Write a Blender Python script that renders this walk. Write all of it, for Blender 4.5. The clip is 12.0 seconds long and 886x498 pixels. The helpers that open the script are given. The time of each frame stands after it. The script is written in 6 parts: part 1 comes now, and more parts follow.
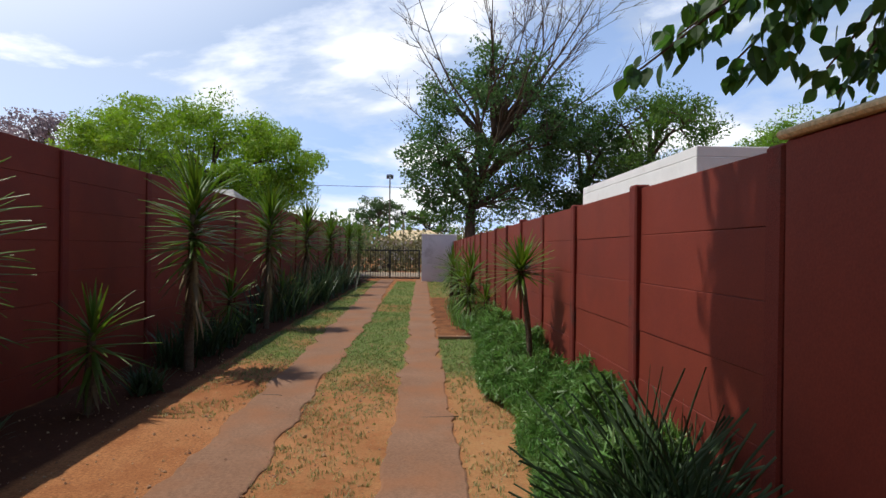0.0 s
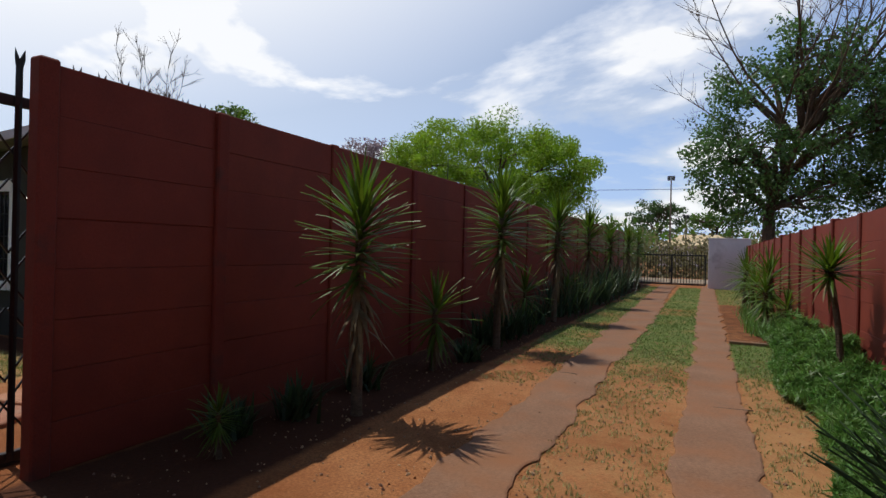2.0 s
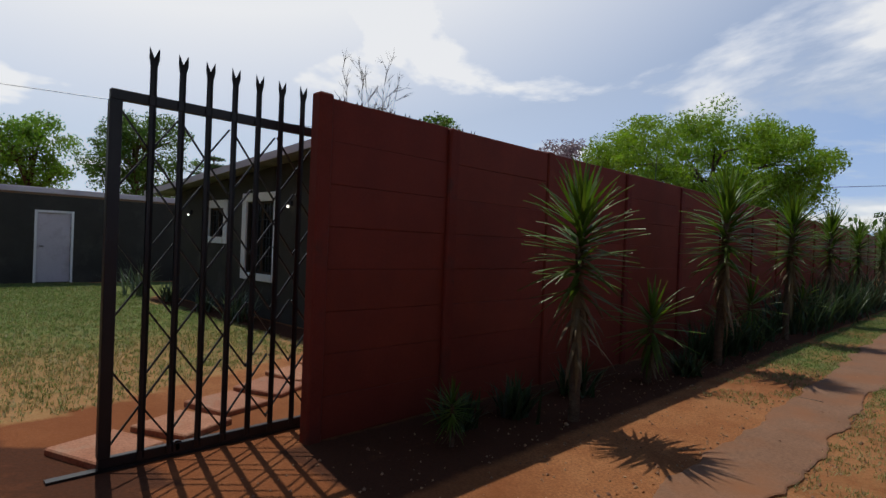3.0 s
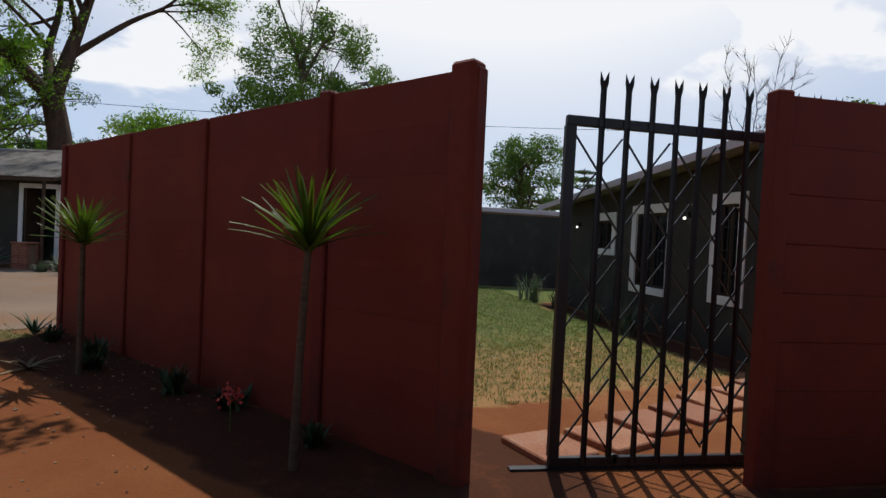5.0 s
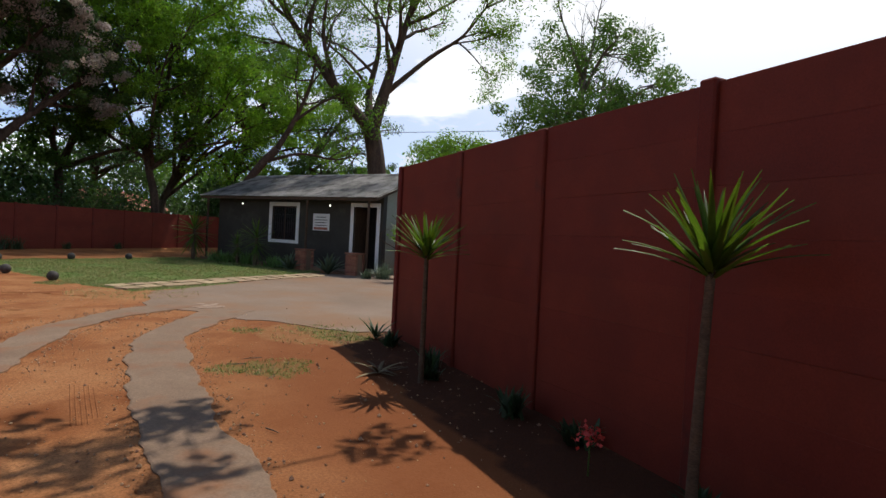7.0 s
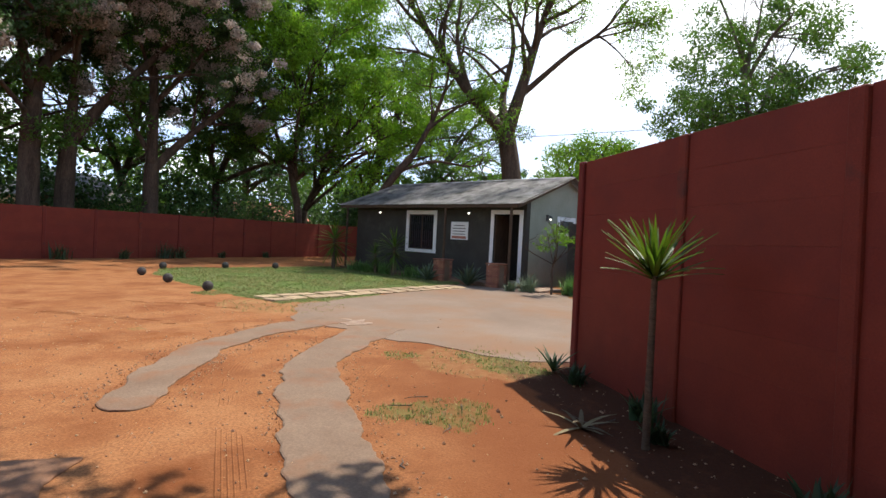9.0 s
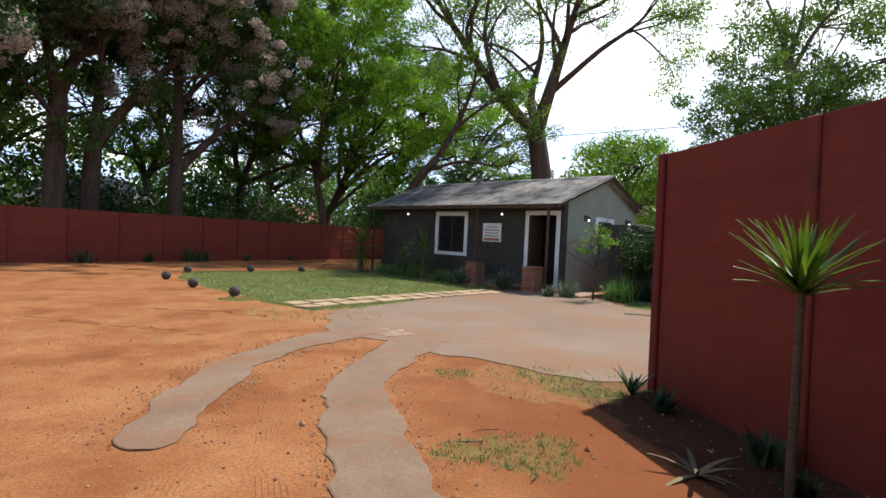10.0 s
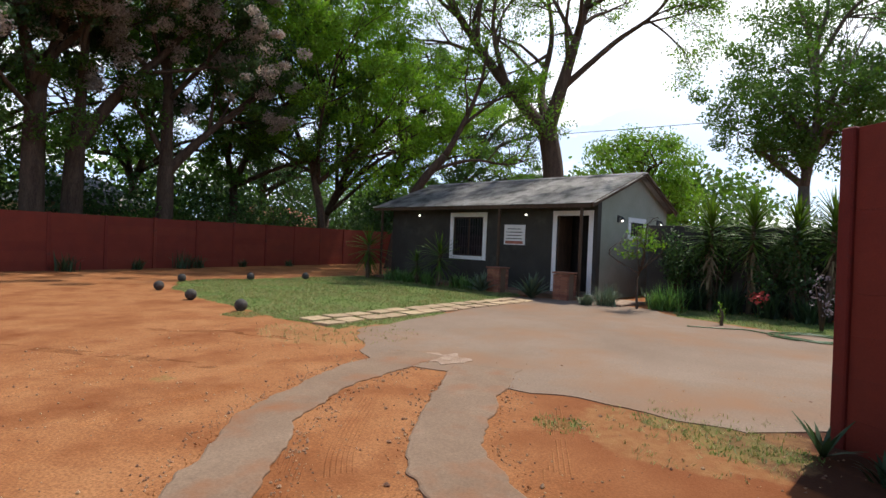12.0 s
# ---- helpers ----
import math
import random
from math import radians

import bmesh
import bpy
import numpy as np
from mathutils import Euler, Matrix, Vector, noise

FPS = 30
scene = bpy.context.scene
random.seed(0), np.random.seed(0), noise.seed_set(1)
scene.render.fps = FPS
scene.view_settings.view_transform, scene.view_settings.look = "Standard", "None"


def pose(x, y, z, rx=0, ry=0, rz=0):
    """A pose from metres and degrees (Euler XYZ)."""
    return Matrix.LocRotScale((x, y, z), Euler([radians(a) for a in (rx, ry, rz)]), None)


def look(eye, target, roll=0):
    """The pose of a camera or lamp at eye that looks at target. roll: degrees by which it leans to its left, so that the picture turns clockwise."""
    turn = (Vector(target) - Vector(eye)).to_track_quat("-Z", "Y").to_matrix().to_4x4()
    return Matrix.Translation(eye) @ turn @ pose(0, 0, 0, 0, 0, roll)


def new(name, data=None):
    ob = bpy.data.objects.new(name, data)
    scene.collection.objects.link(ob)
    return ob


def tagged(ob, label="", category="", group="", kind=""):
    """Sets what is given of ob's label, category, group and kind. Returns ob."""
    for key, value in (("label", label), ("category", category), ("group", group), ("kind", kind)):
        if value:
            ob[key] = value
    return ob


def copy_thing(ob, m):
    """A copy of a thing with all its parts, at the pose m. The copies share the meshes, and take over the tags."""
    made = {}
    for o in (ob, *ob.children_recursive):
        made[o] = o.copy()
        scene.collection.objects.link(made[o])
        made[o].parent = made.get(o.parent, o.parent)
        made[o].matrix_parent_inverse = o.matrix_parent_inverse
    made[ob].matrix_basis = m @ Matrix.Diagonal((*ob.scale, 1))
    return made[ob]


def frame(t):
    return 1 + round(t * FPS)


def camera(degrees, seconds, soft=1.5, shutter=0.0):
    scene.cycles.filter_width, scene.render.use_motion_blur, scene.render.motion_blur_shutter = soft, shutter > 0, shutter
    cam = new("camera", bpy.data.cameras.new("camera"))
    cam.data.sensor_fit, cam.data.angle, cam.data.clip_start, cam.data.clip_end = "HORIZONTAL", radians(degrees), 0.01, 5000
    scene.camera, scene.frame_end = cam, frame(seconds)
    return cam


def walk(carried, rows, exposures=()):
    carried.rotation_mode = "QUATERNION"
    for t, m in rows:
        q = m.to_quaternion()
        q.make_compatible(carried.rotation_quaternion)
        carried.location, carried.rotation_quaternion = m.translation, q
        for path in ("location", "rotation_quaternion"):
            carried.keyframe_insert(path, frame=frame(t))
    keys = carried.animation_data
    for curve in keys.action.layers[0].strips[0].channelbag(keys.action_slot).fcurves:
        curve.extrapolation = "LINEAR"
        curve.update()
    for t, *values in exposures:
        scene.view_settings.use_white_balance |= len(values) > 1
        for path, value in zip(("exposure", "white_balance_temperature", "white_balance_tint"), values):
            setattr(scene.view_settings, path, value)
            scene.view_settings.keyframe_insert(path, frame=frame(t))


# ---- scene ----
cam = camera(76.2, 12.0)
METRES, EYE, TILT, LEAN, TURN = 6.7, 1.5, 0.0, 0.0, -2.2
ROWS = [
    (0.0, 0.0, 0.0, 0.0, -0.0, 0.03, -0.69),
    (0.5, 0.0023, -0.0437, -0.0033, 1.63, 0.13, -0.64),
    (1.0, 0.0045, -0.0804, -0.005, 7.3, 0.2, -0.68),
    (1.5, 0.0026, -0.1075, -0.0115, 17.1, 0.26, -0.86),
    (2.0, -0.0051, -0.1225, -0.0139, 27.19, 0.08, -1.39),
    (2.5, -0.0141, -0.1403, -0.0108, 37.59, -0.18, -1.94),
    (3.0, -0.0226, -0.1566, -0.0087, 46.56, -0.39, -2.28),
    (5.0, -0.0708, -0.2156, -0.0054, 82.13, -1.06, -2.98),
    (5.5, -0.0836, -0.2407, -0.0042, 90.47, -1.21, -3.0),
    (6.0, -0.1025, -0.2631, -0.0061, 97.18, -1.27, -3.09),
    (6.5, -0.127, -0.2914, -0.0067, 103.75, -1.3, -3.13),
    (7.0, -0.1496, -0.3209, -0.0048, 108.7, -1.3, -3.13),
    (9.0, -0.2928, -0.4921, -0.0062, 121.12, -1.13, -2.88),
    (9.5, -0.3305, -0.548, -0.007, 122.45, -1.11, -2.82),
    (10.0, -0.3604, -0.604, -0.0066, 123.12, -1.06, -2.71),
    (10.5, -0.3937, -0.6658, -0.0084, 123.44, -0.98, -2.61),
    (11.0, -0.4188, -0.7274, -0.0097, 123.5, -0.85, -2.54),
    (11.5, -0.4498, -0.791, -0.0103, 123.23, -0.84, -2.45),
    (12.0, -0.4801, -0.8482, -0.0091, 121.94, -0.75, -2.3),
]
walk(cam, [(t, pose(0, 0, EYE, TILT, LEAN, TURN) @ pose(METRES * x, METRES * y, METRES * z, 90 + pitch, roll, yaw)) for t, x, y, z, yaw, pitch, roll in ROWS],
     exposures=[(0.0, -0.30), (1.5, -0.45), (3.0, -0.85), (5.0, -0.70), (5.5, -0.68), (7.0, -0.42), (9.0, 0.28), (12.0, 0.0)])

# ---- light ----
SUN = Vector((-0.52, 0.125, 1.0)).normalized()
sun = new("sun", bpy.data.lights.new("sun", "SUN"))
sun.data.energy, sun.data.angle, sun.data.color = 5.0, radians(0.55), (1.0, 0.95, 0.87)
sun.matrix_world = look((0, 0, 30), Vector((0, 0, 30)) - SUN)

world = bpy.data.worlds.new("world")
scene.world = world
world.use_nodes = True


def build_sky():
    nt = world.node_tree
    nt.nodes.clear()
    n, l = nt.nodes.new, nt.links.new
    sky = n("ShaderNodeTexSky")
    sky.sky_type, sky.sun_disc = "NISHITA", False
    sky.sun_elevation, sky.sun_rotation = math.asin(SUN.z), math.atan2(SUN.x, SUN.y)
    sky.dust_density, sky.air_density, sky.ozone_density = 0.2, 1.0, 1.6
    clear = n("ShaderNodeBackground")
    clear.inputs[1].default_value = 0.135
    l(sky.outputs[0], clear.inputs[0])
    co = n("ShaderNodeTexCoord")
    sep = n("ShaderNodeSeparateXYZ")
    l(co.outputs["Generated"], sep.inputs[0])
    up = n("ShaderNodeMath")
    up.operation, up.inputs[1].default_value = "ADD", 0.16
    l(sep.outputs[2], up.inputs[0])
    div = n("ShaderNodeVectorMath")
    div.operation = "DIVIDE"
    comb = n("ShaderNodeCombineXYZ")
    for k in range(3):
        l(up.outputs[0], comb.inputs[k])
    l(co.outputs["Generated"], div.inputs[0])
    l(comb.outputs[0], div.inputs[1])
    mp = n("ShaderNodeMapping")
    mp.inputs["Location"].default_value = (3.1, 0.35, 0.0)
    mp.inputs["Scale"].default_value = (0.8, 0.8, 0.0)
    l(div.outputs[0], mp.inputs[0])
    big = n("ShaderNodeTexNoise")
    big.inputs["Scale"].default_value, big.inputs["Detail"].default_value = 1.15, 9.0
    big.inputs["Roughness"].default_value, big.inputs["Distortion"].default_value = 0.56, 0.25
    l(mp.outputs[0], big.inputs["Vector"])
    ramp = n("ShaderNodeValToRGB")
    ramp.color_ramp.elements[0].position, ramp.color_ramp.elements[1].position = 0.45, 0.60
    thin = n("ShaderNodeMapRange")
    thin.inputs[1].default_value, thin.inputs[2].default_value = 0.42, 0.75
    thin.inputs[3].default_value, thin.inputs[4].default_value = 0.0, 0.3
    l(sep.outputs[2], thin.inputs[0])
    less = n("ShaderNodeMath")
    less.operation = "SUBTRACT"
    l(big.outputs[0], less.inputs[0])
    l(thin.outputs[0], less.inputs[1])
    l(less.outputs[0], ramp.inputs[0])
    haze = n("ShaderNodeMapRange")
    haze.inputs[1].default_value, haze.inputs[2].default_value = 0.0, 0.62
    haze.inputs[3].default_value, haze.inputs[4].default_value = 0.8, 0.2
    l(sep.outputs[2], haze.inputs[0])
    mx = n("ShaderNodeMath")
    mx.operation = "MAXIMUM"
    l(ramp.outputs[0], mx.inputs[0])
    l(haze.outputs[0], mx.inputs[1])
    # the sky whitens towards the sun
    dot = n("ShaderNodeVectorMath")
    dot.operation = "DOT_PRODUCT"
    dot.inputs[1].default_value = SUN
    l(co.outputs["Generated"], dot.inputs[0])
    glare = n("ShaderNodeMapRange")
    glare.inputs[1].default_value, glare.inputs[2].default_value = 0.33, 0.74
    glare.inputs[3].default_value, glare.inputs[4].default_value = 0.0, 1.0
    l(dot.outputs["Value"], glare.inputs[0])
    # the milky haze lies low and thins out overhead
    low = n("ShaderNodeMapRange")
    low.inputs[1].default_value, low.inputs[2].default_value = 0.45, 0.72
    low.inputs[3].default_value, low.inputs[4].default_value = 1.0, 0.0
    l(sep.outputs[2], low.inputs[0])
    milky = n("ShaderNodeMath")
    milky.operation = "MULTIPLY"
    l(glare.outputs[0], milky.inputs[0])
    l(low.outputs[0], milky.inputs[1])
    mx2 = n("ShaderNodeMath")
    mx2.operation = "MAXIMUM"
    l(mx.outputs[0], mx2.inputs[0])
    l(milky.outputs[0], mx2.inputs[1])
    soft = n("ShaderNodeMath")
    soft.operation, soft.inputs[1].default_value = "MULTIPLY", 0.92
    l(mx2.outputs[0], soft.inputs[0])
    cloud = n("ShaderNodeBackground")
    cloud.inputs[1].default_value = 1.6
    white = n("ShaderNodeMath")
    white.operation = "MAXIMUM"
    l(ramp.outputs[0], white.inputs[0])
    l(milky.outputs[0], white.inputs[1])
    tint = n("ShaderNodeMix")
    tint.data_type = "RGBA"
    tint.inputs[6].default_value, tint.inputs[7].default_value = (0.44, 0.61, 1.0, 1), (0.97, 0.98, 1.0, 1)
    l(white.outputs[0], tint.inputs[0])
    l(tint.outputs[2], cloud.inputs[0])
    mix = n("ShaderNodeMixShader")
    l(soft.outputs[0], mix.inputs[0])
    l(clear.outputs[0], mix.inputs[1])
    l(cloud.outputs[0], mix.inputs[2])
    out = n("ShaderNodeOutputWorld")
    l(mix.outputs[0], out.inputs[0])


build_sky()


# ---- materials ----
def mat(name, a, b, scale=6.0, fine=60.0, rough=0.85, bump=0.3, depth=0.01, stain_or_dapple=None, stain_scale=1.2, stain_lo=0.55,
        stain_hi=0.7, vary=0.0, island=0.0, metal=0.0, world_space=True, translucent=0.0, fine_amt=0.35, spec=0.3, stretch=(1, 1, 1)):
    """Two colours mixed by a broad noise, a fine grain over it, stains or painted dapple with a shape of their own, and
    relief.
    """
    m = bpy.data.materials.new(name)
    m.use_nodes = True
    nt = m.node_tree
    nt.nodes.clear()
    n, l = nt.nodes.new, nt.links.new
    out, p = n("ShaderNodeOutputMaterial"), n("ShaderNodeBsdfPrincipled")
    p.inputs["Roughness"].default_value, p.inputs["Metallic"].default_value = rough, metal
    p.inputs["Specular IOR Level"].default_value = spec
    if world_space:
        co = n("ShaderNodeNewGeometry").outputs["Position"]
    else:
        co = n("ShaderNodeTexCoord").outputs["Object"]
    mp = n("ShaderNodeMapping")
    mp.inputs["Scale"].default_value = stretch
    l(co, mp.inputs[0])
    co = mp.outputs[0]

    def noise_tex(sc, det):
        t = n("ShaderNodeTexNoise")
        t.inputs["Scale"].default_value, t.inputs["Detail"].default_value = sc, det
        t.inputs["Roughness"].default_value = 0.6
        l(co, t.inputs["Vector"])
        return t.outputs[0]

    def mixc(f, x, y):
        k = n("ShaderNodeMix")
        k.data_type = "RGBA"
        l(f, k.inputs[0])
        for v, s in ((x, 6), (y, 7)):
            if isinstance(v, tuple):
                k.inputs[s].default_value = (*v, 1)
            else:
                l(v, k.inputs[s])
        return k.outputs[2]

    def ramp(f, lo, hi):
        r = n("ShaderNodeMapRange")
        r.inputs[1].default_value, r.inputs[2].default_value = lo, hi
        l(f, r.inputs[0])
        return r.outputs[0]

    broad = noise_tex(scale, 4)
    col = mixc(ramp(broad, 0.3, 0.7), a, b)
    grain = noise_tex(fine, 3)
    dark = n("ShaderNodeMix")
    dark.data_type, dark.blend_type = "RGBA", "MULTIPLY"
    dark.inputs[0].default_value = 1.0
    g = n("ShaderNodeMapRange")
    g.inputs[1].default_value, g.inputs[2].default_value = 0.25, 0.75
    g.inputs[3].default_value, g.inputs[4].default_value = 1 - fine_amt, 1 + fine_amt
    l(grain, g.inputs[0])
    cc = n("ShaderNodeCombineColor")
    for k in range(3):
        l(g.outputs[0], cc.inputs[k])
    l(col, dark.inputs[6])
    l(cc.outputs[0], dark.inputs[7])
    col = dark.outputs[2]
    if stain_or_dapple:
        col = mixc(ramp(noise_tex(stain_scale, 7), stain_lo, stain_hi), col, stain_or_dapple)
    if vary or island:
        rnd = n("ShaderNodeObjectInfo").outputs["Random"] if vary else n("ShaderNodeNewGeometry").outputs["Random Per Island"]
        amt = vary or island
        r = n("ShaderNodeMapRange")
        r.inputs[3].default_value, r.inputs[4].default_value = 1 - amt, 1 + amt
        l(rnd, r.inputs[0])
        h = n("ShaderNodeHueSaturation")
        l(r.outputs[0], h.inputs["Value"])
        r2 = n("ShaderNodeMapRange")
        r2.inputs[3].default_value, r2.inputs[4].default_value = 0.5 - 0.035 * amt, 0.5 + 0.035 * amt
        l(rnd, r2.inputs[0])
        l(r2.outputs[0], h.inputs["Hue"])
        l(col, h.inputs["Color"])
        col = h.outputs[0]
    l(col, p.inputs["Base Color"])
    if bump:
        bp = n("ShaderNodeBump")
        bp.inputs["Strength"].default_value, bp.inputs["Distance"].default_value = bump, depth
        add = n("ShaderNodeMath")
        add.operation = "ADD"
        l(broad, add.inputs[0])
        l(grain, add.inputs[1])
        l(add.outputs[0], bp.inputs["Height"])
        l(bp.outputs[0], p.inputs["Normal"])
    shader = p.outputs[0]
    if translucent:
        tr = n("ShaderNodeBsdfTranslucent")
        bright = n("ShaderNodeHueSaturation")
        bright.inputs["Value"].default_value, bright.inputs["Saturation"].default_value = 1.5, 1.1
        l(col, bright.inputs["Color"])
        l(bright.outputs[0], tr.inputs[0])
        ms = n("ShaderNodeMixShader")
        ms.inputs[0].default_value = translucent
        l(shader, ms.inputs[1])
        l(tr.outputs[0], ms.inputs[2])
        shader = ms.outputs[0]
    l(shader, out.inputs[0])
    return m


def ground_material():
    """Orange-red earth, with turf and dry straw where the ground's own cover attributes say that they grow."""
    m = mat("red_earth", (0.25, 0.095, 0.035), (0.34, 0.155, 0.066), scale=1.3, fine=55, rough=0.95, bump=0.6, depth=0.012,
            stain_or_dapple=(0.175, 0.055, 0.018), stain_scale=1.1, stain_lo=0.48, stain_hi=0.72, fine_amt=0.42, spec=0.1)
    nt = m.node_tree
    n, l = nt.nodes.new, nt.links.new
    p = [k for k in nt.nodes if k.type == "BSDF_PRINCIPLED"][0]
    old = p.inputs["Base Color"].links[0].from_socket
    pos = n("ShaderNodeNewGeometry").outputs["Position"]

    def layer(attr, under, c1, c2, sc, wide=0.22):
        at = n("ShaderNodeAttribute")
        at.attribute_name = attr
        nz = n("ShaderNodeTexNoise")
        nz.inputs["Scale"].default_value, nz.inputs["Detail"].default_value, nz.inputs["Roughness"].default_value = sc, 8, 0.7
        l(pos, nz.inputs["Vector"])
        s = n("ShaderNodeMath")
        s.operation = "ADD"
        l(at.outputs["Fac"], s.inputs[0])
        l(nz.outputs[0], s.inputs[1])
        r = n("ShaderNodeMapRange")
        r.inputs[1].default_value, r.inputs[2].default_value = 1.0 - wide, 1.0 + wide
        l(s.outputs[0], r.inputs[0])
        n2 = n("ShaderNodeTexNoise")
        n2.inputs["Scale"].default_value, n2.inputs["Detail"].default_value = 40, 4
        l(pos, n2.inputs["Vector"])
        c = n("ShaderNodeMix")
        c.data_type = "RGBA"
        c.inputs[6].default_value, c.inputs[7].default_value = (*c1, 1), (*c2, 1)
        l(n2.outputs[0], c.inputs[0])
        k = n("ShaderNodeMix")
        k.data_type = "RGBA"
        l(r.outputs[0], k.inputs[0])
        l(under, k.inputs[6])
        l(c.outputs[2], k.inputs[7])
        return k.outputs[2]

    col = layer("red", old, (0.165, 0.052, 0.019), (0.225, 0.080, 0.030), 1.6, 0.45)
    # planting-bed soil, its colour deepened to carry the shade under the walls
    col = layer("bed", col, (0.045, 0.02, 0.012), (0.10, 0.036, 0.017), 3.0)
    col = layer("straw", col, (0.37, 0.245, 0.11), (0.30, 0.145, 0.055), 9.0, 0.3)
    col = layer("turf", col, (0.075, 0.125, 0.028), (0.17, 0.17, 0.058), 5.0)
    l(col, p.inputs["Base Color"])
    return m


M = {}
M["earth"] = ground_material()
M["wall"] = mat("red_painted_precast", (0.152, 0.0235, 0.0125), (0.188, 0.030, 0.0155), scale=2.2, fine=90, rough=0.7, bump=0.25, depth=0.004,
                stain_or_dapple=(0.13, 0.022, 0.013), stain_scale=1.7, stain_lo=0.5, stain_hi=0.8, vary=0.04, fine_amt=0.16)
M["post"] = mat("red_painted_post", (0.14, 0.021, 0.012), (0.175, 0.028, 0.016), scale=3, fine=120, rough=0.75, bump=0.5, depth=0.005,
                stain_or_dapple=(0.09, 0.025, 0.018), stain_scale=3, vary=0.12, fine_amt=0.25)
M["concrete"] = mat("worn_concrete", (0.180, 0.112, 0.070), (0.235, 0.158, 0.105), scale=1.6, fine=55, rough=0.9, bump=0.4, depth=0.006,
                    stain_or_dapple=(0.24, 0.10, 0.042), stain_scale=1.5, stain_lo=0.52, stain_hi=0.74, fine_amt=0.24)
M["dusty"] = mat("earth_stained_concrete", (0.185, 0.094, 0.052), (0.235, 0.130, 0.078), scale=1.4, fine=50, rough=0.92, bump=0.4, depth=0.006,
                 stain_or_dapple=(0.25, 0.105, 0.045), stain_scale=1.3, stain_lo=0.45, stain_hi=0.7, fine_amt=0.26)
M["paving"] = mat("driveway_concrete", (0.19, 0.127, 0.086), (0.25, 0.178, 0.126), scale=0.5, fine=45, rough=0.92, bump=0.3, depth=0.006,
                  stain_or_dapple=(0.235, 0.125, 0.065), stain_scale=0.55, stain_lo=0.46, stain_hi=0.68, fine_amt=0.2)
M["mortar"] = mat("pale_mortar", (0.24, 0.15, 0.095), (0.36, 0.26, 0.19), scale=7, fine=60, rough=0.95, bump=0.5, depth=0.006)
M["verge"] = mat("dusty_road", (0.22, 0.17, 0.12), (0.30, 0.235, 0.17), scale=0.6, fine=20, rough=0.95, bump=0.3, stain_or_dapple=(0.20, 0.17, 0.08), stain_scale=0.8)
M["slab"] = mat("sand_paver", (0.37, 0.25, 0.145), (0.44, 0.32, 0.195), scale=3, fine=70, rough=0.9, bump=0.3, depth=0.004, vary=0.12)
M["redslab"] = mat("terracotta_slab", (0.30, 0.125, 0.07), (0.37, 0.18, 0.11), scale=3, fine=50, rough=0.9, bump=0.4, depth=0.005, vary=0.15,
                   stain_or_dapple=(0.33, 0.21, 0.14), stain_scale=4)
M["charcoal"] = mat("charcoal_plaster", (0.037, 0.034, 0.028), (0.054, 0.050, 0.042), scale=1.5, fine=80, rough=0.85, bump=0.35, depth=0.006,
                    stain_or_dapple=(0.075, 0.07, 0.058), stain_scale=1.4, fine_amt=0.2)
M["olive"] = mat("grey_green_plaster", (0.26, 0.275, 0.21), (0.31, 0.325, 0.255), scale=1.5, fine=80, rough=0.85, bump=0.4, depth=0.008,
                 stain_or_dapple=(0.34, 0.335, 0.27), stain_scale=1.3, fine_amt=0.2)
M["white"] = mat("white_paint", (0.72, 0.71, 0.69), (0.80, 0.79, 0.77), scale=2, fine=60, rough=0.6, bump=0.15, depth=0.003,
                 stain_or_dapple=(0.55, 0.5, 0.45), stain_scale=2.5, stain_lo=0.6, stain_hi=0.85, fine_amt=0.06)
M["pale"] = mat("pale_lilac_plaster", (0.52, 0.46, 0.50), (0.60, 0.54, 0.57), scale=1.2, fine=50, rough=0.85, bump=0.3, depth=0.005,
                stain_or_dapple=(0.42, 0.36, 0.38), stain_scale=1.5, fine_amt=0.1)
M["steel"] = mat("black_painted_steel", (0.010, 0.011, 0.014), (0.018, 0.018, 0.022), scale=8, fine=150, rough=0.42, bump=0.1, depth=0.001, spec=0.5)
# the dark mottling is weathering plus dappled tree shade put into the colour
M["iron"] = mat("dappled_weathered_roof_sheet", (0.19, 0.175, 0.16), (0.36, 0.34, 0.32), scale=0.9, fine=20, rough=0.6, bump=0.2, depth=0.004, metal=0.15,
                stain_or_dapple=(0.075, 0.068, 0.06), stain_scale=1.9, stain_lo=0.45, stain_hi=0.65, fine_amt=0.2)
M["dark"] = mat("painted_interior_dark", (0.012, 0.011, 0.010), (0.022, 0.02, 0.018), rough=0.9, bump=0)
M["timber"] = mat("dark_timber", (0.05, 0.03, 0.02), (0.10, 0.06, 0.035), scale=5, fine=90, rough=0.75, stretch=(4, 4, 0.6))
M["brick"] = mat("red_brown_brick", (0.25, 0.10, 0.06), (0.36, 0.16, 0.10), scale=6, fine=80, rough=0.9, vary=0.2)
M["stone"] = mat("dark_ball_stone", (0.045, 0.04, 0.036), (0.09, 0.075, 0.065), scale=14, fine=120, rough=0.8, bump=0.5, depth=0.006, world_space=False)
M["bark"] = mat("brown_bark", (0.055, 0.035, 0.024), (0.12, 0.08, 0.055), scale=3, fine=22, rough=0.95, bump=0.9, depth=0.04, stretch=(1.6, 1.6, 0.35), fine_amt=0.4)
M["greybark"] = mat("grey_bark", (0.09, 0.07, 0.055), (0.17, 0.14, 0.11), scale=3, fine=24, rough=0.95, bump=0.8, depth=0.03, stretch=(1.6, 1.6, 0.4), fine_amt=0.35)
M["stem"] = mat("yucca_stem", (0.085, 0.058, 0.038), (0.15, 0.108, 0.07), scale=9, fine=60, rough=0.95, bump=0.9, depth=0.012, stretch=(1, 1, 3))


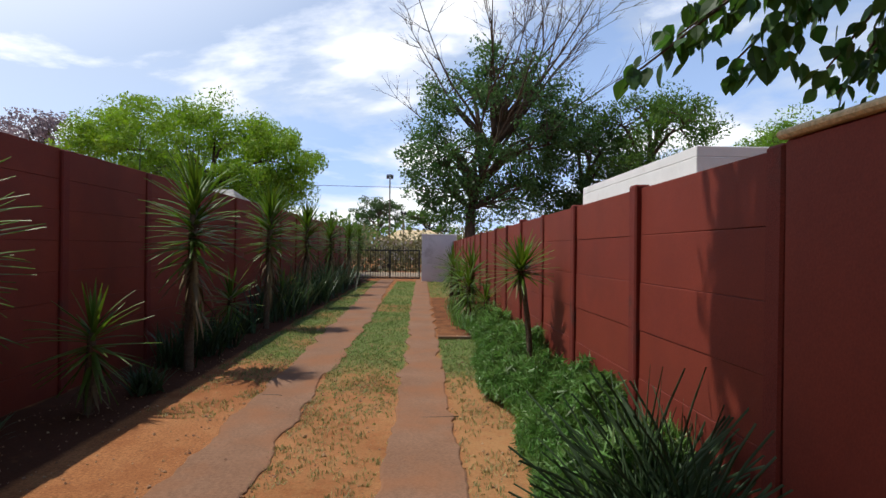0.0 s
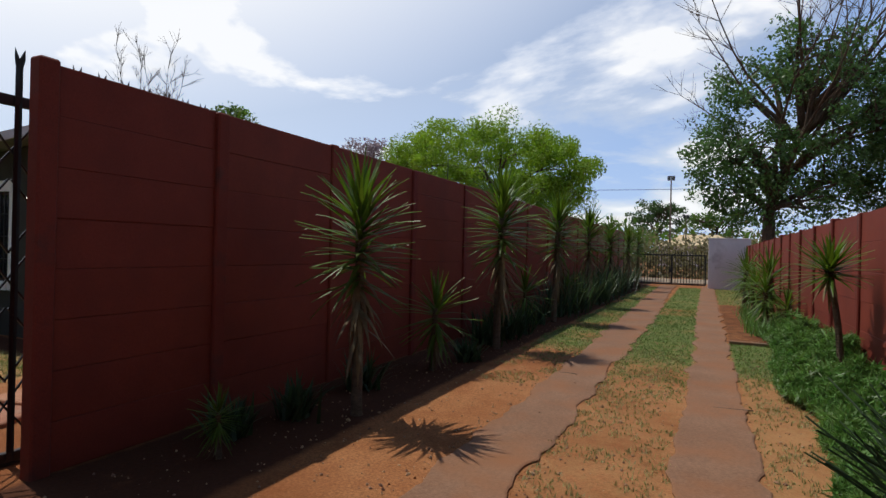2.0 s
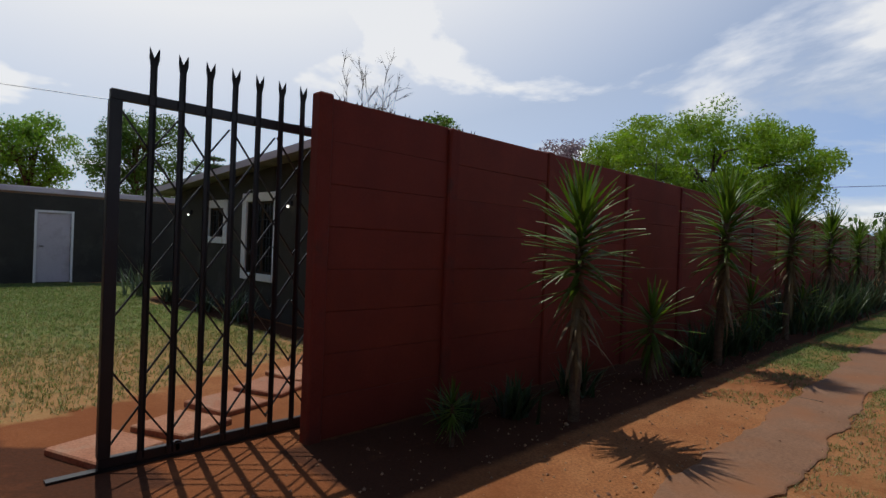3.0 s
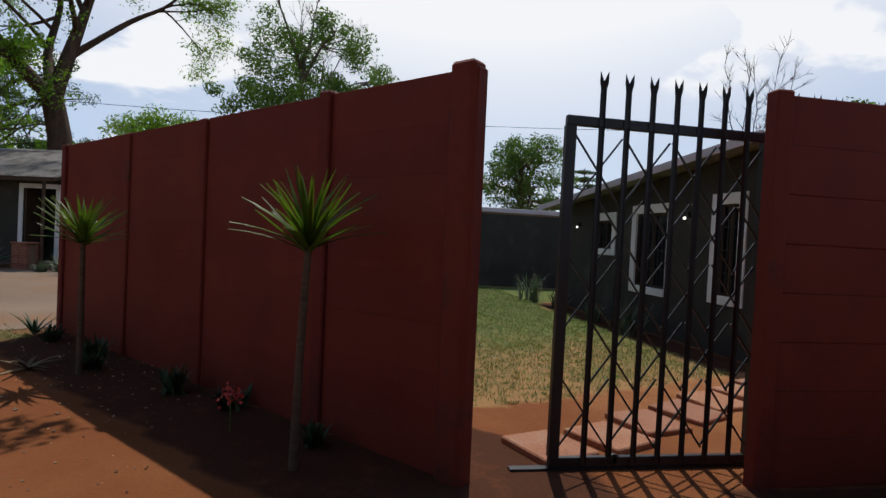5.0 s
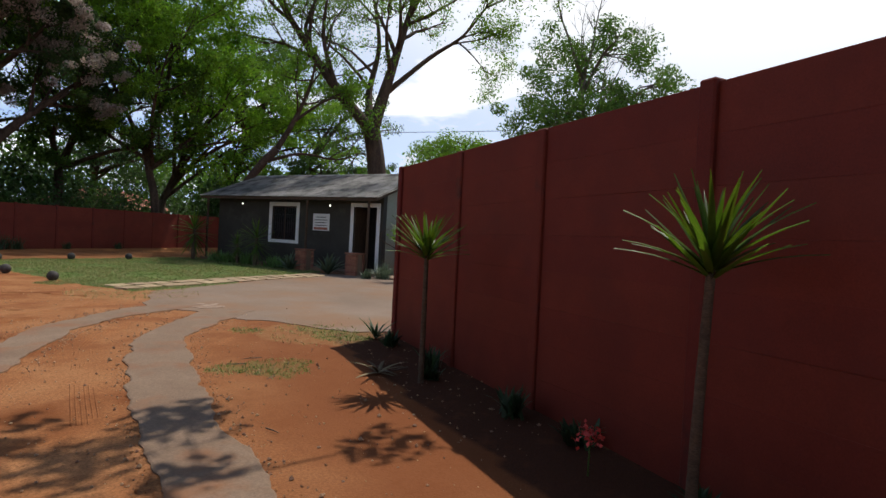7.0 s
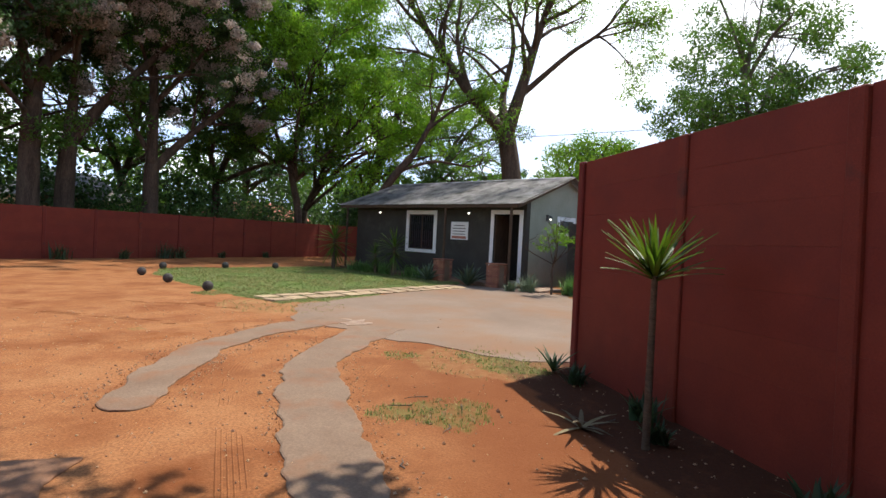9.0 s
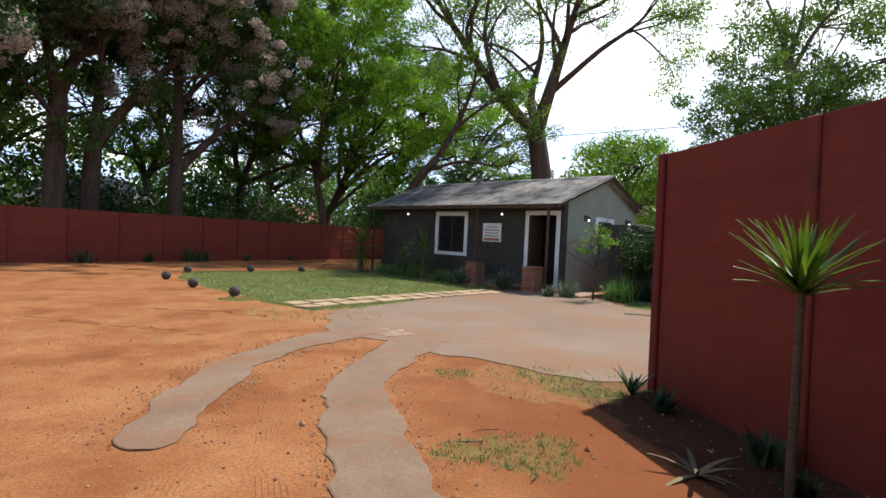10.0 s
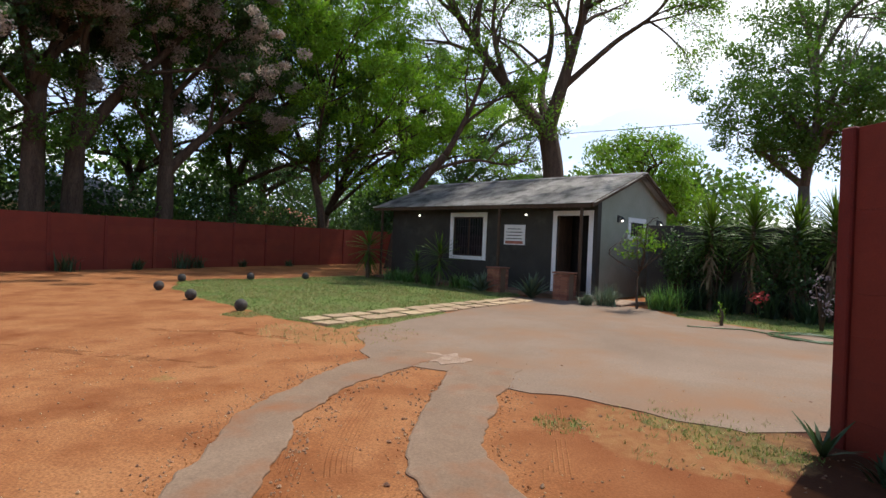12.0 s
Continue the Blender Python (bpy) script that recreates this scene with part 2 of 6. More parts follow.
def leaf(name, a, b, tr=0.35, island=0.35, rough=0.55, scale=1.2):
    return mat(name, a, b, scale=scale, fine=30, rough=rough, bump=0, island=island, translucent=tr, fine_amt=0.12, spec=0.35)


M["leaf_dark"] = leaf("dark_evergreen_leaf", (0.038, 0.075, 0.022), (0.068, 0.12, 0.034), 0.35)
M["leaf_mid"] = leaf("mid_green_leaf", (0.06, 0.12, 0.02), (0.10, 0.175, 0.032), 0.45)
M["leaf_fresh"] = leaf("fresh_spring_leaf", (0.11, 0.21, 0.026), (0.17, 0.28, 0.042), 0.5)
M["leaf_green"] = leaf("lush_green_leaf", (0.14, 0.25, 0.032), (0.20, 0.33, 0.05), 0.62)
M["leaf_lime"] = leaf("lime_green_leaf", (0.15, 0.25, 0.025), (0.21, 0.32, 0.04), 0.42, island=0.25)
M["leaf_gloss"] = leaf("glossy_mid_green_leaf", (0.048, 0.10, 0.030), (0.085, 0.155, 0.045), 0.4, rough=0.42)
M["leaf_lilac"] = leaf("dusty_lilac_bloom", (0.20, 0.16, 0.18), (0.26, 0.20, 0.22), 0.25)
M["leaf_dusty"] = leaf("dusty_brown_seed_cluster", (0.36, 0.29, 0.24), (0.46, 0.39, 0.33), 0.4)
M["leaf_dry"] = leaf("dry_scrub_leaf", (0.14, 0.13, 0.06), (0.21, 0.19, 0.10), 0.3)
M["leaf_near"] = leaf("glossy_overhanging_leaf", (0.035, 0.085, 0.016), (0.07, 0.14, 0.03), 0.4, rough=0.4)
M["yucca"] = mat("yucca_blade", (0.055, 0.105, 0.014), (0.105, 0.16, 0.025), scale=4, fine=30, rough=0.42, bump=0, vary=0.35, translucent=0.3, fine_amt=0.15, spec=0.25)
M["straw_leaf"] = mat("dry_yucca_blade", (0.12, 0.09, 0.045), (0.20, 0.15, 0.08), scale=4, fine=30, rough=0.8, bump=0, vary=0.3, fine_amt=0.2)
M["clump"] = leaf("strap_leaf", (0.085, 0.175, 0.042), (0.145, 0.25, 0.065), 0.3, island=0.4, rough=0.45)
M["clump_dark"] = leaf("dark_strap_leaf", (0.028, 0.052, 0.022), (0.05, 0.085, 0.034), 0.25, island=0.4, rough=0.5)
M["agave"] = leaf("blue_grey_agave", (0.09, 0.13, 0.075), (0.15, 0.19, 0.11), 0.1, island=0.2)
M["grass"] = leaf("lawn_blade", (0.105, 0.165, 0.038), (0.165, 0.225, 0.066), 0.3, island=0.45, scale=0.7)
M["grass_dry"] = leaf("dry_lawn_blade", (0.21, 0.20, 0.07), (0.31, 0.265, 0.11), 0.25, island=0.3, scale=0.7)
M["flower"] = mat("red_flower", (0.55, 0.06, 0.05), (0.65, 0.10, 0.08), rough=0.6, bump=0)
M["hose"] = mat("green_hose", (0.05, 0.10, 0.03), (0.08, 0.14, 0.05), rough=0.4, bump=0)
M["cream"] = mat("cream_plaster", (0.55, 0.42, 0.24), (0.62, 0.48, 0.29), scale=1, rough=0.85, bump=0.1)
M["tile"] = mat("red_roof_tile", (0.36, 0.13, 0.09), (0.45, 0.18, 0.12), scale=1, fine=8, rough=0.85, bump=0.3)
M["glass"] = mat("dark_window_glass", (0.015, 0.017, 0.02), (0.025, 0.027, 0.03), rough=0.08, bump=0, spec=0.6)
M["pebble"] = mat("small_stones", (0.28, 0.14, 0.07), (0.38, 0.25, 0.16), scale=40, fine=200, rough=0.9, bump=0, island=0.4)


def lamp_material():
    m = bpy.data.materials.new("lit_bulb")
    m.use_nodes = True
    p = [k for k in m.node_tree.nodes if k.type == "BSDF_PRINCIPLED"][0]
    p.inputs["Emission Color"].default_value = (1.0, 0.93, 0.8, 1)
    p.inputs["Emission Strength"].default_value = 3.0
    return m


M["bulb"] = lamp_material()


# ---- building helpers ----
def link(name, data, material, parent=None, label="", m=None):
    ob = new(name, data)
    if material and data and not data.materials:
        data.materials.append(material)
    if parent:
        ob.parent = parent
    if m is not None:
        ob.matrix_local = m
    if label:
        ob["label"] = label
    return ob


def part(name, bm, material, parent=None, label="", m=None, smooth=False):
    me = bpy.data.meshes.new(name)
    if smooth:
        for f in bm.faces:
            f.smooth = True
    bm.to_mesh(me)
    bm.free()
    return link(name, me, material, parent, label, m)


def thing(name, label, category, m=None, group="", kind=""):
    ob = new(name)
    ob.empty_display_size = 0.2
    if m is not None:
        ob.matrix_basis = m
    return tagged(ob, label, category, group, kind)


def add_box(bm, x0, x1, y0, y1, z0, z1, bevel=0.0):
    r = bmesh.ops.create_cube(bm, size=1.0)
    vs = r["verts"]
    for v in vs:
        v.co = Vector(((x0 + x1) / 2 + v.co.x * (x1 - x0), (y0 + y1) / 2 + v.co.y * (y1 - y0), (z0 + z1) / 2 + v.co.z * (z1 - z0)))
    if bevel:
        es = list({e for v in vs for e in v.link_edges})
        bmesh.ops.bevel(bm, geom=es, offset=bevel, segments=1, affect="EDGES", clamp_overlap=True)
    return vs


def box(x0, x1, y0, y1, z0, z1, bevel=0.0):
    bm = bmesh.new()
    add_box(bm, x0, x1, y0, y1, z0, z1, bevel)
    return bm


def add_bar(bm, a, b, w, d=None):
    """A square bar from a to b."""
    a, b = Vector(a), Vector(b)
    d = d or w
    q = (b - a).to_track_quat("Z", "Y").to_matrix().to_4x4()
    r = bmesh.ops.create_cube(bm, size=1.0)
    ln = (b - a).length
    for v in r["verts"]:
        v.co = Matrix.Translation((a + b) / 2) @ q @ Vector((v.co.x * w, v.co.y * d, v.co.z * ln))


def mesh_data(name, verts, faces, smooth=False):
    me = bpy.data.meshes.new(name)
    me.from_pydata(verts, [], faces)
    if smooth:
        me.polygons.foreach_set("use_smooth", [True] * len(me.polygons))
    me.update()
    return me


def tube(points, radii, sides=8):
    """Vertices and faces of a tapered tube along the points."""
    vs, fs = [], []
    pts = [Vector(p) for p in points]
    side = Vector((1, 0, 0))
    for i, p in enumerate(pts):
        d = (pts[min(i + 1, len(pts) - 1)] - pts[max(i - 1, 0)]).normalized()
        side = (side - d * side.dot(d))
        side = side.normalized() if side.length > 1e-4 else d.orthogonal().normalized()
        other = d.cross(side)
        for k in range(sides):
            a = 2 * math.pi * k / sides
            vs.append(p + (side * math.cos(a) + other * math.sin(a)) * radii[i])
    for i in range(len(pts) - 1):
        for k in range(sides):
            k2 = (k + 1) % sides
            fs.append((i * sides + k, i * sides + k2, (i + 1) * sides + k2, (i + 1) * sides + k))
    fs.append(tuple(range(sides))[::-1])
    fs.append(tuple((len(pts) - 1) * sides + k for k in range(sides)))
    return vs, fs


def tubes(name, list_of, sides=8):
    vs, fs = [], []
    for points, radii in list_of:
        v, f = tube(points, radii, sides)
        o = len(vs)
        vs += v
        fs += [tuple(i + o for i in q) for q in f]
    return mesh_data(name, vs, fs, True)


def inside(poly, x, y):
    hit = False
    for (x0, y0), (x1, y1) in zip(poly, poly[1:] + poly[:1]):
        if (y0 > y) != (y1 > y) and x < (x1 - x0) * (y - y0) / (y1 - y0) + x0:
            hit = not hit
    return hit


def near_line(pts, x, y):
    best = 1e9
    for (x0, y0), (x1, y1) in zip(pts, pts[1:]):
        dx, dy = x1 - x0, y1 - y0
        t = max(0, min(1, ((x - x0) * dx + (y - y0) * dy) / (dx * dx + dy * dy)))
        best = min(best, math.hypot(x - x0 - t * dx, y - y0 - t * dy))
    return best


def smoothed(pts, n=8):
    """A Catmull-Rom line through the points."""
    out = []
    p = [Vector(a) for a in pts]
    for i in range(len(p) - 1):
        a, b, c, d = p[max(i - 1, 0)], p[i], p[i + 1], p[min(i + 2, len(p) - 1)]
        for k in range(n):
            t = k / n
            out.append(0.5 * ((2 * b) + (c - a) * t + (2 * a - 5 * b + 4 * c - d) * t * t + (3 * b - a - 3 * c + d) * t ** 3))
    return out + [p[-1]]


# ---- plan ----
LEFT_X, RIGHT_X = -3.66, 1.52
BW0, BW1 = (-3.845, -0.67), (-8.70, -5.0)
TRACK_LEFT = [(-1.62, 27.5, 0.66), (-1.60, 22, 0.66), (-1.47, 16, 0.70), (-1.42, 12.5, 0.72), (-1.38, 9, 0.62), (-1.36, 6, 0.54), (-1.34, 3.6, 0.54),
              (-1.4, 1.5, 0.55), (-1.75, -0.6, 0.56), (-2.5, -2.5, 0.56), (-3.65, -4.05, 0.56), (-4.85, -5.45, 0.58), (-5.8, -6.45, 0.58),
              (-6.9, -7.42, 0.56), (-8.2, -7.95, 0.62), (-9.4, -8.3, 0.8)]
TRACK_RIGHT = [(0.02, 27.5, 0.5), (0.01, 15, 0.52), (0.04, 9.4, 0.48), (0.03, 5.8, 0.5), (0.03, 3.4, 0.56), (0.0, 1.0, 0.55), (-0.5, -1.6, 0.55),
               (-1.5, -4.1, 0.55), (-2.7, -5.8, 0.55), (-3.85, -6.95, 0.5)]
TRACK_FAR = [(-4.7, -7.42, 0.36), (-5.5, -8.15, 0.46), (-6.35, -8.75, 0.5), (-7.3, -9.15, 0.5), (-8.4, -9.33, 0.56), (-9.6, -9.3, 0.7)]
DRIVE = [(-8.8, -9.5), (-9.6, -10.3), (-10.4, -11.05), (-13, -11.1), (-16.2, -11.15), (-18.2, -11.45), (-18.5, -9.6), (-17.9, -8.0), (-16.7, -7.2),
         (-16.0, -6.0), (-15.5, -4.5), (-15.2, -3.2), (-12, -2.6), (-9.6, -3.2), (-9.2, -4.9), (-8.55, -5.6), (-8.7, -6.6), (-8.7, -7.8), (-8.9, -8.4)]
LAWN = [(-10.2, -11.2), (-10.5, -12.6), (-11.0, -14.3), (-11.6, -16.5), (-12.5, -18.6), (-14, -20.4), (-18.5, -19.4), (-21.0, -18.9), (-21.2, -16.6),
        (-19.9, -12.4), (-18.2, -11.5), (-13, -11.1)]
LAWN_BACK = [(-16.8, -7.2), (-15.5, -4.5), (-15, -2.6), (-18.6, -2.2), (-18.8, -7.6)]
LAWN_HOUSE = [(-5.3, -2.0), (-5.4, 0.2), (-6.6, 3.3), (-14.0, 3.3), (-14.2, 7.3), (-18.3, 7.3), (-18.3, -1.2), (-11, -1.8), (-7.2, -3.0)]
PATCHES = [(-6.3, -5.35, 0.42), (-6.0, -5.75, 0.25), (-8.3, -5.75, 0.40), (-8.55, -6.2, 0.35), (-8.2, -5.35, 0.25), (-7.9, -6.9, 0.25),
           (-10.5, -13.6, 0.4), (-6.9, -10.6, 0.16)]


def turf_at(x, y):
    """How much living grass covers the ground, 0 to 1."""
    w = noise.noise(Vector((x * 0.9, y * 0.9, 3.0)))
    if inside(LAWN, x + 0.25 * w, y + 0.25 * w) or inside(LAWN_BACK, x, y):
        return 0.92
    if inside(LAWN_HOUSE, x + 0.4 * w, y + 0.4 * w):
        return 0.42 + 0.25 * w + 0.5 * min(1, max(-0.6, (-x - 7.5) / 4))
    for px, py, r in PATCHES:
        d = math.hypot(x - px, (y - py) * 1.15)
        if d < r * (1 + 0.5 * noise.noise(Vector((x * 3, y * 3, 1)))):
            return 0.42
    if LEFT_X < x < RIGHT_X and 0 < y < 26:
        if -1.1 < x < -0.15:
            return max(0.0, min(0.9, (y - 4.6) / 3.2)) * (0.8 + 0.5 * w) - (0.25 if 13.5 < y < 15 else 0)
        if 0.25 < x < 1.25 and y < 9.5:
            return max(0.0, min(0.9, (y - 6.0) / 1.4))
        if 0.25 < x < 1.5 and y > 17.5:
            return 0.6
        if -2.5 - 0.2 * w < x < -1.6:
            return max(0.0, min(0.85, (y - 6.8) / 1.5)) * (0.75 + 0.5 * w)
    return 0.0


def straw_at(x, y):
    if LEFT_X < x < RIGHT_X and -1 < y < 26:
        if -1.1 < x < -0.2 and y < 8:
            return 0.33
        if 0.28 < x < 1.0 and y < 8:
            return 0.48
    if inside(LAWN_HOUSE, x, y):
        return 0.75
    if math.hypot(x + 8.3, y + 6.0) < 0.9 or math.hypot(x + 10.2, y + 11.2) < 1.2:
        return 0.4
    return 0.0


# cover of dark bed soil; along the walls it also paints their shade
def bed_and_shade_at(x, y):
    if LEFT_X < x < -2.55 and y > 1:
        return 0.8
    if near_line([BW0, BW1], x, y) < 0.95:
        return 0.75
    if 0.3 < x < RIGHT_X and 9.5 < y < 17.5:
        return 0.55
    if -13.9 < x < -6.75 and 3.15 < y < 4:
        return 0.8
    return 0.0


def red_at(x, y):
    """Redder, darker earth between the middle wall and the track, and at the foot of the gate."""
    d = near_line([BW0, BW1], x, y)
    g = math.hypot(x + 3.6, y - 0.4)
    return max(0.0, min(0.85, 0.85 * (2.9 - d) / 1.2), min(0.6, 0.6 * (2.2 - g)))


def height_at(x, y):
    far = max(0.0, 1 - max(0, abs(x + 8) - 14) / 6) * max(0.0, 1 - max(0, abs(y + 1) - 28) / 6)
    z = 0.006 * noise.noise(Vector((x * 0.9, y * 0.9, 0))) + 0.003 * noise.noise(Vector((x * 3.7, y * 3.7, 5)))
    return (z - 0.003) * far - 0.002


def build_ground():
    def axis(lo, hi, step, reach):
        core = list(np.arange(lo, hi + step / 2, step))
        outs, d, p = [], step, hi
        while p < reach:
            d *= 1.5
            p += d
            outs.append(p)
        ins, d, p = [], step, lo
        while p > -reach:
            d *= 1.5
            p -= d
            ins.append(p)
        return ins[::-1] + core + outs

    xs, ys = axis(-21.5, 2.0, 0.14, 1500), axis(-27, 28, 0.16, 1500)
    verts = [(x, y, height_at(x, y)) for y in ys for x in xs]
    w = len(xs)
    faces = [(j * w + i, j * w + i + 1, (j + 1) * w + i + 1, (j + 1) * w + i) for j in range(len(ys) - 1) for i in range(w - 1)]
    me = mesh_data("ground", verts, faces, True)
    for name, f in (("turf", turf_at), ("straw", straw_at), ("bed", bed_and_shade_at), ("red", red_at)):
        a = me.attributes.new(name, "FLOAT", "POINT")
        a.data.foreach_set("value", [f(x, y) for x, y, z in verts])
    ob = link("ground", me, M["earth"])
    tagged(ob, "orange-red bare earth with worn grass and tyre marks", "ground", kind="structure")


build_ground()


def build_track(name, line, label, material, worn_start=False):
    """A cast strip with broken, uneven edges."""
    pts = smoothed([(x, y, w) for x, y, w in line], 44)
    verts, faces = [], []
    for i, p in enumerate(pts):
        a, b = pts[max(i - 1, 0)], pts[min(i + 1, len(pts) - 1)]
        d = Vector((b.x - a.x, b.y - a.y)).normalized()
        nrm = Vector((-d.y, d.x))
        for s in (-1, 1):
            j = 0.10 * noise.noise(Vector((p.x * 1.7 + s * 9, p.y * 1.7, 0))) + 0.038 * noise.noise(Vector((p.x * 6 + s * 5, p.y * 6, 2))) + 0.012 * noise.noise(Vector((p.x * 17 + s * 5, p.y * 17, 4)))
            h = (p.z / 2 + j) * (math.sqrt(min(1, (i + 1) / 12)) if worn_start else 1)
            zz = 0.012 + 0.004 * noise.noise(Vector((p.x, p.y, s)))
            rows = [(h, -0.03), (h, zz - 0.006), (h - 0.014, zz)]
            if s > 0:
                rows = rows[::-1]
            for hh, z in rows:
                verts.append((p.x + nrm.x * hh * s, p.y + nrm.y * hh * s, z))
    for i in range(len(pts) - 1):
        for k in range(5):
            o = i * 6 + k
            faces.append((o, o + 1, o + 7, o + 6))
    faces.append((0, 1, 2, 3, 4, 5))
    o = (len(pts) - 1) * 6
    faces.append((o + 5, o + 4, o + 3, o + 2, o + 1, o))
    ob = link(name, mesh_data(name, verts, faces), material)
    bm = bmesh.new()
    bm.from_mesh(ob.data)
    bmesh.ops.recalc_face_normals(bm, faces=bm.faces)
    bm.to_mesh(ob.data)
    bm.free()
    tagged(ob, label, "pavement", kind="structure")


build_track("pavement_1", TRACK_LEFT[:9], "earth-stained concrete wheel track with broken edges", M["dusty"])
build_track("pavement_2", TRACK_RIGHT, "earth-brown concrete wheel track along the grass strip", M["dusty"])
build_track("pavement_3", TRACK_FAR, "curved concrete wheel track broken off in the earth", M["concrete"], True)
build_track("pavement_5", TRACK_LEFT[8:], "cracked grey concrete wheel track curving into the yard", M["concrete"])


def build_drive():
    pts = [Vector((x, y, 0)) for x, y in DRIVE]
    ring = []
    for a, b in zip(pts, pts[1:] + pts[:1]):
        n = max(2, int((b - a).length / 0.15))
        for k in range(n):
            p = a.lerp(b, k / n)
            ring.append(p + Vector((noise.noise(p * 2), noise.noise(p * 2 + Vector((7, 3, 0))), 0)) * 0.12 + Vector((noise.noise(p * 8), noise.noise(p * 8 + Vector((1, 5, 0))), 0)) * 0.04)
    bm = bmesh.new()
    vs = [bm.verts.new((p.x, p.y, 0.004)) for p in ring]
    f = bm.faces.new(vs)
    r = bmesh.ops.extrude_face_region(bm, geom=[f])
    for v in r["geom"]:
        if isinstance(v, bmesh.types.BMVert):
            v.co.z = -0.05
    bmesh.ops.recalc_face_normals(bm, faces=bm.faces)
    bmesh.ops.triangulate(bm, faces=[q for q in bm.faces if len(q.verts) > 4])
    ob = part("pavement_4", bm, M["paving"])
    tagged(ob, "dusty grey-brown concrete yard in front of the cottage", "driveway", kind="structure")


build_drive()


def mortar_patch(x, y, r, seed):
    ring = [Vector((x + r * (1 + 0.8 * noise.noise(Vector((math.cos(a) * 2.6, math.sin(a) * 2.6, seed)))) * math.cos(a) * 0.8, y + r * (1 + 0.5 * noise.noise(Vector((math.cos(a) * 1.6, math.sin(a) * 1.6, seed + 4)))) * math.sin(a), 0.0))
            for a in [2 * math.pi * k / 40 for k in range(40)]]
    bm = bmesh.new()
    top = bm.faces.new([bm.verts.new((q.x, q.y, 0.0095)) for q in ring])
    r2 = bmesh.ops.extrude_face_region(bm, geom=[top])
    for v in r2["geom"]:
        if isinstance(v, bmesh.types.BMVert):
            v.co.z = -0.02
    bmesh.ops.recalc_face_normals(bm, faces=bm.faces)
    tagged(part("mortar_patch", bm, M["mortar"]), "pale crumbling mortar patch on the concrete", "pavement", kind="structure")


mortar_patch(-9.45, -9.0, 0.36, 1)


# ---- precast walls ----
def precast_wall(name, a, b, height, rows, pitch, label, posts=None, cap=0.03, first=True, last=True, gap=0.004):
    """Posts with slotted sides, and thin panels stacked between them."""
    a, b = Vector((*a, 0)), Vector((*b, 0))
    length, d = (b - a).length, (b - a).normalized()
    root = thing(name, label, "wall", Matrix.Translation(a) @ Matrix.Rotation(math.atan2(d.y, d.x), 4, "Z"), kind="structure")
    at = posts or [min(length, i * pitch) for i in range(int(round(length / pitch)) + 1)]
    ph = height / rows
    bm = bmesh.new()
    add_box(bm, -0.06, 0.06, -0.055, 0.055, -0.3, height + cap, 0.012)
    post_me = bpy.data.meshes.new("post")
    bm.to_mesh(post_me)
    bm.free()
    panels = {}
    rnd = random.Random(name)
    for i, s in enumerate(at):
        if (i or first) and (i < len(at) - 1 or last):
            link("post", post_me, M["post"], root, m=pose(s, 0, rnd.uniform(-0.02, 0.015), rnd.uniform(-0.4, 0.4), rnd.uniform(-0.4, 0.4), 0))
        if i + 1 < len(at):
            w = round(at[i + 1] - s - 0.10, 2)
            if w not in panels:
                bm = bmesh.new()
                add_box(bm, -w / 2, w / 2, -0.022, 0.022, 0.0, ph - gap * 0.4, gap)
                add_box(bm, -w / 2, w / 2, -0.010, 0.010, -0.012, ph - 0.01)
                me = bpy.data.meshes.new("panel")
                bm.to_mesh(me)
                bm.free()
                panels[w] = me
            for r in range(rows):
                link("panel", panels[w], M["wall"], root, m=pose((s + at[i + 1]) / 2, rnd.uniform(-gap, gap), r * ph - 0.005 + rnd.uniform(0, gap * 0.5), rnd.uniform(-80, 80) * gap, rnd.uniform(-20, 20) * gap, 0))
    return root


precast_wall("wall_west", (LEFT_X, 1.22), (LEFT_X, 27.6), 2.475, 8, 1.78, "tall dark red painted precast concrete garden wall",
             posts=[0, 1.33, 2.86, 4.66, 6.43, 8.18, 9.98] + [9.98 + 1.78 * k for k in range(1, 10)], cap=0.004)
east_wall = precast_wall("wall_east", (RIGHT_X, 2.32), (RIGHT_X, 25.9), 1.945, 6, 1.5, "sunlit red painted precast concrete boundary wall",
             posts=[0, 1.55, 3.13, 4.58, 6.05, 7.5] + [7.5 + 1.46 * k for k in range(1, 12)], cap=0.02, gap=0.0035)
east_wall.matrix_basis = east_wall.matrix_basis @ pose(0, 0, 0, 0, 0.2, 0)
mid_wall = precast_wall("wall_middle", BW0, BW1, 2.50, 8, 1.75, "shaded dark red precast concrete wall with a free end",
             posts=[0, 1.31, 3.02, 4.63, 6.50], cap=0.012, gap=0.0012)
mid_wall.matrix_basis = mid_wall.matrix_basis @ pose(0, 0, 0, 0, 0.65, 0)
part("end_pier", box(-0.04, 0.14, -0.07, 0.07, -0.3, 2.54, 0.02), M["post"], mid_wall, "thick rounded end pier of the wall")
precast_wall("wall_south", (1.5, -25.7), (-38.0, -25.3), 1.88, 6, 1.8, "long red precast boundary wall under the trees", cap=0.02, gap=0.002)


def plain_wall(name, a, b, height, material, label, thick=0.16, base=-0.2, cap=None):
    a, b = Vector((*a, 0)), Vector((*b, 0))
    d = b - a
    bm = box(0, d.length, -thick / 2, thick / 2, base, height, 0.01)
    root = thing(name, label, "wall", Matrix.Translation(a) @ Matrix.Rotation(math.atan2(d.y, d.x), 4, "Z"), kind="structure")
    part("wall_body", bm, material, root)
    if cap:
        part("coping", box(-0.02, d.length + 0.02, -thick / 2 - 0.03, thick / 2 + 0.03, height + 0.003, height + 0.04, 0.012), cap, root)
    return root


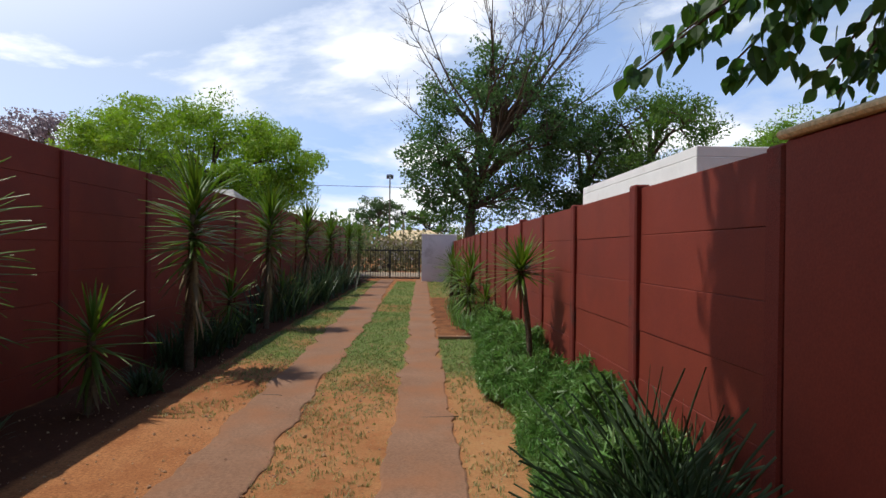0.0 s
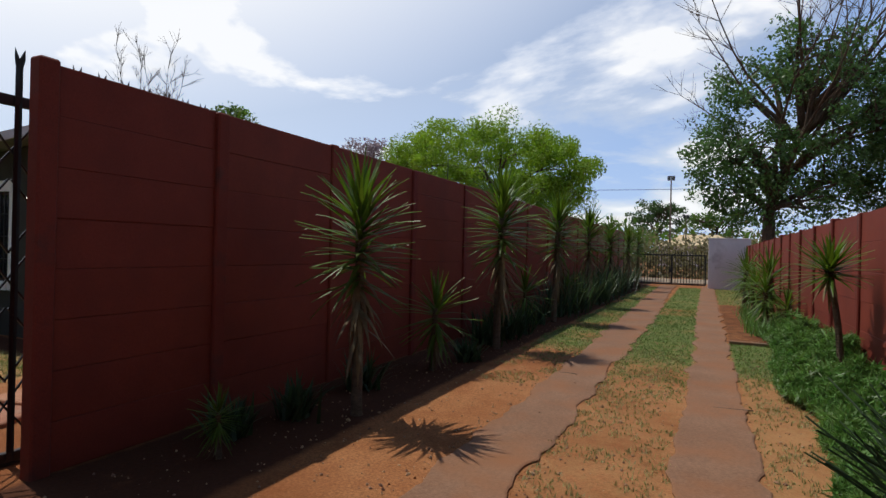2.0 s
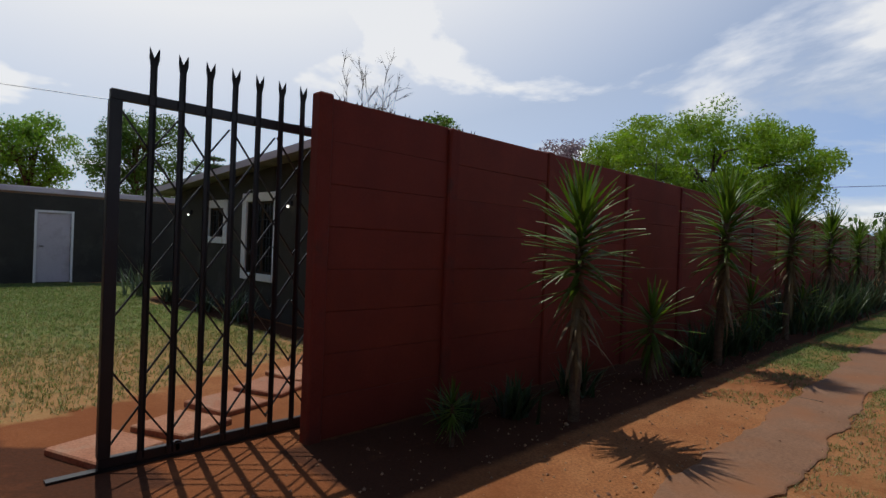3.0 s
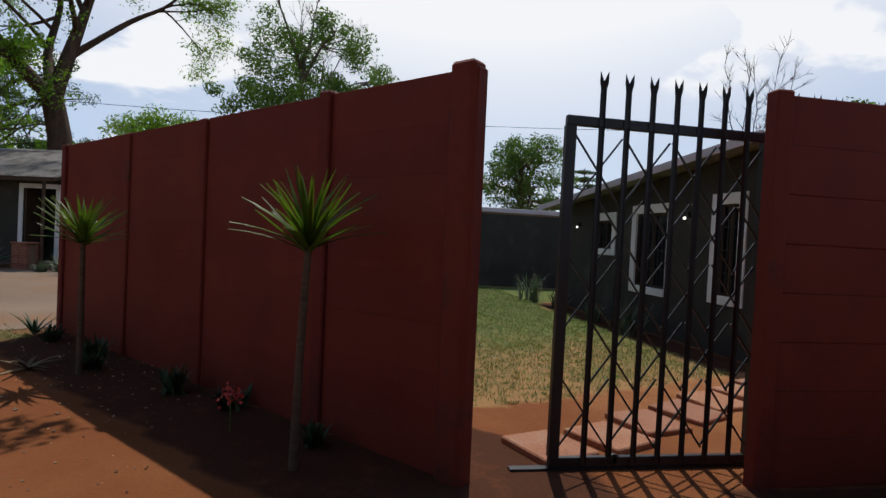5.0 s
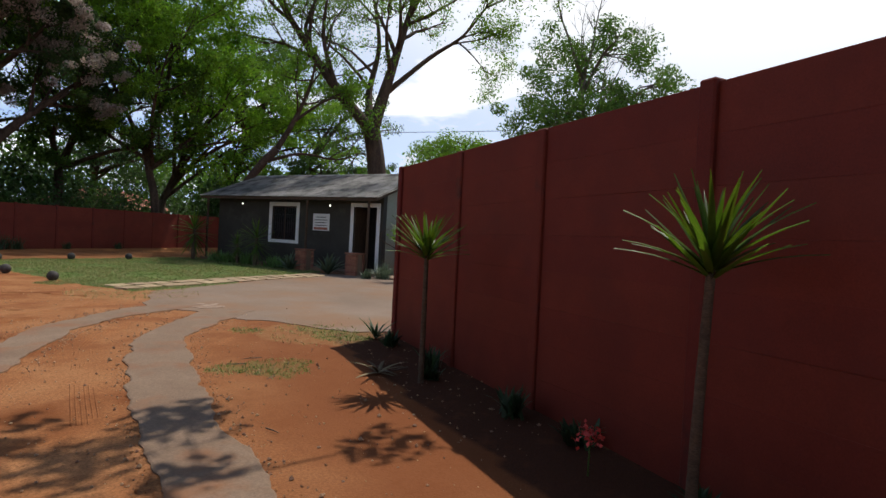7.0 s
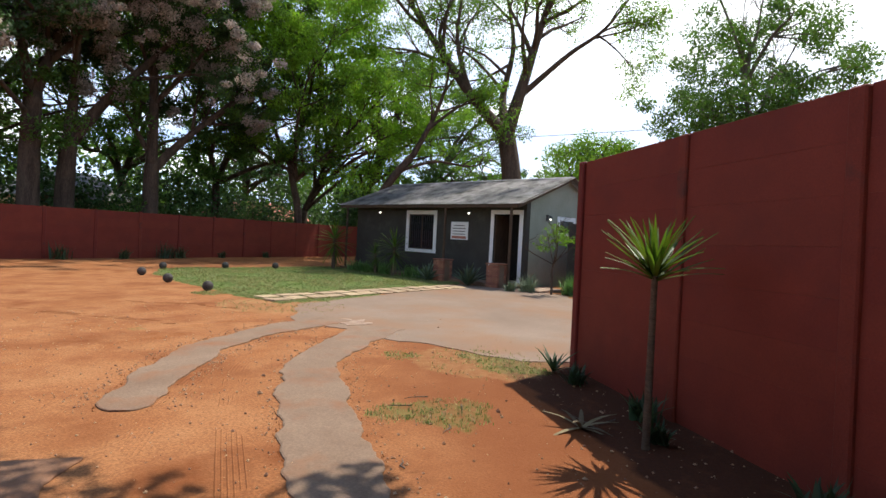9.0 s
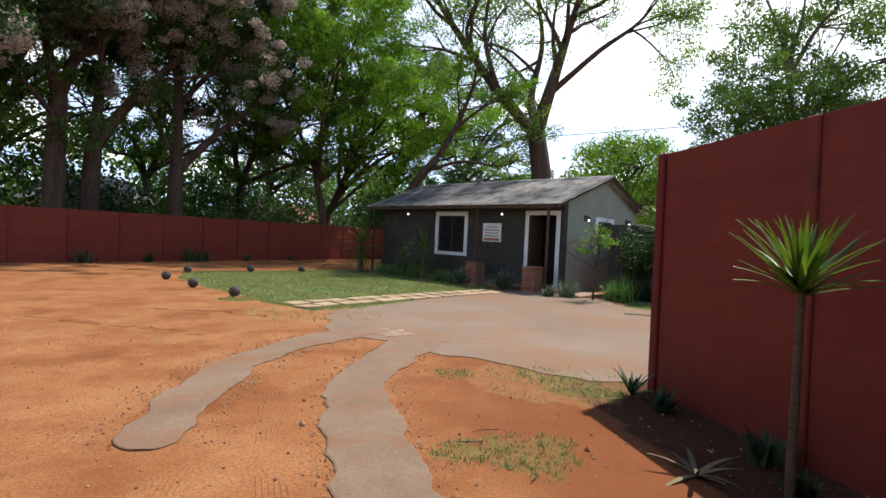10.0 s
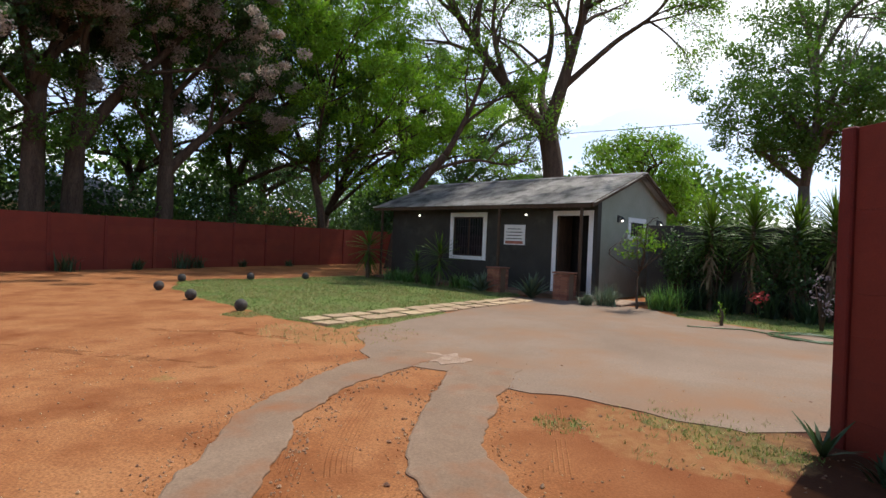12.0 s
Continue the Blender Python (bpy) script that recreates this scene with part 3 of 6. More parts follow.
plain_wall("wall_east_near", (RIGHT_X + 0.03, 2.24), (RIGHT_X + 0.03, -25.6), 1.96, M["wall"], "red painted wall with a pale concrete coping", cap=M["cream"])


# ---- gate in the opening ----
def sliding_gate():
    root = thing("sliding_gate", "black steel palisade sliding gate, half open in the wall", "gate", pose(-4.0, 0.0, 0))
    y0, y1 = -0.04, 3.3
    for nm, z in (("top_rail", 2.27), ("bottom_rail", 0.045)):
        part(nm, box(-0.022, 0.022, y0, y1, z - 0.032, z + 0.032, 0.004), M["steel"], root)
    for y in (y0 + 0.03, 1.42, y1 - 0.03):
        part("stile", box(-0.026, 0.026, y - 0.035, y + 0.035, 0.077, 2.238, 0.004), M["steel"], root)
    bm = bmesh.new()
    prof = [(-0.022, 0.0), (-0.010, -0.014), (0.010, -0.014), (0.022, 0.0)]
    lo = [bm.verts.new((q, p, 0.03)) for p, q in prof]
    hi = [bm.verts.new((q, p, 2.48)) for p, q in prof]
    tip = [bm.verts.new((q + 0.004, p * 1.45, 2.53)) for p, q in prof]
    left, right, notch = bm.verts.new((0.004, -0.030, 2.60)), bm.verts.new((0.004, 0.030, 2.60)), bm.verts.new((0.0, 0.0, 2.535))
    for a, b in ((lo, hi), (hi, tip)):
        for k in range(3):
            bm.faces.new((a[k], a[k + 1], b[k + 1], b[k]))
    bm.faces.new((tip[0], tip[1], notch, left))
    bm.faces.new((tip[2], tip[3], right, notch))
    bm.faces.new((tip[1], tip[2], notch))
    bmesh.ops.solidify(bm, geom=bm.faces[:], thickness=0.004)
    pale_me = bpy.data.meshes.new("pale")
    bm.to_mesh(pale_me)
    bm.free()
    y = 0.19
    while y < y1 - 0.05:
        link("pale", pale_me, M["steel"], root, m=pose(0.03, y, 0))
        y += 0.176
    bm = bmesh.new()
    add_bar(bm, (0, 0, 0), (0, 0.34, 0.46), 0.011)
    br = bpy.data.meshes.new("brace")
    bm.to_mesh(br)
    bm.free()
    flip = Matrix.Diagonal((1, -1, 1, 1))
    rows = [0.13, 0.52, 0.92, 1.32, 1.72]
    for r, z in enumerate(rows):
        y = 0.02 + (0.172 if r % 2 else 0)
        while y + 0.34 < y1:
            link("brace", br, M["steel"], root, m=pose(-0.012, y, z))
            link("brace", br, M["steel"], root, m=pose(0.012, y + 0.34, z) @ flip)
            y += 0.344
    for y in (0.42, 2.6):
        bm = bmesh.new()
        bmesh.ops.create_cone(bm, cap_ends=True, segments=18, radius1=0.045, radius2=0.045, depth=0.03)
        bmesh.ops.rotate(bm, verts=bm.verts, matrix=Matrix.Rotation(radians(90), 3, "Y"))
        wheel = part("wheel", bm, M["steel"], root, m=pose(0, y, 0.047))
        part("axle_bracket", box(-0.022, 0.022, -0.012, 0.012, -0.012, 0.03), M["steel"], wheel)
    rail = thing("gate_rail", "steel angle rail set in the earth under the gate", "rail", pose(-4.0, 0, 0))
    part("rail", box(-0.03, 0.03, -0.30, 5.0, -0.03, 0.012), M["steel"], rail)


sliding_gate()


def far_gate():
    root = thing("driveway_gate", "dark steel bar gate closing the drive", "gate", pose(-3.0, 27.1, 0))
    w = 2.95
    for z in (0.10, 1.42):
        part("rail", box(0, w, -0.02, 0.02, z - 0.03, z + 0.03, 0.004), M["steel"], root)
    for x in (0.03, 1.5, w - 0.03):
        part("stile", box(x - 0.03, x + 0.03, -0.024, 0.024, 0.132, 1.388, 0.004), M["steel"], root)
    bm = bmesh.new()
    add_box(bm, -0.012, 0.012, 0.022, 0.040, 0.05, 1.60)
    bar = bpy.data.meshes.new("bar")
    bm.to_mesh(bar)
    bm.free()
    for k in range(24):
        link("bar", bar, M["steel"], root, m=pose(0.10 + k * 0.12, 0, 0))
    part("lock", box(1.38, 1.50, -0.045, -0.022, 0.62, 0.78, 0.008), M["steel"], root)


far_gate()
road = part("road", box(-60, 60, 30.2, 35.5, -0.04, 0.02), M["verge"])
tagged(road, "pale dusty road beyond the drive gate", "road", kind="structure")
pier = thing("gate_pier", "pale lilac plastered wall beside the drive gate", "wall", pose(0.02, 26.2, 0), kind="structure")
part("wall_body", box(0, 1.62, 0, 0.9, -0.2, 2.15, 0.015), M["pale"], pier)
part("coping", box(-0.02, 1.64, -0.02, 0.92, 2.153, 2.2, 0.01), M["pale"], pier)


# ---- houses ----
def opening(root, x0, x1, z0, z1, y, surround=0.16, door=False, bars=True, frame_mat=None, normal=-1):
    """A window or door with its painted surround, set on a wall that faces local -y."""
    win = thing("door" if door else "window", "", "")
    for k in ("label", "category", "group", "kind"):
        if k in win:
            del win[k]
    win.parent = root
    s, p = surround, 0.025
    mm = frame_mat or M["white"]
    bm = bmesh.new()
    add_box(bm, x0, x0 + s, y - p, y + 0.02, z0, z1, 0.006)
    add_box(bm, x1 - s, x1, y - p, y + 0.02, z0, z1, 0.006)
    add_box(bm, x0 + s, x1 - s, y - p, y + 0.02, z1 - s, z1, 0.006)
    if not door:
        add_box(bm, x0 + s, x1 - s, y - p - 0.02, y + 0.02, z0, z0 + s * 0.8, 0.006)
    part("window_frame" if not door else "door_frame", bm, mm, win, "white painted surround")
    zb = z0 if door else z0 + s * 0.8
    bm = bmesh.new()
    a, b, c, d = x0 + s, x1 - s, zb, z1 - s
    for f in (0.0, 0.5, 1.0):
        xx = a + 0.02 + (b - a - 0.04) * f
        add_box(bm, xx - 0.02, xx + 0.02, y + 0.04, y + 0.07, c, d)
    add_box(bm, a, b, y + 0.045, y + 0.065, d - 0.04, d)
    add_box(bm, a, b, y + 0.045, y + 0.065, c, c + 0.04)
    if not door:
        part("sash", bm, M["timber"], win)
        part("pane", box(a, b, y + 0.075, y + 0.081, c, d), M["glass"], win)
        if bars:
            bm = bmesh.new()
            k = a + 0.09
            while k < b - 0.03:
                add_box(bm, k - 0.006, k + 0.006, y + 0.005, y + 0.017, c, d)
                k += 0.11
            for f in (0.25, 0.5, 0.75):
                add_box(bm, a, b, y + 0.018, y + 0.026, c + (d - c) * f - 0.006, c + (d - c) * f + 0.006)
            part("burglar_bars", bm, M["steel"], win)
    else:
        bm.free()
        part("door_leaf", box(a, a + 0.045, y + 0.05, y + 0.75, c, d - 0.02, 0.005), M["timber"], win, "dark timber door standing open")
        part("threshold", box(a, b, y - 0.10, y + 0.05, c - 0.04, c, 0.005), M["concrete"], win)
    return win


def wall_with_holes(length, height, holes, y, thick=0.2, base=-0.1, top=None):
    """A wall along local x with rectangular holes; top(x) gives a sloping head."""
    xs = sorted({0.0, length, *[h[0] for h in holes], *[h[1] for h in holes]})
    bm = bmesh.new()
    for a, b in zip(xs, xs[1:]):
        cuts = sorted((h[2], h[3]) for h in holes if h[0] <= a + 1e-6 and h[1] >= b - 1e-6)
        z = base
        spans = []
        for c, d in cuts:
            if c > z:
                spans.append((z, c, False))
            z = d
        spans.append((z, height, True))
        for z0, z1, last in spans:
            vs = add_box(bm, a, b, y, y + thick, z0, z1)
            if last and top:
                for v in vs:
                    if v.co.z > z1 - 1e-4:
                        v.co.z = top(v.co.x)
    bmesh.ops.remove_doubles(bm, verts=bm.verts, dist=1e-4)
    return bm


def cottage():
    N, ang = Vector((-19.05, -9.60, 0)), math.atan2(0.966, 0.259)
    # local x runs along the front from the far corner to the near one; the front faces local -y
    L, D = 8.7, 4.45
    u, v = Vector((-0.259, -0.966, 0)), Vector((-0.966, 0.259, 0))
    origin = N + u * L
    m = Matrix.Translation(origin) @ Matrix.Rotation(math.atan2(-u.y, -u.x), 4, "Z")
    root = thing("cottage", "small grey-green cottage with white surrounds and a sheet roof", "house", m, kind="structure")
    X = lambda s: L - s
    fz = 0.12
    front = [(X(5.48), X(4.10), 1.02, 2.32), (X(1.30), X(0.26), fz, 2.34)]
    part("wall", wall_with_holes(L, 2.85, front, 0.0), M["charcoal"], root, "dark charcoal front wall")
    ridge_y, rz, ez, over = 2.3, 3.72, 2.62, 0.72
    prof = [(0.2, -0.1), (D, -0.1), (D, 2.70), (ridge_y, rz - 0.03), (0.2, 2.87)]

    def gable(x0, x1):
        b = bmesh.new()
        a = [b.verts.new((x0, p, q)) for p, q in prof]
        c = [b.verts.new((x1, p, q)) for p, q in prof]
        b.faces.new(a)
        b.faces.new(c[::-1])
        for k in range(5):
            k2 = (k + 1) % 5
            b.faces.new((a[k], c[k], c[k2], a[k2]))
        bmesh.ops.recalc_face_normals(b, faces=b.faces)
        return b

    part("wall", gable(L - 0.2, L), M["olive"], root, "grey-green gable wall")
    part("wall", gable(0, 0.2), M["charcoal"], root)
    part("wall", box(0.2, L - 0.2, D - 0.2, D, -0.1, 2.65), M["charcoal"], root)
    part("floor_slab", box(0.2, L - 0.2, 0.2, D - 0.2, -0.05, fz), M["concrete"], root)
    part("porch_slab", box(-0.1, L + 0.05, -0.75, 0.0, -0.05, 0.10, 0.01), M["concrete"], root)
    part("ceiling_board", box(0.2, L - 0.2, 0.2, D - 0.2, 2.55, 2.58), M["timber"], root)
    opening(root, X(5.62), X(3.98), 0.88, 2.45, 0.0, 0.15)
    opening(root, X(1.44), X(0.12), fz, 2.47, 0.0, 0.14, door=True)
    # near-black sheet paints the darkness of the room behind the open door
    part("doorway_dark_sheet", box(X(1.36), X(0.2), 0.9, 0.95, fz, 2.4), M["dark"], root, "dark sheet standing in for the unlit room")
    # side window, on the gable
    side = thing("window", "", "")
    for k in ("label", "category", "group", "kind"):
        if k in side:
            del side[k]
    side.parent = root
    bm = bmesh.new()
    for a in ((1.78, 1.92, 1.72, 2.38), (2.78, 2.92, 1.72, 2.38), (1.92, 2.78, 2.24, 2.38), (1.92, 2.78, 1.72, 1.83)):
        add_box(bm, L - 0.01, L + 0.03, a[0], a[1], a[2], a[3], 0.005)
    part("window_frame", bm, M["white"], side, "white painted surround")
    part("pane", box(L + 0.002, L + 0.010, 1.92, 2.78, 1.83, 2.24), M["glass"], side)
    bm = bmesh.new()
    for k in range(7):
        add_box(bm, L + 0.012, L + 0.022, 1.98 + k * 0.12, 1.992 + k * 0.12, 1.83, 2.24)
    part("burglar_bars", bm, M["steel"], side)
    # corrugated roof sheets, each with its own folds
    def sheet(ya, za, yb, zb, x0, x1):
        b = bmesh.new()
        n = int((x1 - x0) / 0.038)
        rows = []
        for j in range(5):
            f = j / 4
            rows.append([b.verts.new((x0 + (x1 - x0) * i / n, ya + (yb - ya) * f, za + (zb - za) * f + (0.009 if i % 2 else -0.009) - 0.012 * math.sin(f * 3.1))) for i in range(n + 1)])
        for r0, r1 in zip(rows, rows[1:]):
            for i in range(n):
                b.faces.new((r0[i], r0[i + 1], r1[i + 1], r1[i]))
        bmesh.ops.solidify(b, geom=b.faces[:], thickness=0.003)
        return b

    roof = thing("roof", "", "")
    for k in ("label", "category", "group", "kind"):
        if k in roof:
            del roof[k]
    roof.parent = root
    roof["label"] = "weathered grey corrugated sheet roof with painted tree dapple"
    n = 10
    x0, x1 = -0.42, L + 0.26
    for i in range(n):
        a, b = x0 + (x1 - x0) * i / n, x0 + (x1 - x0) * (i + 1) / n + 0.05
        dz = 0.006 * (i % 2)
        part("sheet", sheet(-over, ez + dz, ridge_y, rz + 0.03 + dz, a, b), M["iron"], roof)
        part("sheet", sheet(D + 0.25, 2.66 + dz, ridge_y, rz + 0.03 + dz, a, b), M["iron"], roof)
    ridge = mesh_data("ridge_cap", [(x0, ridge_y - 0.17, rz - 0.01), (x0, ridge_y, rz + 0.062), (x0, ridge_y + 0.17, rz - 0.01),
                                    (x1, ridge_y - 0.17, rz - 0.01), (x1, ridge_y, rz + 0.062), (x1, ridge_y + 0.17, rz - 0.01)],
                      [(0, 1, 4, 3), (1, 2, 5, 4)])
    link("ridge_cap", ridge, M["iron"], roof)
    part("eave_beam", box(x0 + 0.1, x1 - 0.1, -over + 0.04, -over + 0.11, ez - 0.11, ez - 0.015), M["timber"], root)
    bm = bmesh.new()
    add_bar(bm, (L + 0.235, -over, ez - 0.05), (L + 0.235, ridge_y, rz - 0.02), 0.03, 0.12)
    add_bar(bm, (L + 0.235, ridge_y, rz - 0.02), (L + 0.235, D + 0.25, 2.61), 0.03, 0.12)
    part("bargeboard", bm, M["timber"], root)
    for s in (8.55, 2.95, 0.12):
        part("porch_post", box(X(s) - 0.035, X(s) + 0.035, -over + 0.04, -over + 0.11, 0.10, ez - 0.11, 0.006), M["timber"], root)
    # low brick piers at the porch
    brick_me = bpy.data.meshes.new("brick")
    bm = box(-0.11, 0.11, -0.052, 0.052, -0.034, 0.034, 0.005)
    bm.to_mesh(brick_me)
    bm.free()
    for s in (2.75, 0.42):
        pr = thing("brick_pier", "low red-brown brick pier beside the porch step", "pier", m @ pose(X(s), -0.86, 0), "porch piers")
        part("core", box(-0.20, 0.20, -0.125, 0.125, -0.05, 0.70), M["concrete"], pr)
        for c in range(9):
            for side_y in (-0.135, 0.135):
                for k in (-0.115, 0.115):
                    link("brick", brick_me, M["brick"], pr, m=pose(k, side_y - (0.045 if side_y < 0 else -0.045), 0.035 + c * 0.077))
        part("cap", box(-0.26, 0.26, -0.25, 0.25, 0.71, 0.75, 0.008), M["brick"], pr)
    # notice board and lamps
    board = thing("notice_board", "white notice board with dark lines on the cottage wall", "sign", m @ pose(X(2.82), -0.03, 1.74))
    sheet_ob = part("panel", box(-0.40, 0.40, -0.02, 0.02, -0.31, 0.31, 0.006), M["white"], board)
    for z, w in ((0.18, 0.5), (0.08, 0.62), (-0.02, 0.56), (-0.12, 0.6)):
        part("text_bar", box(-w / 2, w / 2, -0.026, -0.022, z - 0.012, z + 0.012), M["charcoal"], sheet_ob)
    part("picture", box(-0.34, 0.34, -0.026, -0.022, -0.28, -0.19), M["tile"], sheet_ob)
    for s in (7.1, 2.35):
        lamp = thing("wall_lamp", "lit round bulb under the cottage eave", "lamp", m @ pose(X(s), -0.05, 2.36), "cottage lamps")
        part("bracket", box(-0.035, 0.035, -0.02, 0.05, -0.02, 0.06, 0.005), M["steel"], lamp)
        bm = bmesh.new()
        bmesh.ops.create_icosphere(bm, subdivisions=2, radius=0.034)
        part("bulb", bm, M["bulb"], lamp, m=pose(0, -0.06, -0.01), smooth=True)
    for y in (1.15, 3.75):
        lamp = thing("wall_lantern", "black wall lantern with a lit bulb on the gable", "lamp", m @ pose(L + 0.02, y, 2.22), "cottage lamps")
        part("arm", box(-0.02, 0.12, -0.015, 0.015, 0.12, 0.15, 0.004), M["steel"], lamp)
        part("backplate", box(-0.02, 0.012, -0.05, 0.05, -0.02, 0.18, 0.005), M["steel"], lamp)
        bm = bmesh.new()
        bmesh.ops.create_cone(bm, cap_ends=True, segments=12, radius1=0.09, radius2=0.02, depth=0.09)
        shade = part("shade", bm, M["steel"], lamp, m=pose(0.12, 0, 0.09))
        bm = bmesh.new()
        bmesh.ops.create_icosphere(bm, subdivisions=2, radius=0.03)
        part("bulb", bm, M["bulb"], shade, m=pose(0, 0, -0.07), smooth=True)
    return m, L


COT, COT_L = cottage()


def main_house():
    """The long dark house beyond the sliding gate; its wall faces the gate, the verge of its low roof climbs along it."""
    x0, x1 = -13.9, -6.75
    root = thing("main_house", "long charcoal plastered house with white window surrounds", "house", pose(x0, 4.0, 0), kind="structure")
    L = x1 - x0
    head = lambda x: 2.40 + 0.070 * x
    wins = [(-12.15, -11.15, 1.30, 2.18), (-10.50, -9.15, 0.66, 2.27), (-8.15, -7.40, 0.72, 2.33)]
    holes = [(a - x0 + 0.15, b - x0 - 0.15, c + 0.12, d - 0.15) for a, b, c, d in wins]
    part("wall", wall_with_holes(L, 2.4, holes, 0.0, top=head), M["charcoal"], root)
    part("wall", box(0.0, 0.2, 0.2, 8.0, -0.1, 2.40), M["charcoal"], root)
    part("wall", box(L - 0.2, L, 0.2, 8.0, -0.1, 2.85), M["charcoal"], root)
    part("wall", box(0.2, L - 0.2, 7.8, 8.0, -0.1, 2.40), M["charcoal"], root)
    part("floor_slab", box(0.2, L - 0.2, 0.2, 7.8, -0.05, 0.12), M["concrete"], root)
    for a, b, c, d in wins:
        opening(root, a - x0, b - x0, c, d, 0.0, 0.16)
    bm = bmesh.new()
    vs = add_box(bm, -0.75, L + 0.05, -0.42, 8.3, 0.0, 0.06)
    for v in vs:
        v.co.z += head(v.co.x) + 0.02
    part("roof", bm, M["iron"], root)
    bm = bmesh.new()
    vs = add_box(bm, -0.75, L + 0.05, -0.45, -0.424, -0.045, 0.075)
    for v in vs:
        v.co.z += head(v.co.x) + 0.02
    part("fascia", bm, M["pale"], root, "pale painted fascia board")
    part("ceiling_board", box(0.2, L - 0.2, 0.2, 7.8, 2.36, 2.38), M["timber"], root)
    for x, z in ((-12.9, 1.9), (-8.72, 2.0)):
        lamp = thing("wall_lamp", "small lit wall lamp on the dark house", "lamp", pose(x, 3.97, z), "house lamps")
        part("bracket", box(-0.03, 0.03, -0.03, 0.02, 0.0, 0.09, 0.005), M["steel"], lamp)
        bm = bmesh.new()
        bmesh.ops.create_icosphere(bm, subdivisions=2, radius=0.024)
        part("bulb", bm, M["bulb"], lamp, m=pose(0, -0.06, -0.01), smooth=True)
    g = thing("outbuilding", "flat-roofed charcoal outbuilding with a pale door", "house", pose(-18.5, -1.5, 0) @ Matrix.Rotation(radians(90), 4, "Z"), kind="structure")
    # local x runs north along the face, which looks east
    part("wall", wall_with_holes(9.0, 2.36, [(3.66, 4.44, 0.02, 1.9)], 0.0), M["charcoal"], g)
    part("wall", box(0, 9.0, 5.0, 5.2, -0.1, 2.36), M["charcoal"], g)
    part("wall", box(0, 0.2, 0.2, 5.0, -0.1, 2.36), M["charcoal"], g)
    part("wall", box(8.8, 9.0, 0.2, 5.0, -0.1, 2.36), M["charcoal"], g)
    part("roof", box(0.0, 9.0, 0.0, 5.2, 2.362, 2.41), M["concrete"], g)
    part("coping", box(-0.04, 9.04, -0.05, 0.2, 2.413, 2.56, 0.01), M["pale"], g)
    d = link("door", None, None, g)
    bm = bmesh.new()
    add_box(bm, 3.60, 3.66, -0.015, 0.06, 0.0, 1.96)
    add_box(bm, 4.44, 4.50, -0.015, 0.06, 0.0, 1.96)
    add_box(bm, 3.66, 4.44, -0.015, 0.06, 1.9, 1.96)
    part("door_frame", bm, M["white"], d)
    part("door_leaf", box(3.66, 4.44, 0.03, 0.07, 0.02, 1.9, 0.004), M["pale"], d, "pale flush door")
    part("door_handle", box(3.72, 3.82, -0.01, 0.03, 0.98, 1.0), M["steel"], d)


main_house()

white = thing("white_building", "plain white flat-roofed building behind the wall", "house", pose(4.0, 8.1, 0), kind="structure")
part("wall", box(0, 5.0, 0, 5.8, -0.1, 2.9, 0.01), M["white"], white)
part("roof", box(0.003, 4.997, 0.003, 5.797, 2.903, 3.06, 0.01), M["white"], white)

for (x, y, w, d, h, mm, rm, nm) in ((-36, -40, 8, 5, 2.2, "cream", "tile", "cream house under a tiled roof behind the trees"),
                                    (-50, -34, 10, 7, 2.7, "white", "tile", "pale house with a red tiled roof behind the trees"),
                                    (-19.5, -37, 5, 4, 2.6, "cream", "iron", "cream house beyond the boundary wall"),
                                    (-1, 78, 9, 6, 2.6, "pale", "cream", "pale house across the open ground"),
                                    (-9.5, 25, 5, 7, 2.5, "charcoal", "iron", "neighbouring house with a dark roof"),
                                    (-47, 4, 10, 8, 2.6, "white", "iron", "pale house with a light sheet roof")):
    hs = thing("neighbour_house", nm, "house", pose(x, y, 0), "houses around")
    part("wall", box(-w / 2, w / 2, -d / 2, d / 2, -0.2, h), M[mm], hs)
    rme = mesh_data("roof", [(-w / 2 - 0.4, -d / 2 - 0.4, h), (w / 2 + 0.4, -d / 2 - 0.4, h), (w / 2 + 0.4, d / 2 + 0.4, h), (-w / 2 - 0.4, d / 2 + 0.4, h), (-w / 4, 0, h + 1.5), (w / 4, 0, h + 1.5)],
                    [(0, 1, 5, 4), (1, 2, 5), (2, 3, 4, 5), (3, 0, 4), (3, 2, 1, 0)])
    link("roof", rme, M[rm], hs)
    for k in (-w / 4, w / 4):
        part("window", box(k - 0.6, k + 0.6, -d / 2 - 0.03, -d / 2 + 0.03, 1.0, 2.0), M["glass"], hs)
        part("window", box(k - 0.6, k + 0.6, d / 2 - 0.03, d / 2 + 0.03, 1.0, 2.0), M["glass"], hs)

plain_wall("wall_back_garden", (-19.4, -8.3), (-18.9, -1.6), 2.1, M["charcoal"], "dark grey garden wall behind the yuccas")
plain_wall("wall_red_link", (-23.6, -8.2), (-19.5, -8.0), 2.0, M["wall"], "short red wall beside the cottage")
plain_wall("wall_road", (-3.7, 27.5), (-30, 28), 2.0, M["wall"], "red wall along the road")


# ---- plants ----
RNG = np.random.default_rng(7)


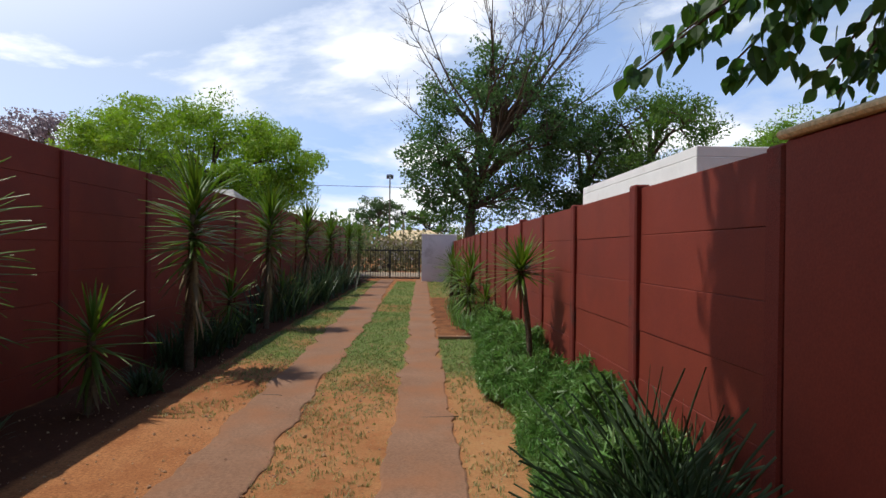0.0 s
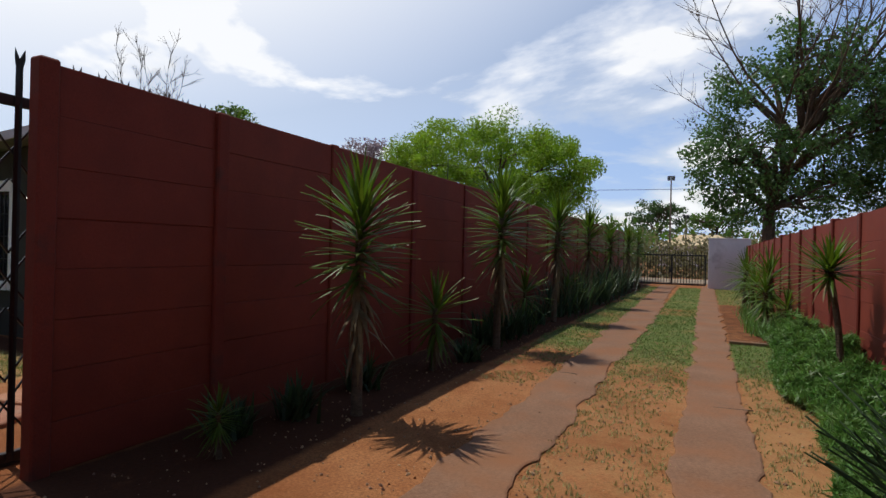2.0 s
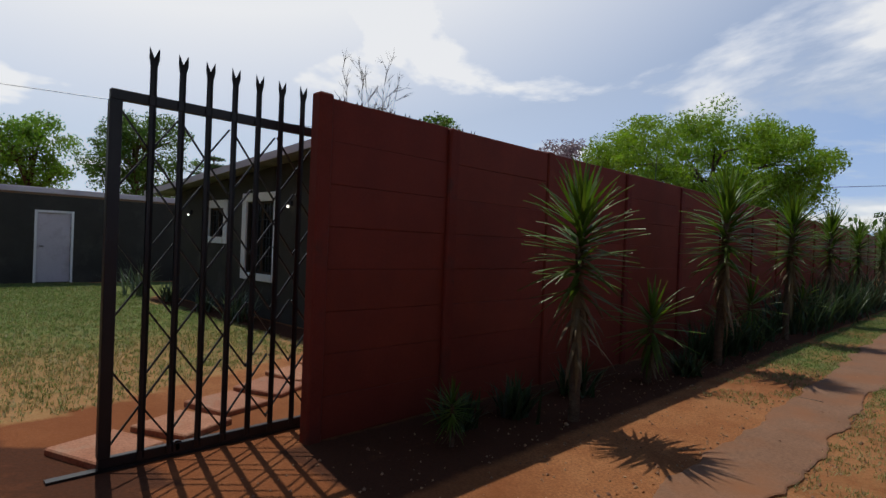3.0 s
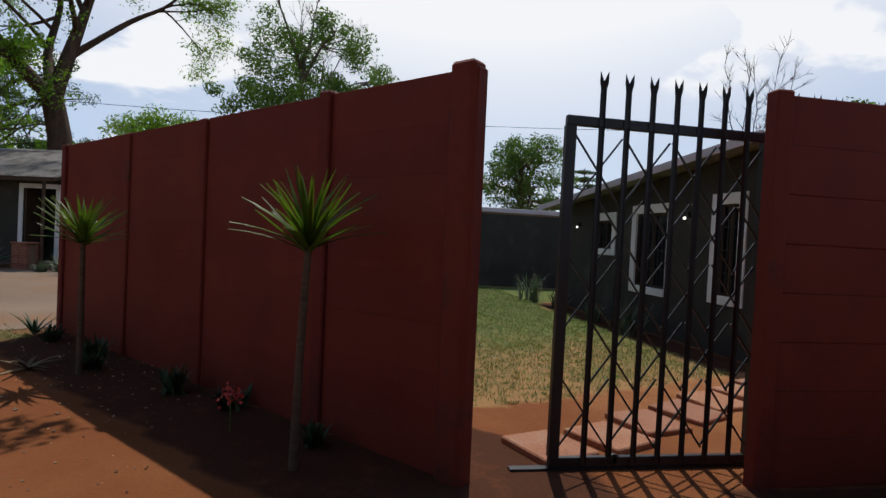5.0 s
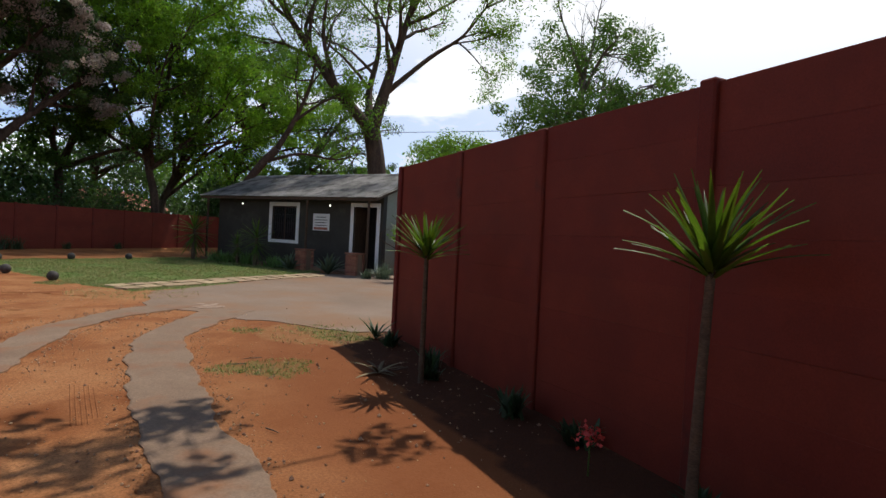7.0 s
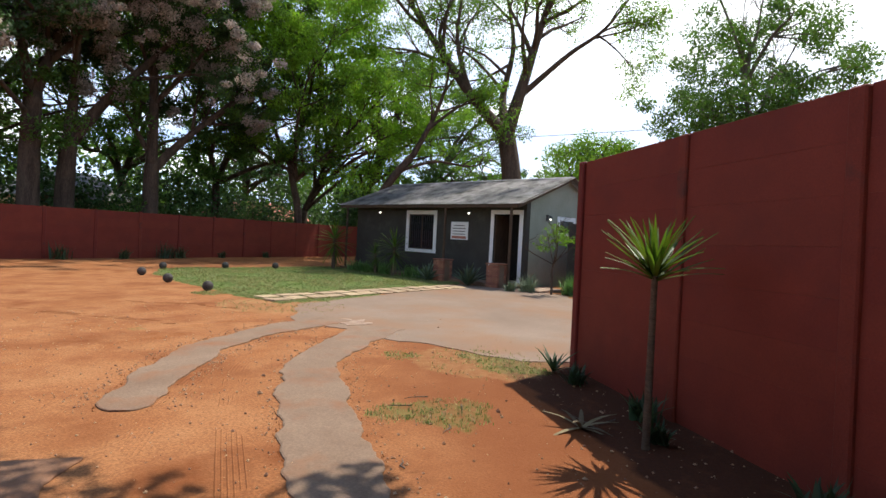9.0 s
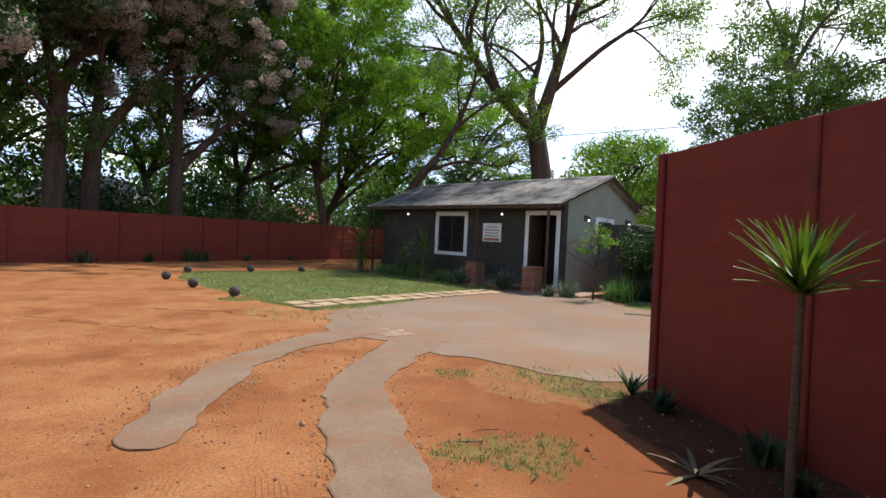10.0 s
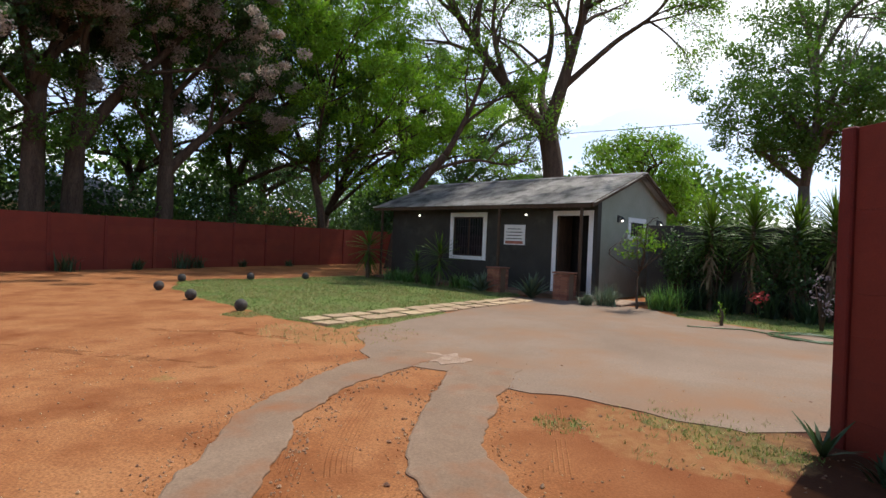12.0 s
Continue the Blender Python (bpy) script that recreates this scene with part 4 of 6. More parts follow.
def leaf_cloud(name, centres, normals, length, width, material, parent=None, droop=0.0, shape=1):
    """Many small leaves, each a folded lozenge, about the given points."""
    n = len(centres)
    d = RNG.normal(size=(n, 3))
    d[:, 2] -= droop
    d /= np.linalg.norm(d, axis=1)[:, None]
    r = RNG.normal(size=(n, 3)) + normals
    s = np.cross(d, r)
    s /= np.linalg.norm(s, axis=1)[:, None] + 1e-9
    up = np.cross(s, d)
    ln = (length * RNG.uniform(0.6, 1.25, n))[:, None]
    wd = (width * RNG.uniform(0.7, 1.2, n))[:, None]
    a = centres - d * ln * 0.5
    b = centres + d * ln * 0.5
    m1 = centres + s * wd * 0.5 + up * wd * 0.18
    m2 = centres - s * wd * 0.5 + up * wd * 0.18
    v = np.stack([a, m1, b, m2], 1).reshape(-1, 3)
    me = bpy.data.meshes.new(name)
    me.vertices.add(4 * n)
    me.vertices.foreach_set("co", v.astype(np.float32).ravel())
    me.loops.add(4 * n)
    me.loops.foreach_set("vertex_index", np.arange(4 * n, dtype=np.int32))
    me.polygons.add(n)
    me.polygons.foreach_set("loop_start", np.arange(0, 4 * n, 4, dtype=np.int32))
    me.update(calc_edges=True)
    return link(name, me, material, parent)


def clumps_to_points(cl, per, spread):
    cl = np.array(cl)
    idx = np.repeat(np.arange(len(cl)), per)
    off = RNG.normal(size=(len(idx), 3))
    off /= np.linalg.norm(off, axis=1)[:, None]
    off *= (RNG.uniform(0, 1, len(idx)) ** 0.45)[:, None]
    size = RNG.uniform(0.6, 1.25, len(cl))[idx][:, None]
    off = off * np.array(spread) * size
    return cl[idx] + off, off / (np.linalg.norm(off, axis=1)[:, None] + 1e-6) + np.array((0, 0, 0.8))


def tree(label, base, fork, trunk_r, centre, radii, limbs, subs, per, spread, leaf_len, leaf_mat, bark="bark", seed=1, lean=(0, 0), bare=0, limb=0.43,
         bare_len=3.0, bare_out=0.55, extra=None, name="tree", group="trees around", leaf_w=0.55, twigs=0, fill=0):
    """A tapered trunk that forks into limbs and twigs, with clumps of leaves at their ends."""
    rnd = random.Random(seed)
    base = Vector(base)
    root = thing(name, label, "tree", Matrix.Translation(base), group)
    top = Vector((lean[0], lean[1], fork))
    runs = []
    mid = top * 0.5 + Vector((rnd.uniform(-0.15, 0.15), rnd.uniform(-0.15, 0.15), 0))
    runs.append(([(0, 0, -0.3), (0, 0, 0.15), mid, top], [trunk_r * 1.5, trunk_r * 1.1, trunk_r * 0.9, trunk_r * 0.72]))
    clumps = []
    cen = Vector(centre)
    crest = cen + Vector((rnd.uniform(-0.2, 0.2) * radii[0], rnd.uniform(-0.2, 0.2) * radii[1], radii[2] * 0.55))
    kink = top.lerp(crest, 0.5) + Vector((rnd.uniform(-0.5, 0.5), rnd.uniform(-0.5, 0.5), 0))
    leader = smoothed([top, kink, crest], 5)
    runs.append((leader, [trunk_r * (0.70 - 0.62 * j / (len(leader) - 1)) for j in range(len(leader))]))
    clumps.append(crest)
    for i in range(limbs):
        ang = 2.4 * i + rnd.uniform(-0.4, 0.4)
        zz = rnd.uniform(-0.8, 0.85)
        k = math.sqrt(max(0.05, 1 - zz * zz)) * rnd.uniform(0.6, 0.92)
        end = cen + Vector((radii[0] * k * math.cos(ang), radii[1] * k * math.sin(ang), radii[2] * zz))
        start = leader[min(len(leader) - 2, int(max(0, (zz + 0.75) / 1.6) * rnd.uniform(0.3, 0.8) * len(leader)))]
        side = end - start
        bend = start + Vector((side.x * 0.38, side.y * 0.38, side.z * 0.55)) + Vector((rnd.gauss(0, 0.35), rnd.gauss(0, 0.35), rnd.uniform(0.1, 0.6)))
        r0 = trunk_r * limb * rnd.uniform(0.75, 1.25)
        pts = smoothed([start, bend, bend.lerp(end, 0.55) + Vector((rnd.gauss(0, 0.25), rnd.gauss(0, 0.25), rnd.gauss(0.1, 0.2))), end], 3)
        runs.append((pts, [r0 * (1 - 0.86 * j / (len(pts) - 1)) for j in range(len(pts))]))
        clumps.append(end)
        for s in range(subs):
            f = rnd.uniform(0.35, 0.95)
            p0 = pts[int(f * (len(pts) - 1))]
            d = Vector((rnd.gauss(0, 1), rnd.gauss(0, 1), rnd.gauss(0.25, 0.7))).normalized()
            p1 = p0 + Vector((d.x * radii[0], d.y * radii[1], d.z * radii[2])) * rnd.uniform(0.25, 0.5)
            q = (p1 - cen)
            e = math.sqrt((q.x / radii[0]) ** 2 + (q.y / radii[1]) ** 2 + (q.z / radii[2]) ** 2)
            if e > 1:
                p1 = cen + q / e * rnd.uniform(0.88, 1.02)
            pm = p0.lerp(p1, 0.5) + Vector((rnd.uniform(-0.2, 0.2), rnd.uniform(-0.2, 0.2), 0.15))
            runs.append(([p0, pm, p1], [r0 * 0.38, r0 * 0.26, r0 * 0.08]))
            clumps.append(p1)
            for w in range(twigs):
                d2 = (d + Vector((rnd.gauss(0, 0.6), rnd.gauss(0, 0.6), rnd.gauss(0.2, 0.5)))).normalized()
                p2 = p0.lerp(p1, rnd.uniform(0.4, 1)) + d2 * rnd.uniform(0.5, 1.3)
                runs.append(([p0.lerp(p1, 0.6), p2], [r0 * 0.16, 0.008]))
                clumps.append(p2)
    for i in range(fill):
        d = Vector((rnd.gauss(0, 1), rnd.gauss(0, 1), rnd.gauss(0, 1))).normalized() * rnd.uniform(0.62, 1.0)
        clumps.append(cen + Vector((d.x * radii[0], d.y * radii[1], d.z * radii[2])))
    for i in range(bare):
        ang = rnd.uniform(0, 2 * math.pi)
        p = leader[rnd.randrange(1, len(leader) - 2)]
        d = Vector((math.cos(ang) * bare_out, math.sin(ang) * bare_out, 1.0)).normalized()
        pts, rr, r = [p], [trunk_r * 0.4], trunk_r * 0.4
        n = 7
        for j in range(n):
            d = (d + Vector((rnd.gauss(0, 0.14), rnd.gauss(0, 0.14), rnd.gauss(0.02, 0.1)))).normalized()
            p = p + d * bare_len / n * rnd.uniform(0.8, 1.2)
            r *= 0.72
            pts.append(p)
            rr.append(max(r, 0.012))
            if j > 1:
                for t in range(3):
                    e = (d + Vector((rnd.gauss(0, 0.55), rnd.gauss(0, 0.55), rnd.gauss(0.1, 0.35)))).normalized()
                    q0 = p + e * rnd.uniform(0.5, 1.0) * bare_len * 0.13
                    q1 = q0 + (e + Vector((rnd.gauss(0, 0.3), rnd.gauss(0, 0.3), 0.25))).normalized() * rnd.uniform(0.5, 1.1) * bare_len * 0.13
                    runs.append(([p, q0, q1], [max(r * 0.5, 0.013), 0.012, 0.006]))
                    for t2 in range(2):
                        e2 = (e + Vector((rnd.gauss(0, 0.5), rnd.gauss(0, 0.5), rnd.gauss(0.15, 0.3)))).normalized()
                        runs.append(([q0, q0 + e2 * bare_len * 0.1], [0.010, 0.005]))
        runs.append((pts, rr))
    link("trunk", tubes("trunk", runs, 7), M[bark], root)
    if per:
        pts, nrm = clumps_to_points([tuple(c) for c in clumps], per, spread)
        leaf_cloud("crown", pts, nrm, leaf_len, leaf_len * leaf_w, M[leaf_mat], root)
    if extra:
        em, per2, sp2, frac = extra
        pick = [tuple(c) for c in clumps if rnd.random() < frac]
        pts, nrm = clumps_to_points(pick, per2, sp2)
        leaf_cloud("bloom", pts, nrm, leaf_len * 0.8, leaf_len * 0.5, M[em], root)
    return root


# along the drive
tree("dense dark green tree with bare upper branches by the drive gate", (2.5, 29, 0), 3.6, 0.34, (1.2, 0.3, 7.2), (5.0, 4.0, 4.7), 16, 6, 125, (0.9, 0.9, 0.7), 0.21,
     "leaf_gloss", seed=11, bare=18, bare_len=9.5, fill=80, bare_out=0.95)
tree("round bright lime green tree beyond the wall", (-12.4, 31, 0), 3.2, 0.3, (0, 0, 5.9), (6.8, 5.8, 3.3), 13, 4, 300, (0.95, 0.95, 0.7), 0.17, "leaf_lime", seed=5, fill=240)
tree("green tree behind the white building", (12.5, 30, 0), 3.5, 0.3, (0, 0, 6.6), (4.0, 3.5, 3.4), 11, 5, 160, (0.85, 0.85, 0.62), 0.185, "leaf_mid", seed=21, fill=40)
tree("light green tree behind the white building", (21, 30, 0), 3.0, 0.3, (0, 0, 6.0), (4.6, 3.5, 3.2), 11, 5, 160, (0.85, 0.85, 0.62), 0.185, "leaf_fresh", seed=22, fill=40)
tree("dark tree beyond the white building", (8.6, 31, 0), 3.0, 0.25, (0, 0, 5.6), (4.2, 3.2, 3.8), 11, 5, 160, (0.85, 0.85, 0.62), 0.185, "leaf_dark", seed=23, fill=40)
tree("green tree past the white roof", (18, 22, 0), 2.6, 0.22, (0, 0, 5.0), (3.2, 3, 2.4), 10, 5, 75, (0.8, 0.8, 0.7), 0.22, "leaf_fresh", seed=24, fill=30)
tree("lilac flowering tree far beyond the wall", (-27.5, 41, 0), 3.5, 0.3, (0, 0, 7.0), (4.6, 4, 3.9), 11, 5, 55, (0.9, 0.9, 0.6), 0.30, "leaf_lilac", seed=25, fill=30)
tree("small green tree beyond the wall", (-28, 26.5, 0), 4, 0.22, (0, 0, 8.2), (2.8, 2.4, 2.0), 8, 5, 60, (0.7, 0.7, 0.5), 0.26, "leaf_mid", seed=26, fill=15)
tree("leafless tree beyond the wall", (-31, 22.5, 0), 5, 0.2, (0, 0, 7), (2, 2, 2), 3, 2, 0, (1, 1, 1), 0.2, "leaf_mid", bark="greybark", seed=27, bare=7, bare_len=6.5)
# behind the houses
tree("green tree behind the outbuilding", (-35, 10, 0), 2.5, 0.25, (0, 0, 5.3), (3.0, 3.2, 2.8), 10, 5, 150, (0.75, 0.75, 0.55), 0.175, "leaf_mid", seed=31, fill=40)
tree("green tree behind the outbuilding", (-36, 4.5, 0), 2.5, 0.25, (0, 0, 4.8), (2.6, 2.8, 2.5), 10, 5, 150, (0.75, 0.75, 0.55), 0.175, "leaf_fresh", seed=32, fill=30)
tree("leafy tree with thin bare branches behind the yard", (-33, -4.2, 0), 4.5, 0.32, (0, 0.3, 9.2), (4.2, 4.8, 4.2), 13, 6, 215, (0.9, 0.9, 0.62), 0.18, "leaf_mid", bark="greybark", seed=33, fill=60, bare=6, bare_len=7)
tree("bright green bushy tree behind the cottage", (-36, -12.0, 0), 2.0, 0.25, (0, 0, 4.8), (4.0, 3.6, 3.0), 12, 5, 150, (0.9, 0.9, 0.65), 0.18, "leaf_fresh", seed=34, fill=50)


def limbed_tree(label, base, trunk, radius, boughs, levels, leaf_mat, leaf_len, per, spread, seed, bark="bark", droop=0.0, group="trees around", fan=0.62, first=0.45, extra=None, shell=None):
    """A trunk and its boughs as drawn, from which branches and twigs go on growing, with leaves about the twigs."""
    rnd = random.Random(seed)
    root = thing("tree", label, "tree", pose(*base), group)
    pts = smoothed([Vector(p) for p in trunk], 5)
    runs = [(pts, [radius * (1.25 if i == 0 else 1.0 - 0.28 * i / len(pts)) for i in range(len(pts))])]
    tips = []

    def shoot(p, d, ln, r, level):
        line, q, e = [p], p, d
        n = 5
        for k in range(n):
            e = (e + Vector((rnd.gauss(0, 0.16), rnd.gauss(0, 0.16), rnd.gauss(0.05 - droop, 0.12)))).normalized()
            q = q + e * ln / n
            line.append(q)
        runs.append((line, [max(0.006, r * (1 - 0.8 * k / n)) for k in range(n + 1)]))
        branch(line, ln, r, level)

    def branch(line, ln, r, level):
        if level <= 0:
            tips.extend(line[2:])
            return
        n = len(line)
        for k in range(rnd.randint(5, 7)):
            f = rnd.uniform(0.3, 1.0)
            i = min(n - 2, int(f * (n - 1)))
            along = (line[i + 1] - line[i]).normalized()
            d = (along * 0.75 + Vector((rnd.gauss(0, fan), rnd.gauss(0, fan), rnd.gauss(0.1, fan * 0.7)))).normalized()
            shoot(line[i].lerp(line[i + 1], rnd.random()), d, ln * rnd.uniform(0.35, 0.6), r * (1 - 0.6 * f) * 0.5, level - 1)

    for points, r in boughs:
        line = smoothed([Vector(p) for p in points], 5)
        runs.append((line, [r * (1 - 0.84 * k / (len(line) - 1)) for k in range(len(line))]))
        ln = sum((a - b).length for a, b in zip(line, line[1:]))
        branch(line, ln * first / 0.45, r, levels)
    link("trunk", tubes("trunk", runs, 7), M[bark], root)
    ends = [tuple(t) for t in tips]
    if shell:
        centre, radii, count = shell
        for k in range(count):
            d = Vector((rnd.gauss(0, 1), rnd.gauss(0, 1), rnd.gauss(0.25, 1))).normalized() * rnd.uniform(0.72, 1.04)
            ends += [(centre[0] + d.x * radii[0], centre[1] + d.y * radii[1], centre[2] + d.z * radii[2])] * 3
    cl, nrm = clumps_to_points(ends, per, spread)
    leaf_cloud("crown", cl, nrm, leaf_len, leaf_len * 0.55, M[leaf_mat], root, droop=0.3)
    if extra:
        em, per2, frac = extra
        cl, nrm = clumps_to_points([(t.x + 0.2, t.y + 0.9, t.z - 0.5) for t in tips if rnd.random() < frac], per2, (0.4, 0.4, 0.25))
        leaf_cloud("bloom", cl, nrm, leaf_len * 0.75, leaf_len * 0.4, M[em], root)
    return root


limbed_tree("tall spreading tree with sparse spring leaves behind the cottage", (-29.9, -14.6, 0), [(0, 0, -0.3), (0.05, 0, 2.5), (-0.05, -0.1, 5.0), (0.15, -0.45, 7.2)], 0.62,
            [([(0.15, -0.45, 7.0), (0.7, -2.1, 8.9), (1.4, -3.6, 11.0), (2.4, -5.3, 13.8), (3.2, -6.8, 16.5)], 0.36),
             ([(0.15, -0.4, 7.0), (0.0, 0.3, 9.6), (-0.3, 1.0, 12.5), (-0.6, 2.0, 16.5)], 0.40),
             ([(0.1, -0.4, 7.1), (-1.2, -1.3, 9.4), (-1.6, -1.0, 12.5), (-1.4, -1.8, 16.5)], 0.28),
             ([(-0.1, 0.3, 9.2), (-0.8, 2.4, 11.2), (-1.0, 4.2, 12.4), (-0.4, 5.8, 14.0)], 0.17),
             ([(0.8, -2.3, 9.1), (1.5, -2.9, 12.0), (1.6, -2.4, 15.5)], 0.18)], 3, "leaf_fresh", 0.15, 7, (0.6, 0.6, 0.45), 35)
limbed_tree("leaning tree with thin leaves behind the cottage", (-26.6, -20.9, 0), [(0, -1.0, -0.3), (0.05, -0.3, 2.4), (-0.2, 0.6, 4.2), (-0.6, 1.7, 5.6)], 0.27,
            [([(-0.6, 1.7, 5.6), (-0.9, 2.6, 7.4), (-1.0, 3.3, 9.2), (-1.2, 3.4, 11.0)], 0.17),
             ([(-0.4, 1.2, 4.9), (-1.0, 2.9, 5.4), (-1.6, 4.6, 5.2), (-2.0, 5.8, 5.6)], 0.10),
             ([(-0.8, 2.4, 7.0), (-1.2, 4.0, 8.2), (-1.4, 5.0, 8.4)], 0.10)], 2, "leaf_fresh", 0.18, 9, (0.4, 0.4, 0.3), 36)
limbed_tree("lush bright green tree leaning over the boundary wall", (-26.7, -26.4, 0), [(0, 0, -0.3), (0.1, 0, 2.5), (0.3, -0.3, 4.2), (0.4, -0.5, 5.4)], 0.24,
            [([(0.4, -0.5, 5.2), (0.9, -1.6, 7.6), (1.6, -2.6, 10.2), (2.2, -3.4, 13.0)], 0.15),
             ([(0.4, -0.4, 5.3), (0.2, 0.3, 8.0), (0.0, 0.6, 11.0), (0.3, 0.2, 14.2)], 0.17),
             ([(0.3, -0.3, 4.2), (-0.8, 1.5, 6.2), (-1.7, 3.0, 8.2), (-2.4, 4.6, 10.2)], 0.14),
             ([(0.2, -0.2, 4.4), (1.8, 1.2, 6.6), (2.6, 2.4, 8.6), (2.8, 3.4, 10.8)], 0.12),
             ([(0.3, -0.4, 4.8), (1.9, -2.2, 6.2), (3.3, -3.6, 7.6), (4.4, -4.6, 9.2)], 0.12),
             ([(-0.3, 0.8, 5.6), (-1.6, 2.2, 6.0), (-3.4, 4.2, 6.8), (-4.2, 5.6, 7.6)], 0.10)], 2, "leaf_green", 0.16, 62, (0.72, 0.72, 0.36), 45, fan=0.7, first=0.5,
            shell=((0.9, -0.2, 10.6), (5.0, 5.2, 5.0), 190))
DUSTY = ("leaf_dusty", 120, 0.34)
limbed_tree("tall dark twin-stemmed tree with dusty seed clusters", (-13.7, -28.4, 0), [(0, 0, -0.3), (0.05, 0, 3), (0, 0, 6.4)], 0.45,
            [([(0, 0, 6.2), (0.5, -0.2, 9.0), (0.9, -0.4, 13.0)], 0.26), ([(0, 0, 6.2), (-0.7, 0.4, 9.0), (-1.3, 0.8, 13.0)], 0.28),
             ([(0, 0, 5.4), (1.6, 0.8, 6.6), (3.4, 1.6, 8.6)], 0.12), ([(-0.4, 0.2, 7.6), (-1.4, 2.0, 9.4), (-2.2, 3.8, 11.2)], 0.14)], 2, "leaf_dark", 0.17, 56, (0.6, 0.6, 0.42), 42, extra=DUSTY, shell=((-0.5, 5.0, 12.2), (4.0, 4.6, 1.8), 22))
limbed_tree("tall dark tree with a thick limb leaning along the wall", (-15.2, -28.8, 0), [(0, 0, -0.3), (0, 0, 2.5), (-0.1, 0, 4.9)], 0.44,
            [([(-0.1, 0, 4.7), (-0.25, 0.1, 8.0), (-0.4, 0.1, 13.0)], 0.28), ([(-0.1, 0, 4.6), (-1.3, 0.7, 6.8), (-2.9, 1.5, 9.0), (-4.8, 2.4, 12.0)], 0.30),
             ([(-0.2, 0, 6.6), (0.6, 1.8, 8.4), (0.9, 3.6, 10.4)], 0.13)], 2, "leaf_dark", 0.17, 56, (0.6, 0.6, 0.42), 43, extra=DUSTY, shell=((-1.5, 5.2, 12.4), (4.2, 4.8, 1.8), 22))
limbed_tree("dark forked tree with dusty seed clusters", (-18.6, -28.1, 0), [(0, 0, -0.3), (0, 0, 2.2), (0, 0, 4.2)], 0.42,
            [([(0, 0, 4.0), (0, 0, 7.0), (0.1, 0, 10.0), (0.3, 0.2, 13.5)], 0.29), ([(0, 0, 3.9), (-1.1, 0.6, 5.4), (-2.3, 1.2, 6.8), (-4.4, 2.2, 9.2)], 0.25),
             ([(0, 0, 4.5), (1.0, -0.5, 6.5), (2.2, -0.9, 8.8)], 0.14), ([(0, 0, 7.0), (-0.8, 1.8, 9.0), (-1.6, 3.2, 11.4)], 0.14)], 2, "leaf_dark", 0.17, 56, (0.6, 0.6, 0.42), 44, extra=DUSTY, shell=((-1.0, 5.0, 12.6), (4.4, 4.8, 1.8), 22))
# the row behind the south wall
NEAR_ROW = [
    (-10.0, -30.5, 6, 0.42, 0, 10.5, 5.0, 5.5, "leaf_dark", ("leaf_dusty", 45, (0.6, 0.6, 0.45), 0.25), 41),
    (-25.0, -31.5, 4.0, 0.30, 0, 9.5, 5.0, 5.5, "leaf_mid", None, 45),
]
FAR_ROW = [
    (-30.6, -29.6, 2.8, 0.30, 0.5, 9.0, 5.2, 5.0, "leaf_green", None, 46),
    (-36.5, -29.0, 4.5, 0.36, 0, 9.5, 5.0, 5.4, "leaf_mid", None, 47),
    (-43.0, -27.0, 4.0, 0.36, 0, 8.5, 5.5, 5.0, "leaf_dark", None, 48),
    (-22.0, -36.0, 4.0, 0.30, 0, 8.5, 5.5, 5.0, "leaf_mid", None, 49),
    (-5.5, -33.0, 4.0, 0.30, 0, 8.5, 5.5, 5.0, "leaf_dark", None, 50),
    (-14.0, -35.0, 4.0, 0.30, 0, 8.0, 5.5, 5.0, "leaf_mid", None, 53),
    (-33.0, -38.0, 4.0, 0.30, 0, 9.0, 6.0, 5.0, "leaf_dark", None, 52)
]
for x, y, fk, r, cx, cz, rx, rz, lm, ex, sd in NEAR_ROW + FAR_ROW:
    tree("tall shady tree with dusty clusters behind the wall" if ex else "tall leafy tree behind the boundary wall", (x, y, 0), fk, r, (cx, 4.0, cz), (rx, 5.4, rz), 14, 6, 150 if lm == "leaf_dark" else 200,
         (0.75, 0.75, 0.5), 0.17, lm, seed=sd, extra=ex, fill=22 if lm == "leaf_dark" else 60)


def shrub(label, base, radii, n, leaf_len, leaf_mat, seed=1, name="shrub", stems=9, group="shrubs"):
    rnd = random.Random(seed)
    root = thing(name, label, "shrub", pose(*base), group)
    runs, cl = [], []
    for i in range(stems):
        a = rnd.uniform(0, 6.28)
        e = Vector((math.cos(a) * radii[0] * rnd.uniform(0.2, 0.8), math.sin(a) * radii[1] * rnd.uniform(0.2, 0.8), radii[2] * rnd.uniform(0.7, 1.8)))
        runs.append(([(0, 0, -0.05), e * 0.5 + Vector((0, 0, 0.1)), e], [0.03, 0.02, 0.008]))
        cl += [tuple(e), tuple(e * 0.75 + Vector((rnd.uniform(-0.2, 0.2) * radii[0], rnd.uniform(-0.2, 0.2) * radii[1], 0)))]
    link("stem", tubes("stem", runs, 5), M["bark"], root)
    pts, nrm = clumps_to_points(cl, max(6, n // len(cl)), (radii[0] * 0.45, radii[1] * 0.45, radii[2] * 0.45))
    pts[:, 2] = np.maximum(pts[:, 2], 0.03)
    leaf_cloud("leaves", pts, nrm, leaf_len, leaf_len * 0.5, M[leaf_mat], root)
    return root


